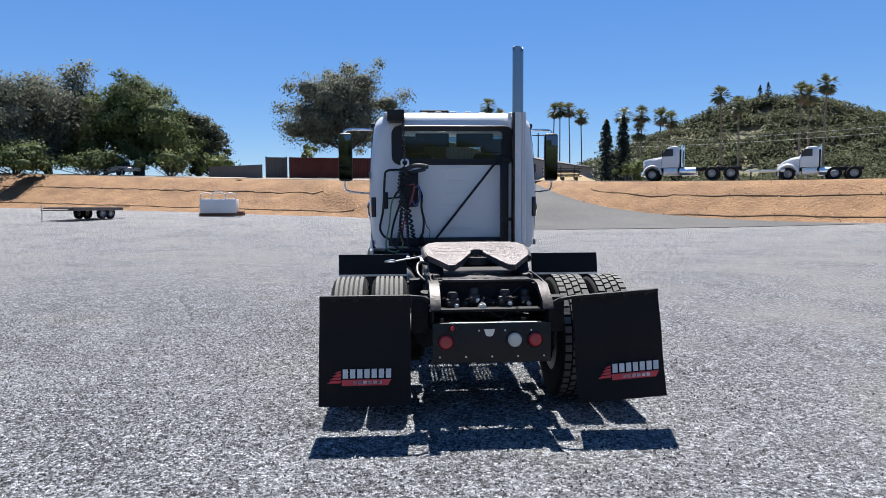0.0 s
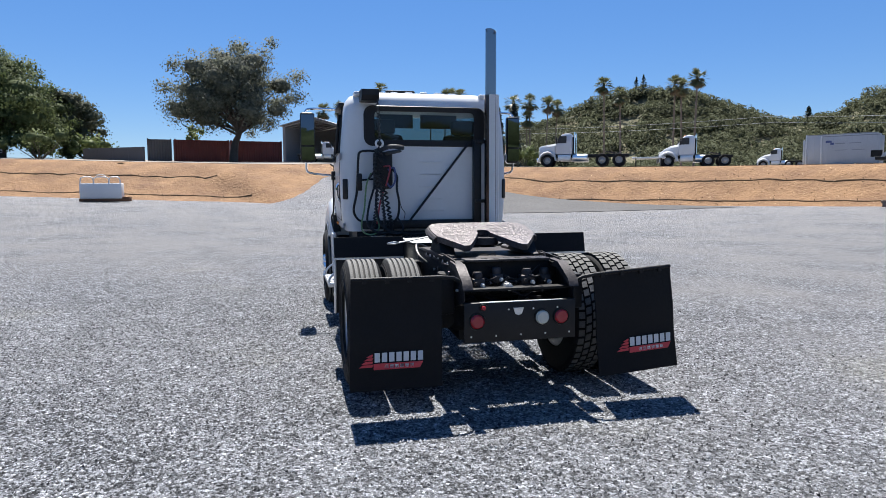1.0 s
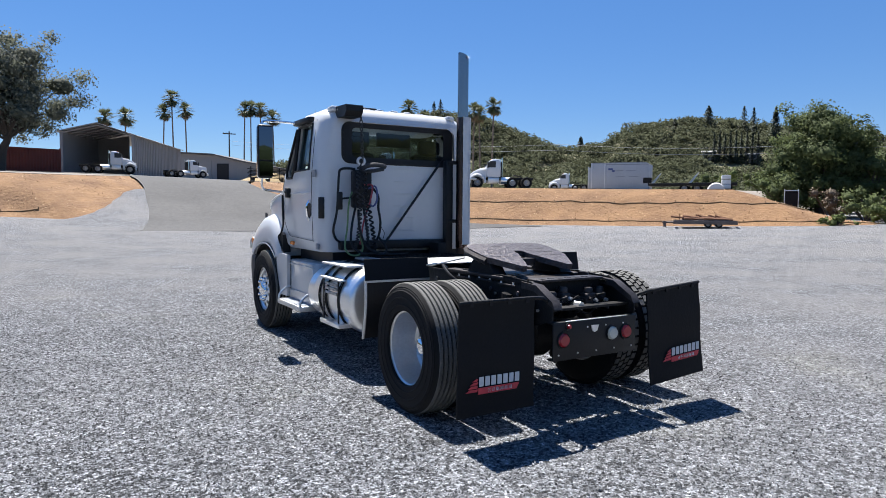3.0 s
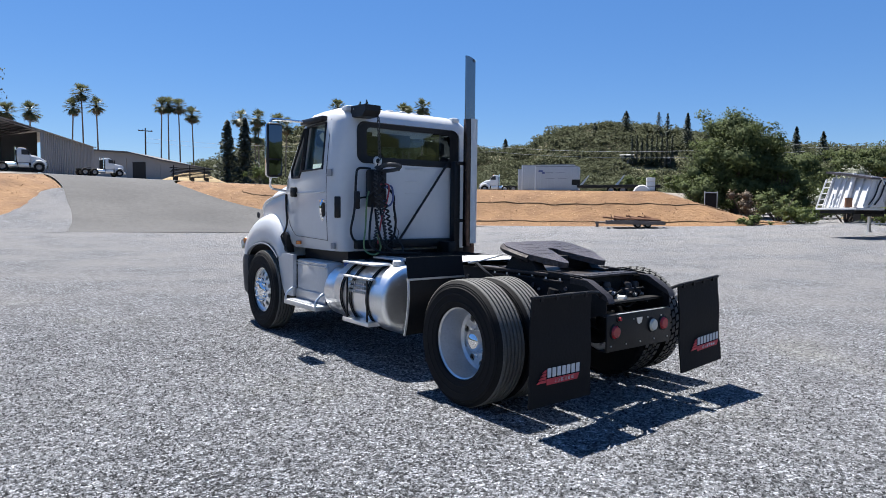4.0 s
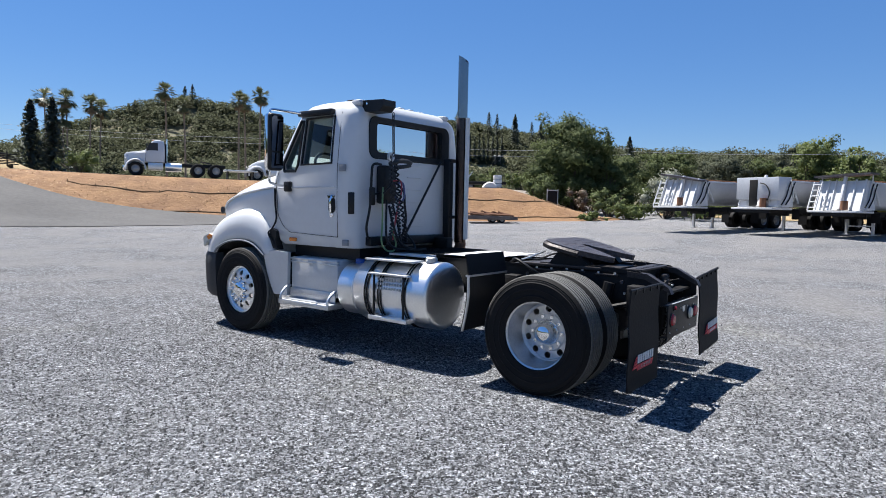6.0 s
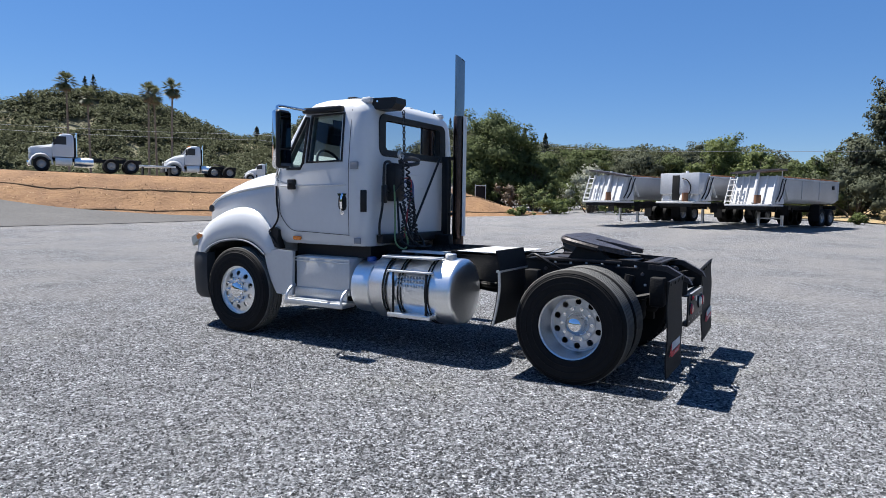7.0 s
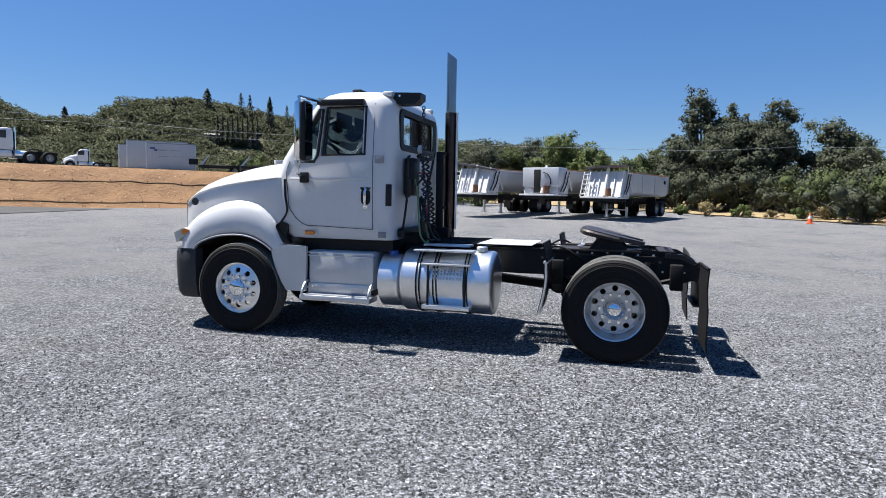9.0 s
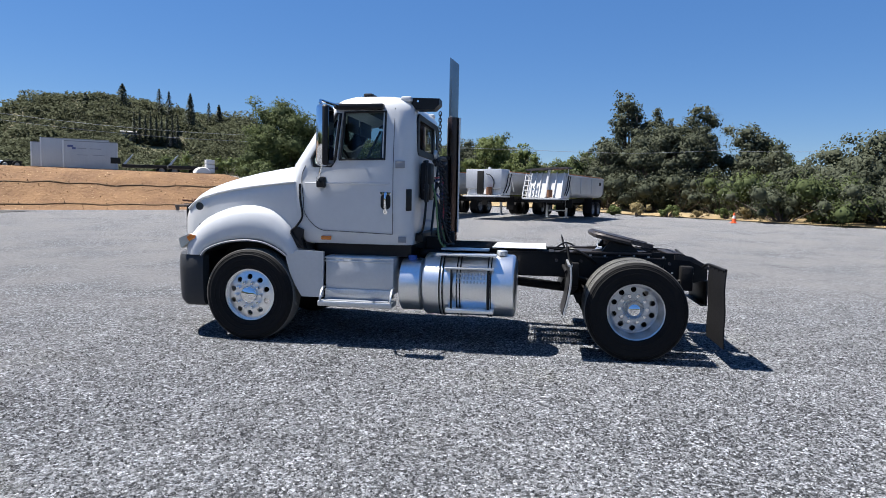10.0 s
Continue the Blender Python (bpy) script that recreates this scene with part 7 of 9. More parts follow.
    for pts, m, lab, r in (([(-0.70, 2.22, 1.80), (-0.76, 2.17, 1.66), (-0.79, 2.14, 1.40), (-0.83, 2.11, 1.20), (-0.79, 2.07, 1.115), (-0.69, 2.06, 1.11), (-0.63, 2.08, 1.19), (-0.66, 2.12, 1.33)], GREENHOSE, "green looping air hose", 0.010),
                           ([(-0.50, 2.22, 1.84), (-0.44, 2.16, 1.86), (-0.43, 2.14, 1.72), (-0.48, 2.15, 1.64), (-0.52, 2.2, 1.70)], BLUEHOSE, "blue air hose", 0.011),
                           ([(-0.55, 2.22, 1.88), (-0.49, 2.14, 1.87), (-0.53, 2.11, 1.70), (-0.61, 2.10, 1.48), (-0.65, 2.11, 1.22)], REDHOSE, "red air hose", 0.010),
                           ([(-0.45, 2.24, 1.86), (-0.405, 2.17, 1.76), (-0.41, 2.15, 1.62), (-0.385, 2.15, 1.46), (-0.40, 2.17, 1.30), (-0.46, 2.2, 1.22)], BLACK, "black air hose", 0.014),
                           ([(-0.66, 2.2, 1.66), (-0.74, 2.13, 1.42), (-0.76, 2.09, 1.22), (-0.66, 2.05, 1.13), (-0.50, 2.04, 1.12), (-0.30, 2.10, 1.11)], BLACK, "black air hose", 0.013),
                           ([(-0.64, 2.18, 1.60), (-0.66, 2.10, 1.40), (-0.60, 2.05, 1.20), (-0.44, 2.02, 1.12), (-0.24, 2.05, 1.10), (-0.05, 2.12, 1.10)], BLACK, "black drooping air hose", 0.014),
                           ([(-0.58, 2.18, 1.62), (-0.57, 2.10, 1.36), (-0.55, 2.05, 1.15), (-0.42, 2.0, 1.11), (-0.36, 2.05, 1.18), (-0.42, 2.12, 1.30)], BLACK, "black drooping air hose", 0.012),
                           ([(-0.38, 2.2, 1.52), (-0.35, 2.19, 1.40), (-0.31, 2.2, 1.34), (-0.32, 2.22, 1.26)], BLACK, "thin black wire", 0.004),
                           ([(-0.60, 2.2, 2.12), (-0.64, 2.15, 2.00), (-0.66, 2.13, 1.85), (-0.70, 2.16, 1.78), (-0.74, 2.2, 1.72)], BLACK, "black air hose", 0.011)):
        bm = BM()
        sweep(bm, bend(pts, 6), r, 7)
        part("air_hose", bm, m, truck, lab)


exhaust_and_hoses()


# ---- vehicles, buildings and clutter round the yard ----
FW = {}
FW["tyre"] = mesh_of(lathe(BM(), [(0.29, 0.12), (0.34, 0.14), (0.47, 0.14), (0.51, 0.11), (0.52, 0.0), (0.51, -0.11), (0.47, -0.14), (0.34, -0.14), (0.29, -0.12)], 28, "x"), "tyre", 30)
FW["rim"] = mesh_of(lathe(BM(), [(0.30, -0.13), (0.27, -0.09), (0.25, 0.0), (0.16, -0.02), (0.11, -0.05), (0.10, -0.11), (0, -0.12)], 24, "x"), "rim", 35)
FW["tyre"].materials.append(RUBBER)
FW["rim"].materials.append(FARRIM)


def far_wheel(root, x, y, side, r=0.52, dual=False):
    flip = 0 if side < 0 else 180
    k = r / 0.52
    w = part("wheel", FW["rim"], FARRIM, root, "dull metal wheel", pose(x, y, r, 0, 0, flip) @ Matrix.Diagonal((k, k, k, 1)))
    part("tyre", FW["tyre"], RUBBER, w, "black tyre")
    if dual:
        part("tyre", FW["tyre"], RUBBER, w, "black inner tyre", pose(0.32, 0, 0))


def parked_tractor(m, label, nose=2.3, wb=5.0, slope=False, tandem=True, body=WHITE, group="parked tractors"):
    """A white day-cab tractor; its front axle at y = wb, rear axles round y = 0."""
    root = thing("parked_tractor", label, "truck", m, group)
    c0 = wb - 0.75 if not slope else wb - 0.9
    bm = BM()
    rings = []
    for z, w, yb, yf in ((1.05, 0.98, c0 - 1.25, c0 + 0.1), (1.4, 1.02, c0 - 1.27, c0 + 0.12), (1.95, 1.02, c0 - 1.27, c0 + 0.1), (2.5, 0.97, c0 - 1.25, c0 - 0.28), (2.66, 0.9, c0 - 1.18, c0 - 0.42), (2.72, 0.7, c0 - 1.0, c0 - 0.6)):
        rings.append(ring_cab(z, w, yb, yf - 0.1, yf, 0.12, 0.3))
    loft(bm, rings)
    cab = part("cab", bm, body, root, "white cab")
    for s in (-1, 1):
        bm = BM()
        prism(bm, [(c0 - 0.80, 1.92), (c0 + 0.02, 1.92), (c0 - 0.25, 2.50), (c0 - 0.80, 2.50)], "x", *sorted((s * 0.95, s * 1.023)))
        part("side_window", bm, DARKGREY, cab, "dark side window")
    bm = BM()
    loft(bm, [[(-0.85, c0 + 0.07, 2.02), (0.85, c0 + 0.07, 2.02), (0.85, c0 + 0.11, 2.0), (-0.85, c0 + 0.11, 2.0)], [(-0.8, c0 - 0.30, 2.47), (0.8, c0 - 0.30, 2.47), (0.8, c0 - 0.25, 2.47), (-0.8, c0 - 0.25, 2.47)]])
    part("windscreen", bm, DARKGREY, cab, "dark windscreen")
    bm = BM()
    box(bm, -0.75, 0.75, c0 - 1.275, c0 - 1.262, 2.02, 2.42, 0.01)
    part("rear_window", bm, DARKGREY, cab, "dark rear window")
    bm = BM()
    box(bm, -0.85, 0.85, c0 - 1.40, c0 - 1.29, 1.05, 2.45, 0.03)
    part("cab_guard", bm, FRAMEBLK, root, "black panel behind the cab")
    n = wb + 0.75
    bm = BM()
    rings = []
    for f in (0, 0.35, 0.7, 0.92, 1.0):
        y = c0 + 0.1 + (n - c0 - 0.1) * f
        zt = 1.95 - (0.75 * f * f if slope else 0.22 * f) - (0.1 if f == 1 else 0)
        w = 0.95 - (0.35 if slope else 0.32) * f
        rings.append([(w, y, 0.85), (w, y, zt - 0.2), (w * 0.85, y, zt - 0.04), (w * 0.4, y, zt), (-w * 0.4, y, zt), (-w * 0.85, y, zt - 0.04), (-w, y, zt - 0.2), (-w, y, 0.85)])
    loft(bm, rings)
    part("hood", bm, body, root, "white hood")
    for s in (-1, 1):
        bm = BM()
        rings = []
        for k in range(9):
            a = radians(-8 + 190 * k / 8)
            ro, ri = (0.85 if slope else 0.74), 0.62
            cy, cz = math.cos(a), math.sin(a)
            rings.append([(s * 0.62, wb + ri * cy, 0.55 + ri * cz), (s * 1.08, wb + ri * cy, 0.55 + ri * cz), (s * 1.10, wb + (ri + ro) / 2 * cy, 0.55 + (ri + ro) / 2 * cz), (s * 0.98, wb + ro * cy, 0.55 + ro * cz), (s * 0.62, wb + ro * cy, 0.55 + ro * cz)])
        loft(bm, rings)
        part("fender", bm, body, root, "white front fender")
        far_wheel(root, s * 1.0, wb, s)
        for y in ((-0.66, 0.66) if tandem else (0,)):
            far_wheel(root, s * 1.08, y, s, dual=True)
        bm = BM()
        box(bm, *sorted((s * 0.34, s * 0.44)), -1.4, wb + 0.6, 0.78, 1.02, 0.01)
        part("frame_rail", bm, FRAMEBLK, root)
        bm = BM()
        lathe(bm, [(0, c0 - 2.5), (0.28, c0 - 2.48), (0.3, c0 - 2.4), (0.3, c0 - 1.35), (0.28, c0 - 1.3), (0, c0 - 1.28)], 20, "y", (s * 0.8, 0, 0.72))
        part("fuel_tank", bm, ALU, root, "aluminium fuel tank")
        bm = BM()
        box(bm, *sorted((s * 0.55, s * 1.02)), c0 - 1.15, c0 - 0.1, 0.5, 1.0, 0.03)
        part("side_box", bm, DULLALU, root, "aluminium tool box with a step")
        bm = BM()
        sweep(bm, [(s * 0.75, c0 - 1.42, 1.1), (s * 0.75, c0 - 1.42, 2.82)], 0.065, 10)
        part("exhaust_pipe", bm, CHROME, root, "chrome exhaust stack")
        bm = BM()
        box(bm, *sorted((s * 1.22, s * 1.4)), c0 - 0.1, c0, 1.85, 2.4, 0.03)
        sweep(bm, [(s * 1.0, c0 - 0.1, 2.3), (s * 1.3, c0 - 0.05, 2.35)], 0.015, 6)
        part("door_mirror", bm, BLACK, root, "black door mirror")
        bm = BM()
        lathe(bm, [(0, 0.02), (0.09, 0.02), (0.1, 0), (0.1, -0.08), (0, -0.08)], 14, "y", (s * 0.72, n - 0.02, 1.25))
        part("headlamp", bm, CLEARLENS, root)
    bm = BM()
    box(bm, -1.1, 1.1, n + 0.0, n + 0.12, 0.4, 0.75, 0.04)
    part("bumper", bm, CHROME if not slope else DARKGREY, root, "front bumper")
    bm = BM()
    box(bm, -0.45, 0.45, n - 0.03, n + 0.03, 0.85, 1.6 if not slope else 1.2, 0.03)
    part("grille", bm, DULLALU if not slope else DARKGREY, root, "front grille")
    bm = BM()
    prism(bm, [(-0.4, 1.12), (-0.35, 1.06), (0.35, 1.2), (0.45, 1.24), (0.4, 1.28), (0.3, 1.26)], "x", -0.45, 0.45)
    part("fifth_wheel", bm, GREASE, root, "dark fifth-wheel plate")
    bm = BM()
    box(bm, -0.5, 0.5, c0 - 2.0, c0 - 1.35, 1.03, 1.06)
    part("deck_plate", bm, DULLALU, root)
    for x in (-0.5, -0.25, 0, 0.25, 0.5):
        bm = BM()
        box(bm, x - 0.05, x + 0.05, c0 - 0.52, c0 - 0.42, 2.69, 2.74, 0.02)
        part("roof_lamp", bm, AMBER, cab, "amber roof lamp")
    return root


def up(x, y):
    return upper(x, y) + 0.02


def sized(m, k):
    return m @ Matrix.Diagonal((k, k, k, 1))


def tractors():
    parked_tractor(sized(pose(17.7, 34.6, up(17.7, 34.6), 0, 0, 62), 0.80), "white long-nose tractor parked on the upper yard", wb=5.06)
    parked_tractor(sized(pose(26.3, 36.5, up(26.3, 36.5) - 0.05, 0, 0, 62), 0.82), "white sloped-nose tractor parked on the upper yard", wb=3.9, slope=True)
    parked_tractor(sized(pose(35.6, 40.4, up(36, 40) - 0.1, 0, 0, 53), 0.58), "white tractor parked beside the box trailers", wb=3.8, slope=True)
    parked_tractor(sized(pose(-0.9, 62.8, up(-1, 63), 0, 0, 264), 0.74), "white tractor under the open shed", wb=4.2, slope=True)
    parked_tractor(sized(pose(6.2, 65.0, up(6, 65), 0, 0, 282), 0.64), "white day-cab tractor in front of the workshop", wb=4.2, tandem=True)
    # low frame and lowbed between the tractors
    root = thing("flatbed_frame", "low grey flatbed frame between parked trucks", "trailer", sized(pose(21.4, 36.6, up(21, 36), 0, 0, 62), 0.7))
    bm = BM()
    box(bm, -1.1, 1.1, -1.6, 1.6, 0.78, 0.92, 0.02)
    part("deck", bm, DULLALU, root)
    for y in (-1.2, 1.2):
        bm = BM()
        box(bm, -0.8, 0.8, y - 0.05, y + 0.05, 0, 0.8)
        part("leg", bm, FRAMEBLK, root)


tractors()


def box_trailers():
    """Box trailers standing on the upper yard."""
    for i, (x, y, L, W, H, lab) in enumerate(((33.3, 32.2, 4.7, 2.5, 2.8, "white box trailer with a dark emblem on its side"), (34.2, 34.0, 6.0, 2.5, 3.1, "white box trailer with ribbed end doors"), (35.3, 36.0, 5.2, 2.5, 2.75, "white weathered box trailer"))):
        root = thing("box_trailer", lab, "trailer", sized(pose(x, y, up(x, y) - 0.45, 0, 0, 36), 0.70), "box trailers")
        bm = BM()
        box(bm, -W / 2, W / 2, -L / 2, L / 2, 0.55, 0.55 + H, 0.04)
        body = part("body", bm, VANWHITE, root, "white box body")
        for s in (-1, 1):
            for k in range(12):
                bm = BM()
                yy = -L / 2 + L * (k + 0.5) / 12
                box(bm, *sorted((s * (W / 2), s * (W / 2 + 0.012))), yy - 0.02, yy + 0.02, 0.6, 0.5 + H)
                part("rib", bm, VANWHITE, body)
        for s in (-1, 1):
            bm = BM()
            box(bm, *sorted((s * W / 2 - s * 0.01, s * W / 2 + s * 0.02)), -L / 2, L / 2, 0.5 + H, 0.58 + H)
            part("top_rail", bm, GREYSTICKER, body)
        bm = BM()
        box(bm, -W / 2 + 0.05, -0.02, L / 2, L / 2 + 0.03, 0.6, 0.45 + H)
        part("end_door", bm, VANWHITE, body)
        bm = BM()
        box(bm, 0.02, W / 2 - 0.05, L / 2, L / 2 + 0.03, 0.6, 0.45 + H)
        part("end_door", bm, VANWHITE, body)
        for xx in (-0.8, -0.3, 0.3, 0.8):
            bm = BM()
            sweep(bm, [(xx, L / 2 + 0.05, 0.6), (xx, L / 2 + 0.05, 0.45 + H)], 0.03, 6)
            part("lock_rod", bm, DULLALU, body)
        if i == 0:
            for k, (a, b, c, d) in enumerate(((1.5, 2.0, 2.75, 2.95), (1.3, 1.6, 2.55, 2.75), (0.4, 1.2, 2.62, 2.70), (-0.9, 0.1, 2.62, 2.68), (0.2, 1.2, 2.0, 2.05), (-1.2, -0.2, 2.0, 2.05))):
                bm = BM()
                box(bm, -W / 2 - 0.02, -W / 2 + 0.01, a, b, c, d)
                part("emblem_bar", bm, BLUEHOSE if k < 2 else GREYSTICKER, body)
            bm = BM()
            box(bm, -W / 2 - 0.03, -W / 2 - 0.005, -2.6, -1.7, 1.3, 1.9)
            part("side_rack", bm, FRAMEBLK, body)
        for y in (-L / 2 + 1.0, -L / 2 + 2.1):
            for s in (-1, 1):
                far_wheel(root, s * 1.05, y, s, 0.5, True)
        for xx in (-W / 2, W / 2):
            bm = BM()
            box(bm, xx - 0.07, xx + 0.07, L / 2 - 0.06, L / 2 + 0.06, 0.5, 0.58 + H, 0.015)
            part("corner_post", bm, OFFWHITE, body, "bright corner post")
        for zz in (0.95, 1.7, 2.4):
            for xx in (-0.95, 0.95):
                bm = BM()
                box(bm, xx - 0.12, xx + 0.12, L / 2 + 0.03, L / 2 + 0.06, zz, zz + 0.06)
                part("hinge", bm, DULLALU, body)
        bm = BM()
        box(bm, -W / 2 - 0.02, W / 2 + 0.02, -L / 2, L / 2, 0.50, 0.62)
        part("bottom_rail", bm, GREYSTICKER, body)
        bm = BM()
        box(bm, -0.5, 0.5, -L / 2 + 0.3, L / 2 - 0.5, 0.38, 0.55)
        part("chassis", bm, FRAMEBLK, root)


box_trailers()


def dump_trailer(x, y, rz, label, round_tub=True, cover=None, ladder=True, cabinet=False, legs=(-0.62, 0.62)):
    """Aluminium transfer dump trailer: a tub on a tandem axle at y = 0, a ribbed sloping front with ladder and ram at y = 5, landing legs."""
    root = thing("dump_trailer", label, "trailer", sized(pose(x, y, lot(x, y), 0, 0, rz), 0.87), "dump trailers")
    top, bot = 2.58, 1.28
    half = [(1.16 * math.cos(a), top - (top - bot) * math.sin(a) ** 0.8) for a in np.linspace(0, math.pi, 19)] if round_tub else [(1.18, top), (1.18, 1.55), (1.05, 1.36), (0.8, bot), (-0.8, bot), (-1.05, 1.36), (-1.18, 1.55), (-1.18, top)]
    inner = [(px * 0.95, top if pz > top - 0.01 else pz + 0.05) for px, pz in half]
    bm = BM()
    loft(bm, [[(px, yy, pz) for px, pz in half] + [(px, yy, pz) for px, pz in reversed(inner)] for yy in (-1.4, -0.2, 1.0, 2.2, 3.4, 4.6, 5.9)])
    bucket = part("bucket", bm, PALEALU, root, "dented chalky aluminium dump tub", smooth=45)
    for yy, nm in ((-1.43, "tailgate"), (5.85, "front_wall")):
        bm = BM()
        prism(bm, half, "y", yy, yy + 0.06)
        part(nm, bm, PALEALU, bucket)
    bm = BM()
    box(bm, -1.0, 1.0, -1.3, 5.8, 2.02, 2.10)
    part("load_bed", bm, RUST, bucket, "rust-brown inside of the tub")
    for s in (-1, 1):
        bm = BM()
        box(bm, *sorted((s * 1.12, s * 1.23)), -1.45, 5.93, top - 0.10, top, 0.02)
        part("top_rail", bm, PALEALU, bucket)
        bm = BM()
        box(bm, *sorted((s * 1.08, s * 1.15)), -1.40, 5.85, top + 0.004, top + 0.075, 0.012)
        part("rim_board", bm, RIMBOARD, bucket, "orange-brown rim board")
        for yy in ((-1.36, 1.3, 3.6, 5.8) if not round_tub else (-1.36, 5.8)):
            bm = BM()
            box(bm, *sorted((s * 1.15, s * 1.22)), yy - 0.05, yy + 0.05, 1.5, top - 0.08, 0.01)
            part("stake", bm, PALEALU, bucket)
        bm = BM()
        box(bm, *sorted((s * 1.16, s * 1.24)), -0.75, -0.50, 2.10, 2.32, 0.02)
        part("latch", bm, FRAMEBLK, bucket, "dark side latch")
    # front: sloping white headboard on a deck
    bm = BM()
    prism(bm, [(5.93, 1.22), (6.90, 1.22), (6.85, 1.34), (6.37, 2.66), (5.93, 2.66)], "x", -1.12, 1.12)
    head = part("headboard", bm, OFFWHITE, root, "white sloping front with ribs")
    for xx in (-1.06, -0.62, 0.30, 0.62, 1.06):
        bm = BM()
        sweep(bm, [(xx, 6.89, 1.30), (xx, 6.41, 2.70)], 0.045, 6)
        part("front_rib", bm, OFFWHITE, head)
    bm = BM()
    sweep(bm, [(-0.15, 6.97, 1.25), (-0.15, 6.63, 2.2), (-0.15, 6.47, 2.86)], [0.12, 0.10, 0.085], 10)
    part("lift_ram", bm, OFFWHITE, head, "white hydraulic lift ram")
    bm = BM()
    lathe(bm, [(0, 1.24), (0.16, 1.24), (0.16, 1.68), (0, 1.68)], 14, "z", (-0.45, 7.1, 0))
    part("oil_tank", bm, RUST, head, "brown cylindrical oil tank")
    for s in (-1, 1):
        bm = BM()
        prism(bm, [(5.75, 1.24), (6.65, 1.24), (6.45, 1.44), (6.2, 2.6), (5.97, 2.6)], "x", *sorted((s * 1.13, s * 1.19)))
        part("side_plate", bm, OFFWHITE, head)
        for off in (0.0, -0.35):
            bm = BM()
            sweep(bm, bend([(s * 1.22, 6.75 + off, 1.35), (s * 1.25, 6.45 + off, 1.75), (s * 1.25, 6.25 + off, 2.25), (s * 1.23, 6.07 + off, 2.5)], 4), 0.035, 6)
            part("hydraulic_hose", bm, BLACK, head, "black looping hydraulic hose")
        bm = BM()
        sweep(bm, [(s * 1.20, 5.3, 1.45), (s * 1.22, 6.1, 2.6)], 0.05, 6)
        part("strut", bm, OFFWHITE, head)
    if cabinet:
        bm = BM()
        box(bm, -1.18, 1.18, 5.91, 6.97, 1.60, 2.74, 0.03)
        cb = part("front_box", bm, PALEALU, head, "pale box-shaped front")
        bm = BM()
        box(bm, -0.02, 0.42, 6.95, 6.985, 1.28, 2.62, 0.01)
        part("opening", bm, FRAMEBLK, cb, "dark upright slot")
        bm = BM()
        sweep(bm, bend([(-0.25, 7.01, 1.5), (-0.62, 7.03, 1.6), (-0.72, 7.03, 2.0), (-0.5, 7.02, 2.35), (-0.2, 7.01, 2.45)], 4), 0.03, 6)
        part("hydraulic_hose", bm, BLACK, cb)
    if ladder:
        bm = BM()
        for xx in (0.78, 1.16):
            sweep(bm, [(xx, 7.35, 1.20), (xx, 6.77, 2.62)], 0.035, 6)
        for k in range(5):
            f = (k + 0.5) / 5
            sweep(bm, [(0.78, 7.35 - 0.58 * f, 1.20 + 1.42 * f), (1.16, 7.35 - 0.58 * f, 1.20 + 1.42 * f)], 0.028, 6)
        part("ladder", bm, OFFWHITE, head, "white steel ladder")
    if cover:
        (xa, za), (xb, zb) = cover
        bm = BM()
        loft(bm, [[(xa, yy, za), (0.5 * (xa + xb), yy, 0.5 * (za + zb) + 0.03), (xb, yy, zb), (xb, yy, zb - 0.09), (xa, yy, za - 0.09)] for yy in (5.85, 6.25, 6.7)])
        cv = part("tarp_cover", bm, WORN, root, "grey tilted tarpaulin cover")
        for xx, zz in ((xa * 0.9, za), (xb * 0.9, zb)):
            bm = BM()
            sweep(bm, [(xx, 6.15, 2.5), (xx, 6.15, zz - 0.05)], 0.03, 6)
            part("cover_post", bm, OFFWHITE, cv)
    bm = BM()
    box(bm, -1.15, 1.15, 5.7, 7.4, 1.10, 1.20, 0.02)
    part("front_deck", bm, OFFWHITE, root, "white front deck")
    bm = BM()
    for s in (-1, 1):
        box(bm, *sorted((s * 0.34, s * 0.46)), -1.3, 7.3, 0.92, 1.18, 0.01)
    box(bm, -0.95, 0.95, 7.2, 7.32, 0.94, 1.08)
    for yy in (-0.6, 0.6, 3.0, 5.0):
        box(bm, -0.5, 0.5, yy - 0.06, yy + 0.06, 0.80, 1.05)
    part("chassis", bm, FRAMEBLK, root, "black trailer chassis")
    for xx in legs:
        bm = BM()
        box(bm, xx - 0.06, xx + 0.06, 4.49, 4.61, 0.05, 1.1)
        box(bm, xx - 0.13, xx + 0.13, 4.43, 4.67, 0.0, 0.05)
        part("landing_leg", bm, DULLALU, root, "steel landing leg")
    if len(legs) > 1:
        bm = BM()
        box(bm, legs[0], legs[-1], 4.53, 4.57, 0.42, 0.48)
        part("leg_brace", bm, DULLALU, root)
    for s in (-1, 1):
        bm = BM()
        box(bm, *sorted((s * 0.72, s * 1.12)), 5.0, 5.03, 0.62, 1.12)
        part("mud_flap", bm, FLAP, root, "black mud flap")
        bm = BM()
        box(bm, *sorted((s * 0.72, s * 1.22)), 1.20, 1.24, 0.30, 1.25)
        part("mud_flap", bm, FLAP, root, "black mud flap")
        for y2 in (-0.62, 0.62):
            far_wheel(root, s * 1.02, y2, s, 0.50, True)
    bm = BM()
    box(bm, -1.1, 1.1, -1.45, -1.38, 0.95, 1.18, 0.01)
    part("rear_beam", bm, FRAMEBLK, root)
    return root


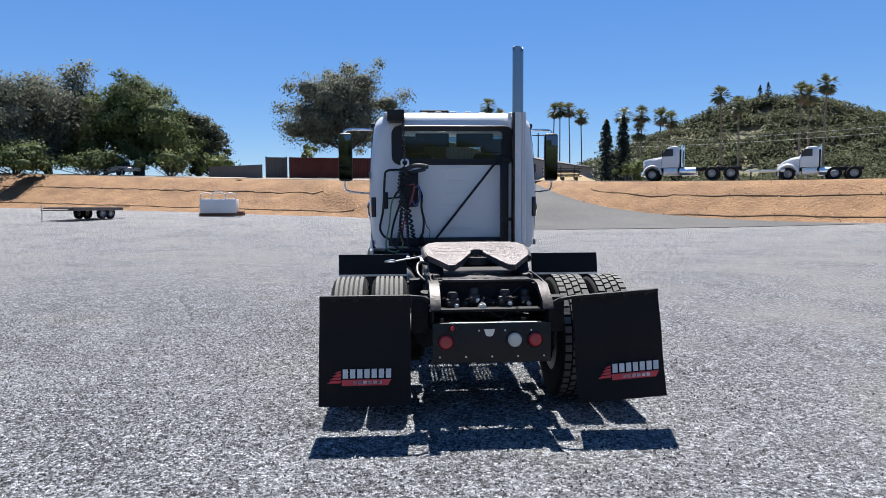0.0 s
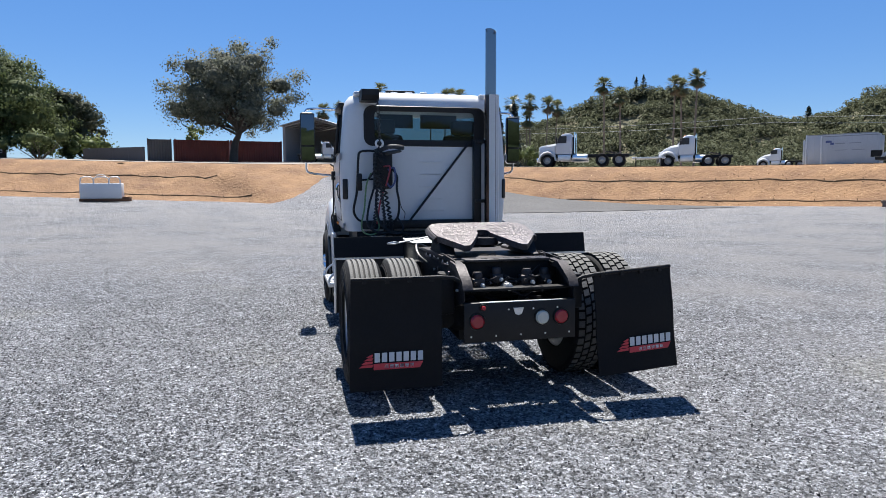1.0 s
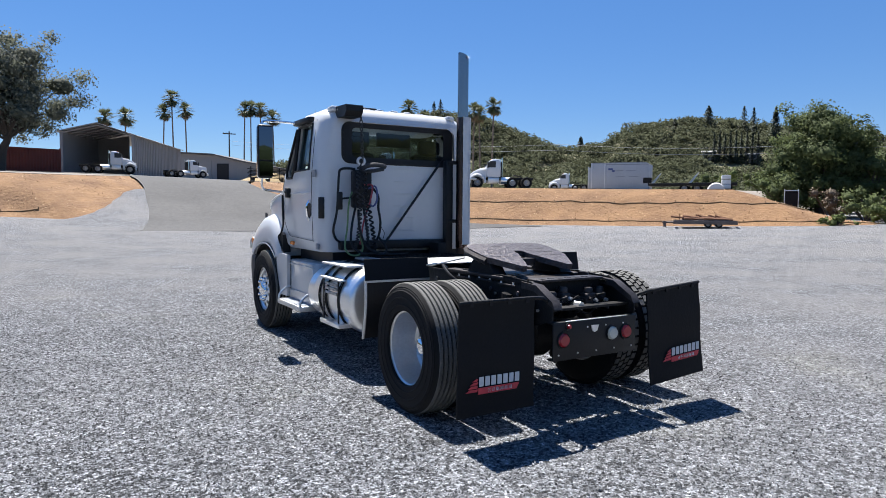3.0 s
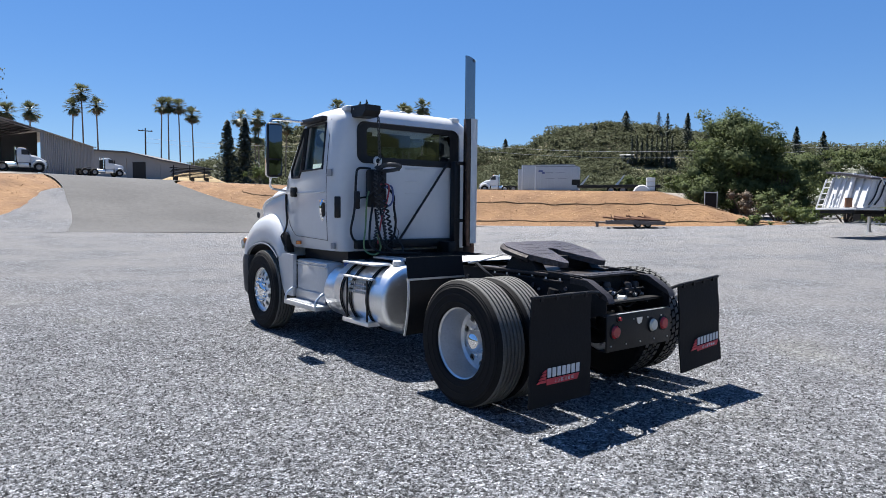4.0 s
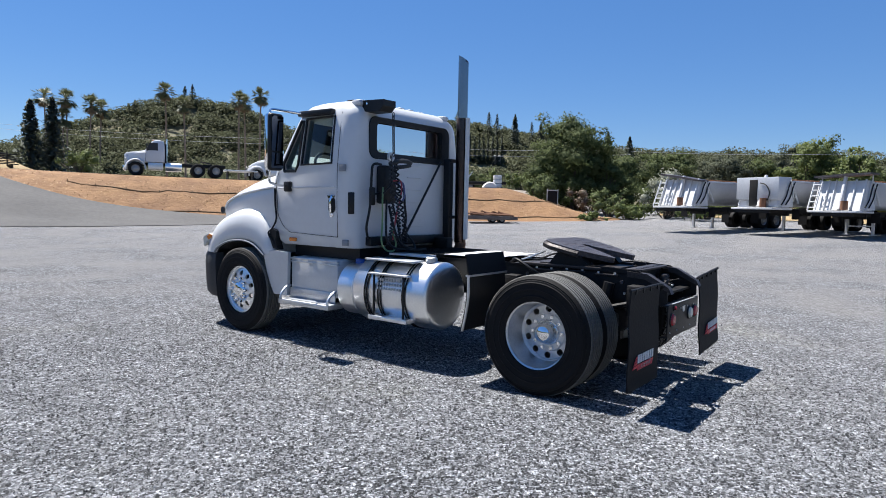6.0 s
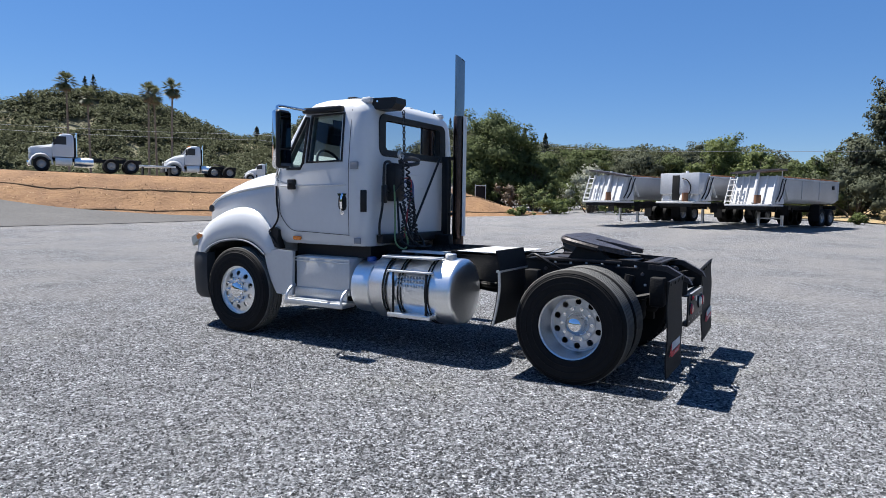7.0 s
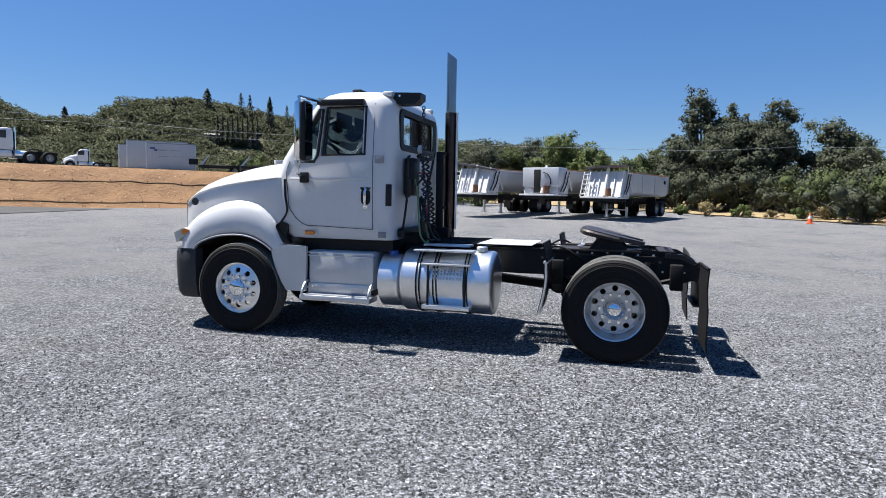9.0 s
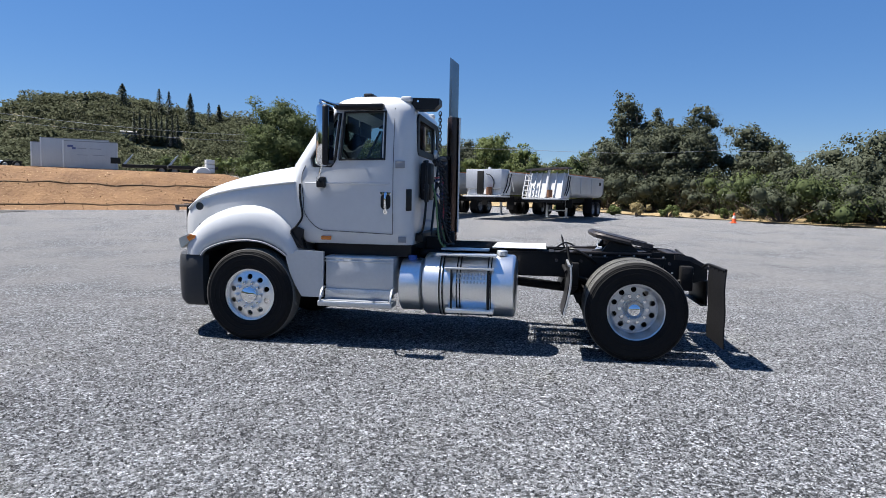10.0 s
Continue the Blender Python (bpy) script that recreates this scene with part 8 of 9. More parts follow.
def dump_trailers():
    dump_trailer(31.4, -0.39, 70.8, "chalky white dump trailer with rust-brown load bed", False, ((1.25, 2.90), (-1.35, 3.02)))
    dump_trailer(31.03, 2.45, 68.8, "chalky white dump trailer with a box-shaped front", True, None, False, True, (0.0,))
    dump_trailer(30.79, 6.02, 69.3, "chalky white dump trailer with a white ladder", True, ((1.3, 3.02), (-1.25, 2.62)))


dump_trailers()


def yard_clutter():
    # plank-decked equipment trailer
    x, y = -18.7, 30.8
    root = thing("equipment_trailer", "low equipment trailer with weathered plank deck", "trailer", sized(pose(x, y, lot(x, y), 0, 0, 166), 0.86))
    bm = BM()
    for s in (-1, 1):
        box(bm, s * 1.0 - 0.05, s * 1.0 + 0.05, -2.2, 2.2, 0.55, 0.72)
    box(bm, -1.05, 1.05, -2.2, -2.1, 0.55, 0.72)
    box(bm, -1.05, 1.05, 2.1, 2.2, 0.55, 0.72)
    sweep(bm, [(-0.8, 2.15, 0.62), (0, 3.4, 0.6)], 0.05, 6)
    sweep(bm, [(0.8, 2.15, 0.62), (0, 3.4, 0.6)], 0.05, 6)
    part("frame", bm, RUSTFRAME, root, "rusty brown steel trailer frame")
    for k in range(9):
        bm = BM()
        box(bm, -0.98 + 0.218 * k, -0.775 + 0.218 * k, -2.2, 2.2, 0.725, 0.775, 0.006)
        part("plank", bm, WOOD, root)
    for s in (-1, 1):
        bm = BM()
        box(bm, s * 0.75 - 0.2, s * 0.75 + 0.2, -3.0, -2.2, 0.74, 0.80)
        part("loading_ramp", bm, RUST, root)
        for yy in (-1.2, -0.45):
            far_wheel(root, s * 0.85, yy, s, 0.38)
    bm = BM()
    sweep(bm, [(0.1, 3.3, 0.0), (0.1, 3.3, 0.85)], 0.04, 8)
    part("jack_leg", bm, DULLALU, root)
    # white slab tank on skids
    x, y = -12.9, 36.2
    root = thing("skid_tank", "white painted slab tank on a skid with tube rails", "tank", pose(x, y, lot(x, y), 0, 0, 6))
    bm = BM()
    box(bm, -1.25, 0.95, -0.5, 0.5, 0.16, 1.05, 0.04)
    tk = part("tank_body", bm, OFFWHITE, root, "white tank body")
    bm = BM()
    for a, b in ((-1.2, -0.5), (-0.5, 0.3), (0.3, 0.9)):
        sweep(bm, bend([(a, -0.45, 1.03), (a + 0.05, -0.45, 1.35), ((a + b) / 2, -0.45, 1.42), (b - 0.05, -0.45, 1.35), (b, -0.45, 1.03)], 4), 0.032, 6)
    sweep(bm, bend([(-0.4, -0.4, 1.35), (-0.3, -0.4, 1.52), (0.05, -0.4, 1.52), (0.15, -0.4, 1.35)], 4), 0.022, 6)
    part("tube_rail", bm, OFFWHITE, root, "white tube guard rail")
    bm = BM()
    box(bm, -1.3, 1.35, -0.45, -0.3, 0.0, 0.16)
    box(bm, -1.3, 1.35, 0.3, 0.45, 0.0, 0.16)
    box(bm, 0.95, 1.35, -0.4, 0.4, 0.16, 0.26)
    part("skid", bm, RUST, root, "rusty skid frame")
    # rusty low trailer
    x, y = 24.1, 18.1
    root = thing("rusty_trailer", "small rusty flat trailer loaded with scrap bars", "trailer", pose(x, y, lot(x, y), 0, 0, 40))
    bm = BM()
    for s in (-1, 1):
        box(bm, s * 0.8 - 0.05, s * 0.8 + 0.05, -1.6, 1.4, 0.17, 0.36, 0.01)
    for k in range(6):
        box(bm, -0.8, 0.8, -1.6 + 0.58 * k, -1.5 + 0.58 * k, 0.19, 0.33)
    sweep(bm, [(0, 1.35, 0.26), (0, 1.95, 0.24)], 0.06, 6)
    box(bm, -0.12, 0.12, 1.75, 1.9, 0.0, 0.3)
    part("frame", bm, RUSTFRAME, root, "rusty grey steel trailer frame")
    for k in range(7):
        bm = BM()
        box(bm, -0.78 + 0.225 * k, -0.575 + 0.225 * k, -1.2, 1.1, 0.335, 0.385, 0.006)
        part("plank", bm, WORN, root)
    bm = BM()
    rg = random.Random(5)
    for k in range(18):
        a, b = rg.uniform(-1.4, 0.2), rg.uniform(-0.7, 0.6)
        bm = BM()
        sweep(bm, [(b, a, 0.41), (b + rg.uniform(-0.3, 0.3), a + rg.uniform(0.5, 1.4), 0.43 + rg.random() * 0.2)], rg.uniform(0.03, 0.06), 6)
        part("scrap_bar", bm, RUST, root, "rusty scrap bar")
    bm = BM()
    box(bm, -0.6, 0.0, 0.2, 1.0, 0.38, 0.52, 0.02)
    part("scrap_plate", bm, RUST, root, "rusty scrap plate")
    for s in (-1, 1):
        for yy in (-0.75, -0.25):
            far_wheel(root, s * 0.72, yy, s, 0.17)
    for p in ((0.5, 0.3), (-0.4, -0.6), (0.0, 1.1)):
        bm = BM()
        sweep(bm, [(p[0], p[1], 0.36), (p[0] + 0.07, p[1], 0.66)], 0.025, 6)
        part("stake", bm, RUST, root)
    # traffic cone
    x, y = 30.4, -8.8
    root = thing("traffic_cone", "orange traffic cone with white collar", "cone", pose(x, y, lot(x, y)))
    bm = BM()
    box(bm, -0.18, 0.18, -0.18, 0.18, 0, 0.03, 0.01)
    lathe(bm, [(0.13, 0.03), (0.03, 0.58), (0, 0.58)], 16, "z")
    part("cone_body", bm, ORANGE, root, "orange cone body")
    bm = BM()
    lathe(bm, [(0.092, 0.26), (0.064, 0.42)], 16, "z")
    part("collar", bm, LOGOWHITE, root, "white reflective collar")
    # mesh gate on the slope
    x, y = 33.8, 19.55
    z = 1.2
    root = thing("mesh_gate", "dark chain-link gate between steel posts", "gate", pose(x, y, z, 0, 0, -35) @ Matrix.Diagonal((0.62, 0.8, 0.92, 1)))
    for xx in (-0.65, 0.65):
        bm = BM()
        sweep(bm, [(xx, 0, -0.6), (xx, 0, 1.6)], 0.045, 8)
        part("post", bm, DULLALU, root)
    bm = BM()
    sweep(bm, [(-0.65, 0, 1.5), (0.65, 0, 1.5)], 0.03, 8)
    sweep(bm, [(-0.65, 0, 0.1), (0.65, 0, 0.1)], 0.03, 8)
    part("rail", bm, DULLALU, root)
    bm = BM()
    box(bm, -0.6, 0.6, 0.01, 0.02, 0.12, 1.48)
    part("mesh_panel", bm, FRAMEBLK, root, "dark privacy mesh")
    # round white half-tank and stacked white frames
    for nm, lab, x, y in (("half_tank", "white domed tank lying on the upper yard", 31.9, 23.4), ):
        root = thing(nm, lab, "tank", sized(pose(x, y, up(x, y) - 0.38, 0, 0, 40), 0.62))
        bm = BM()
        lathe(bm, [(0, -0.9), (0.75, -0.85), (0.85, -0.7), (0.85, 0.7), (0.75, 0.85), (0, 0.9)], 24, "x", (0, 0, 0.45))
        part("shell", bm, OFFWHITE, root)
    x, y = 33.0, 23.5
    root = thing("white_rack", "tall stack of white crates", "rack", sized(pose(x, y, up(x, y) - 0.25, 0, 0, 40), 0.55))
    for k in range(4):
        bm = BM()
        box(bm, -0.55, 0.55, -0.5, 0.5, 0.55 * k, 0.55 * k + 0.5, 0.05)
        part("crate", bm, OFFWHITE, root)
    # black lowbeds on the upper yard
    for x, y, L in ((34.0, 28.2, 5.2), (33.8, 25.2, 4.2)):
        root = thing("lowbed_trailer", "long black lowbed trailer on the upper yard", "trailer", sized(pose(x, y, up(x, y) - 0.25, 0, 0, 36), 0.75), "lowbeds")
        bm = BM()
        box(bm, -1.2, 1.2, -L / 2, L / 2, 0.7, 0.95, 0.03)
        part("deck", bm, FRAMEBLK, root)
        for yy in (-L / 2 + 0.8, -L / 2 + 1.9):
            for s in (-1, 1):
                far_wheel(root, s * 1.0, yy, s, 0.45)
        bm = BM()
        prism(bm, [(L / 2 - 0.3, 0.95), (L / 2, 0.95), (L / 2 - 0.9, 2.0), (L / 2 - 1.0, 2.0)], "x", 0.9, 1.0)
        part("ramp_arm", bm, OFFWHITE, root)
    # pickup far off
    x, y = at(-24.0, 72, -0.5, -5.7)
    root = thing("pickup_truck", "white pickup truck with a roof rack under the oaks", "pickup", sized(pose(x, y, up(x, y), 0, 0, 240), 0.8))
    bm = BM()
    loft(bm, [[(0.92, yy, 0.5), (0.95, yy, 0.75), (0.92, yy, z), (-0.92, yy, z), (-0.95, yy, 0.75), (-0.92, yy, 0.5)] for yy, z in ((-2.5, 1.05), (0.9, 1.08), (2.3, 0.98), (2.5, 0.85))])
    part("body", bm, OFFWHITE, root)
    bm = BM()
    loft(bm, [[(0.88, -0.6, 1.05), (0.88, 1.1, 1.05), (-0.88, 1.1, 1.05), (-0.88, -0.6, 1.05)], [(0.75, -0.4, 1.75), (0.75, 0.5, 1.75), (-0.75, 0.5, 1.75), (-0.75, -0.4, 1.75)]])
    part("cabin", bm, DARKGREY, root, "dark cabin glass")
    bm = BM()
    box(bm, -0.78, 0.78, -0.45, 0.55, 1.74, 1.82, 0.03)
    box(bm, -0.9, 0.9, -2.3, 0.6, 1.95, 2.02, 0.01)
    for xx, yy in ((-0.88, -2.2), (0.88, -2.2), (-0.88, 0.4), (0.88, 0.4)):
        box(bm, xx - 0.03, xx + 0.03, yy - 0.03, yy + 0.03, 1.0, 1.96)
    part("roof_rack", bm, OFFWHITE, root)
    for s in (-1, 1):
        for yy in (-1.5, 1.6):
            far_wheel(root, s * 0.85, yy, s, 0.38)


yard_clutter()


def container(x, y, rz, L, m, label):
    root = thing("container", label, "container", sized(pose(x, y, up(x, y) - 0.1, 0, 0, rz), 0.8), "shipping containers")
    bm = BM()
    box(bm, -1.2, 1.2, -L / 2, L / 2, 0.1, 2.5)
    body = part("shell", bm, m, root)
    for s in (-1, 1):
        n = int(L / 0.28)
        for k in range(n):
            bm = BM()
            yy = -L / 2 + 0.15 + 0.28 * k
            prism(bm, [(s * 1.2, yy), (s * 1.245, yy + 0.04), (s * 1.245, yy + 0.12), (s * 1.2, yy + 0.16)], "z", 0.25, 2.35)
            part("corrugation", bm, m, body)
        for z in (0.12, 2.44):
            bm = BM()
            box(bm, *sorted((s * 1.19, s * 1.26)), -L / 2, L / 2, z - 0.08, z + 0.08)
            part("side_beam", bm, m, body)
    for yy in (-L / 2 + 0.05, L / 2 - 0.05):
        for s in (-1, 1):
            bm = BM()
            box(bm, s * 1.2 - 0.08, s * 1.2 + 0.08, yy - 0.08, yy + 0.08, 0.0, 2.6)
            part("corner_post", bm, m, body)
    return root


def buildings():
    for x, y, rz, m, lab in ((-10.75, 59.6, 282.4, REDCONT, "faded dark red shipping container"), (-5.95, 60.7, 282.4, REDCONT, "dark red shipping container with rust")):
        container(x, y, rz, 5.9, m, lab)
    container(-14.4, 59.4, 282.4, 2.5, GREYCONT, "grey windowless storage container")
    # low grey panel wall beside them
    root = thing("yard_wall", "long low grey panel wall behind the yard", "wall", pose(-19, 61.5, up(-19, 61.5) - 0.3, 0, 0, -30))
    for k in range(4):
        bm = BM()
        box(bm, -3.6 + 1.8 * k, -1.82 + 1.8 * k, -0.08, 0.08, 0, 1.45)
        part("panel", bm, GREYCONT, root)
    # open gabled shed
    A, B = Vector((-3.34, 65.12)), Vector((2.72, 64.83))
    ax = (B - A).normalized()
    dr = Vector((0.235, 0.972))
    z0 = up(0, 65) - 0.35
    root = thing("open_shed", "grey sheet-metal shed with an open gable front", "shed", pose(A.x, A.y, z0, 0, 0, math.degrees(math.atan2(ax.y, ax.x))))
    W, L, E, R = (B - A).length, 15.6, 4.1, 5.0
    sk = 0.36
    def P(u, v, z):
        return (u + sk * v, v, z)
    def slab(name, pts, th, m, lab=""):
        bm = BM()
        a = [bm.verts.new(p) for p in pts]
        nrm = (Vector(pts[1]) - Vector(pts[0])).cross(Vector(pts[2]) - Vector(pts[0])).normalized() * th
        b = [bm.verts.new(Vector(p) + nrm) for p in pts]
        bm.faces.new(a), bm.faces.new(b[::-1])
        for i in range(len(a)):
            bm.faces.new((a[i], b[i], b[(i + 1) % len(a)], a[(i + 1) % len(a)]))
        return part(name, bm, m, root, lab)
    slab("side_wall", [P(0, 0, -0.5), P(0, 8, -0.5), P(0, 8, E), P(0, 0, E)], 0.1, SHEDGREY, "grey ribbed side wall")
    rw = slab("side_wall", [P(W, 0, -0.5), P(W, L, -0.5), P(W, L, E), P(W, 0, E)], -0.1, SHEDGREY, "grey ribbed side wall")
    for k in range(31):
        bm = BM()
        v = 0.25 + 0.5 * k
        box(bm, W + sk * v - 0.02, W + sk * v + 0.05, v - 0.06, v + 0.06, -0.3, E - 0.05)
        part("rib", bm, SHEDGREY, rw)
    slab("roof", [P(-0.3, -0.3, E - 0.1), P(W / 2, -0.3, R), P(W / 2, L, R), P(-0.3, L, E - 0.1)], 0.08, SHEDROOF, "pale sheet roof")
    slab("roof", [P(W + 0.3, -0.3, E - 0.1), P(W / 2, -0.3, R), P(W / 2, L, R), P(W + 0.3, L, E - 0.1)], -0.08, SHEDROOF, "pale sheet roof")
    slab("rear_wall", [P(0, 8, -0.5), P(W * 0.5, 8, -0.5), P(W * 0.5, 8, E + 0.6), P(0, 8, E)], 0.1, SHEDDARK, "shaded rear wall")
    for k in range(7):
        v = k * 1.2
        bm = BM()
        sweep(bm, [P(0, v, E - 0.15), P(W / 2, v, R - 0.15), P(W, v, E - 0.15)], 0.07, 6)
        part("rafter", bm, SHEDROOF, root, "pale steel rafter")
    for u in (0.05, W - 0.05):
        bm = BM()
        box(bm, u - 0.12, u + 0.12, -0.1, 0.1, -0.4, E)
        part("post", bm, SHEDGREY, root)
    # low workshop beyond the shed
    root = thing("workshop", "long low grey workshop with a dark doorway", "building", pose(9.0, 81.3, up(9, 81) - 0.4, 0, 0, -36))
    bm = BM()
    prism(bm, [(0, 0), (11.5, 0), (11.5, 1.7), (8.6, 2.2), (4.6, 3.1), (0, 3.35)], "y", 0, 7)
    wl = part("wall", bm, SHEDGREY, root)
    bm = BM()
    prism(bm, [(-0.3, 3.38), (4.6, 3.13), (8.6, 2.23), (11.9, 1.65), (11.9, 1.80), (8.6, 2.38), (4.6, 3.28), (-0.3, 3.53)], "y", -0.5, 7.4)
    part("roof", bm, GREYCONT, root, "dark low-pitched roof")
    for a, b, h, m in ((5.0, 6.5, 2.1, BLACK), (2.2, 4.3, 2.5, SHEDDARK), (7.6, 8.2, 1.7, SHEDDARK)):
        bm = BM()
        box(bm, a, b, -0.06, 0.02, 0, h)
        part("doorway", bm, m, wl, "dark doorway")
    # heap of beams beside the drive
    root = thing("beam_rack", "rack of dark steel beams beside the drive", "rack", sized(pose(12.0, 53.5, up(12, 53), 0, 0, 12), 0.6))
    for k in range(7):
        bm = BM()
        box(bm, -3.0 + 0.3 * (k % 3), 3.4 - 0.3 * (k % 2), -0.6 + 0.25 * (k % 3), -0.42 + 0.25 * (k % 3), 0.5 + 0.2 * k, 0.62 + 0.2 * k)
        part("beam", bm, FRAMEBLK, root)
    for xx in (-2, 0.4, 2.6):
        bm = BM()
        box(bm, xx - 0.08, xx + 0.08, -0.7, 0.5, 0, 0.5)
        box(bm, xx - 0.06, xx + 0.06, 0.4, 0.52, 0, 2.2)
        part("rack_post", bm, FRAMEBLK, root)
    # mound of dry grass
    x, y = at(16.2, 61)
    vs, fs = [], []
    for i in range(7):
        for j in range(24):
            a = 2 * math.pi * j / 24
            r = 2.4 * (1 - i / 6)
            vs.append((x + 1.3 * r * math.cos(a), y + r * math.sin(a), up(x, y) - 0.2 + 0.95 * (1 - (r / 2.4) ** 1.5) + 0.25 * noise.noise((r, a * 2, 0))))
    for i in range(6):
        for j in range(24):
            fs.append((i * 24 + j, i * 24 + (j + 1) % 24, (i + 1) * 24 + (j + 1) % 24, (i + 1) * 24 + j))
    tagged(new("grass_mound", raw("grass_mound", vs, fs, DRYGRASS, True)), "low mound of dry yellow grass", "ground", kind="structure")
    # houses on the far hill
    for az, d, w in ((52.3, 84, 5.5), (55.6, 84, 3.5)):
        x, y = at(az, d)
        root = thing("hill_house", "small pale house among the hillside trees", "house", sized(pose(*far(x, y, hill_z(az, d) + 0.5), 0, 0, -az), 0.27 * FAR))
        SET_OUT.append(root)
        bm = BM()
        box(bm, -w / 2, w / 2, -2.5, 2.5, -1.5, 2.0)
        part("wall", bm, SHEDDARK, root)
        bm = BM()
        prism(bm, [(-3.0, 1.95), (0, 2.6), (3.0, 1.95), (3.0, 2.1), (0, 2.8), (-3.0, 2.1)], "x", -w / 2 - 0.5, w / 2 + 0.5)
        part("roof", bm, SHEDROOF, root)
        bm = BM()
        box(bm, -w / 4, w / 4, -2.53, -2.48, 0.4, 1.8)
        part("window", bm, DARKGREY, root)


buildings()


def power_lines():
    def pole(x, y, z, h):
        root = thing("utility_pole", "tall brown utility pole with a crossarm", "pole", sized(pose(x, y, z), 0.75), "utility poles")
        bm = BM()
        sweep(bm, [(0, 0, -0.5), (0, 0, h)], [0.16, 0.10], 8)
        part("mast", bm, BARK, root)
        bm = BM()
        box(bm, -1.1, 1.1, -0.06, 0.06, h - 0.55, h - 0.40)
        part("crossarm", bm, BARK, root)
        for xx in (-1.0, -0.4, 0.4, 1.0):
            bm = BM()
            lathe(bm, [(0.05, 0), (0.06, 0.06), (0.03, 0.14), (0, 0.14)], 8, "z", (xx, 0, h - 0.40))
            part("insulator", bm, GREYSTICKER, root)
        return root
    x1, y1 = 15.6, 84.0
    pole(x1, y1, up(x1, y1), 8.6)
    x2, y2 = at(41, 60)
    x3, y3 = at(66, 52)
    x4, y4 = at(99, 46)
    x5, y5 = at(122, 50)
    ends = [((x1, y1, 9.3), (x2, y2, 6.9)), ((x2, y2, 6.9), (x3, y3, 5.9)), ((x3, y3, 5.9), (x4, y4, 5.4)), ((x4, y4, 5.4), (x5, y5, 6.4))]
    for a, b in ends:
        for off in ((-0.25, 0.25) if a[1] > 20 else (0.0,)):
            A, Bv = Vector(a), Vector(b)
            bm = BM()
            pts = []
            for i in range(17):
                t = i / 16
                p = A.lerp(Bv, t)
                pts.append((p.x, p.y, p.z + off - 1.0 * 4 * t * (1 - t) * 0.5))
            sweep(bm, pts, 0.012, 5)
            tagged(part("power_line", bm, GREYSTICKER), "thin overhead power line strung between poles", "cable", "power lines")


power_lines()


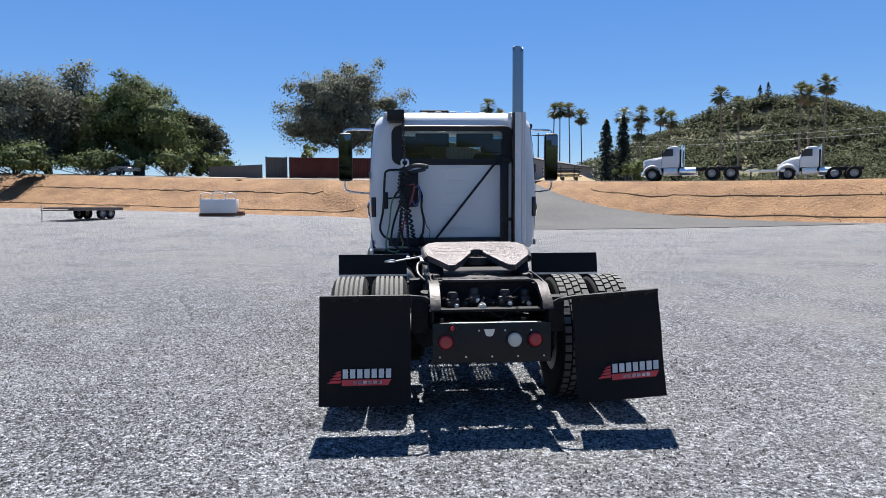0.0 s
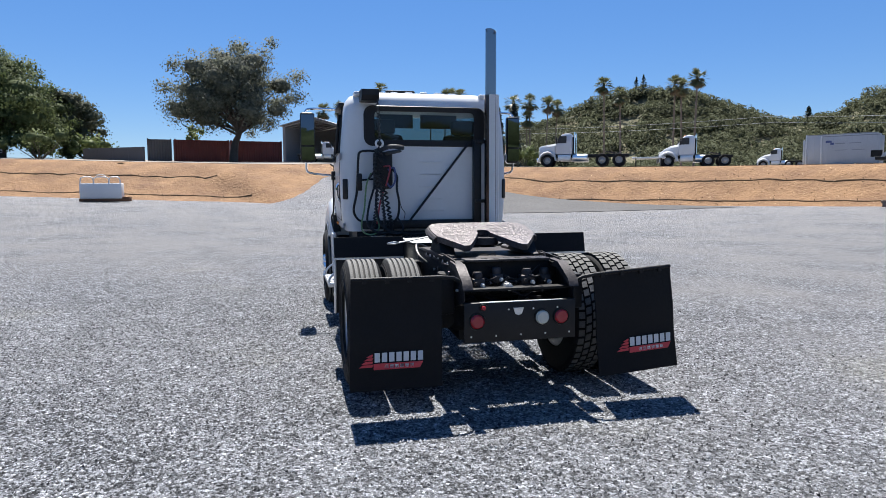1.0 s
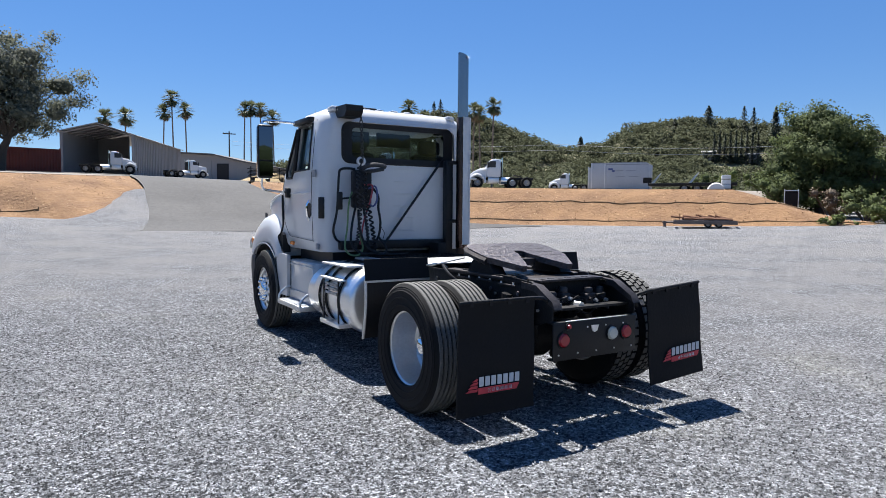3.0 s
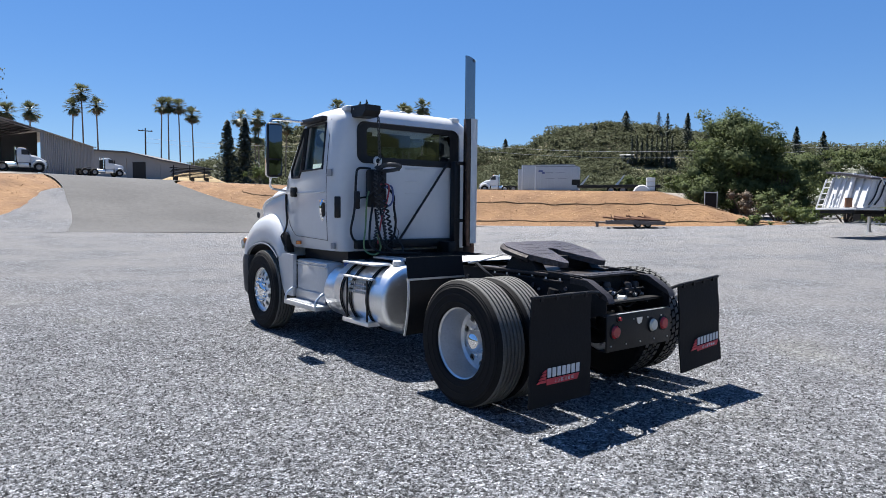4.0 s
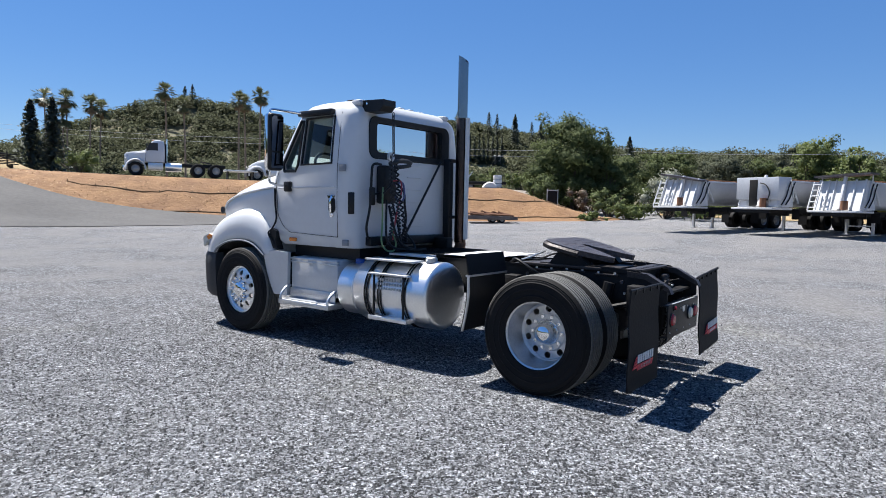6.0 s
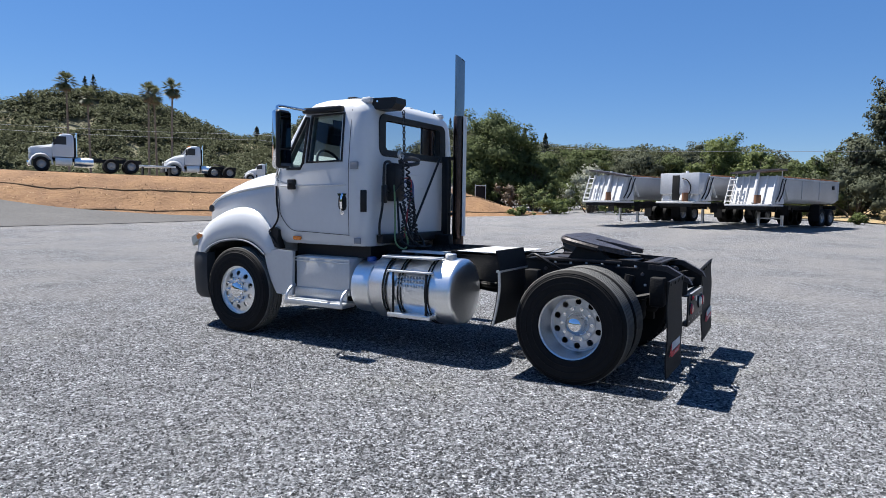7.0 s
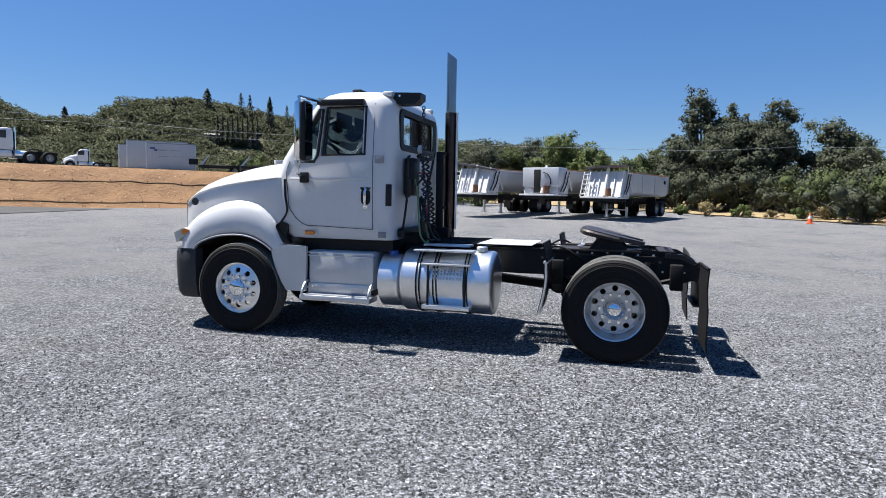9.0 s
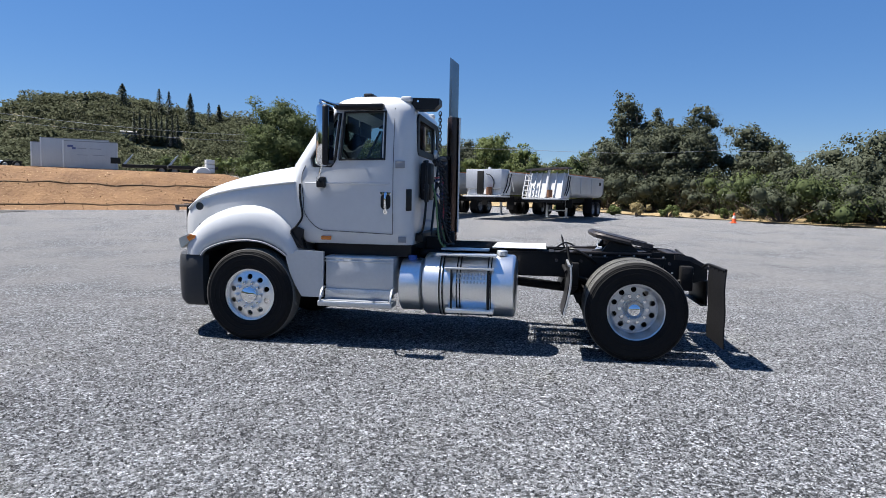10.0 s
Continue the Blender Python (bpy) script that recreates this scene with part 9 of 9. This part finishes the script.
def stones():
    """Loose crushed stones lying on the yard where one walks past."""
    rg = np.random.default_rng(3)
    n = 480000
    x, y = rg.uniform(-12, 5, n), rg.uniform(-8.5, 8, n)
    ex = np.hypot((x + 3.6) / 8.4, (y + 0.2) / 8.0)
    keep = rg.random(n) < np.clip((1.0 - ex) / 0.55, 0, 1) ** 1.3
    x, y = x[keep][:170000], y[keep][:170000]
    n = len(x)
    r = 0.0042 + 0.0066 * rg.random(n) ** 2
    base = np.array([(1, 0, 0), (0, 1, 0), (-1, 0, 0), (0, -1, 0), (0, 0, 1)], float)
    a = rg.uniform(0, 2 * math.pi, n)
    v = base[None] * rg.uniform(0.65, 1.35, (n, 5, 1)) + 0.28 * rg.normal(size=(n, 5, 3))
    v[:, :, 2] *= 1.15
    c, s = np.cos(a)[:, None], np.sin(a)[:, None]
    vx, vy = v[:, :, 0] * c - v[:, :, 1] * s, v[:, :, 0] * s + v[:, :, 1] * c
    co = np.stack([vx * r[:, None] + x[:, None], vy * r[:, None] + y[:, None], v[:, :, 2] * r[:, None] + r[:, None] * 0.12], axis=2).reshape(-1, 3)
    tri = np.array([(0, 1, 4), (1, 2, 4), (2, 3, 4), (3, 0, 4)])
    f = (tri[None] + 5 * np.arange(n)[:, None, None]).reshape(-1)
    me = bpy.data.meshes.new("gravel_stones")
    me.vertices.add(len(co))
    me.vertices.foreach_set("co", co.astype(np.float32).ravel())
    me.loops.add(len(f))
    me.loops.foreach_set("vertex_index", f.astype(np.int32))
    me.polygons.add(len(f) // 3)
    me.polygons.foreach_set("loop_start", np.arange(0, len(f), 3, dtype=np.int32))
    me.materials.append(STONE)
    me.update()
    tagged(new("gravel_stones", me), "loose crushed grey stones on the yard", "gravel", kind="stuff")


stones()


def bank_litter():
    """Straw, clods and dead tufts strewn over the banks."""
    rg = np.random.default_rng(17)
    C, N = [], []
    for A, B, low in ((AR, BR, True), (AL, BL, False)):
        for _ in range(6000):
            i = rg.uniform(3, 108)
            k = int(i)
            f = rg.random()
            p = A[k].lerp(A[k + 1], i - k).lerp(B[k].lerp(B[k + 1], i - k), f)
            z0, z1 = foot_z(p.x, p.y, i), upper(p.x, p.y)
            if low:
                z1 = max(z0 + 0.1, z1 - end_drop(i))
            s = f * f * (3 - 2 * f) * 0.45 + f * 0.55
            C.append((p.x, p.y, z0 + (z1 - z0) * s + 0.015 + (0.12 * noise.noise((p.x * 0.7, p.y * 0.7, 1)) + 0.06 * noise.noise((p.x * 2.3, p.y * 2.3, 5))) * math.sin(math.pi * min(1, f * 1.05))))
            N.append((rg.normal() * 0.15, -0.35 + rg.normal() * 0.15, 0.95))
    v = leaf_quads(np.array(C), np.array(N), 0.03, rg)
    tagged(new("bank_litter", quads_mesh("bank_litter", v, STRAW)), "dry straw and clods strewn over the bank", "straw", kind="stuff")


bank_litter()


def set_out():
    """Set the surroundings, planned close in, at their true distance and size, seen from the walk."""
    near = {"ground", "gravel_stones", "tractor_truck", "hillside", "hill_woods", "sun"}
    for ob in list(scene.objects):
        if ob.parent or ob.name in near or ob.type == "CAMERA" or ob in SET_OUT:
            continue
        if ob.type == "EMPTY":
            p = ob.matrix_basis.translation
            k = spread(p.x, p.y)[2]
            ob.matrix_basis = Matrix.Translation(true_place(*p)) @ Matrix.Diagonal((k, k, k, 1)) @ Matrix.Translation(-p) @ ob.matrix_basis
        elif ob.type == "MESH":
            me = ob.data
            co = np.empty(3 * len(me.vertices), np.float32)
            me.vertices.foreach_get("co", co)
            co = np.array([true_place(*v) for v in co.reshape(-1, 3).tolist()], np.float32)
            me.vertices.foreach_set("co", co.ravel())
            me.update()


set_out()
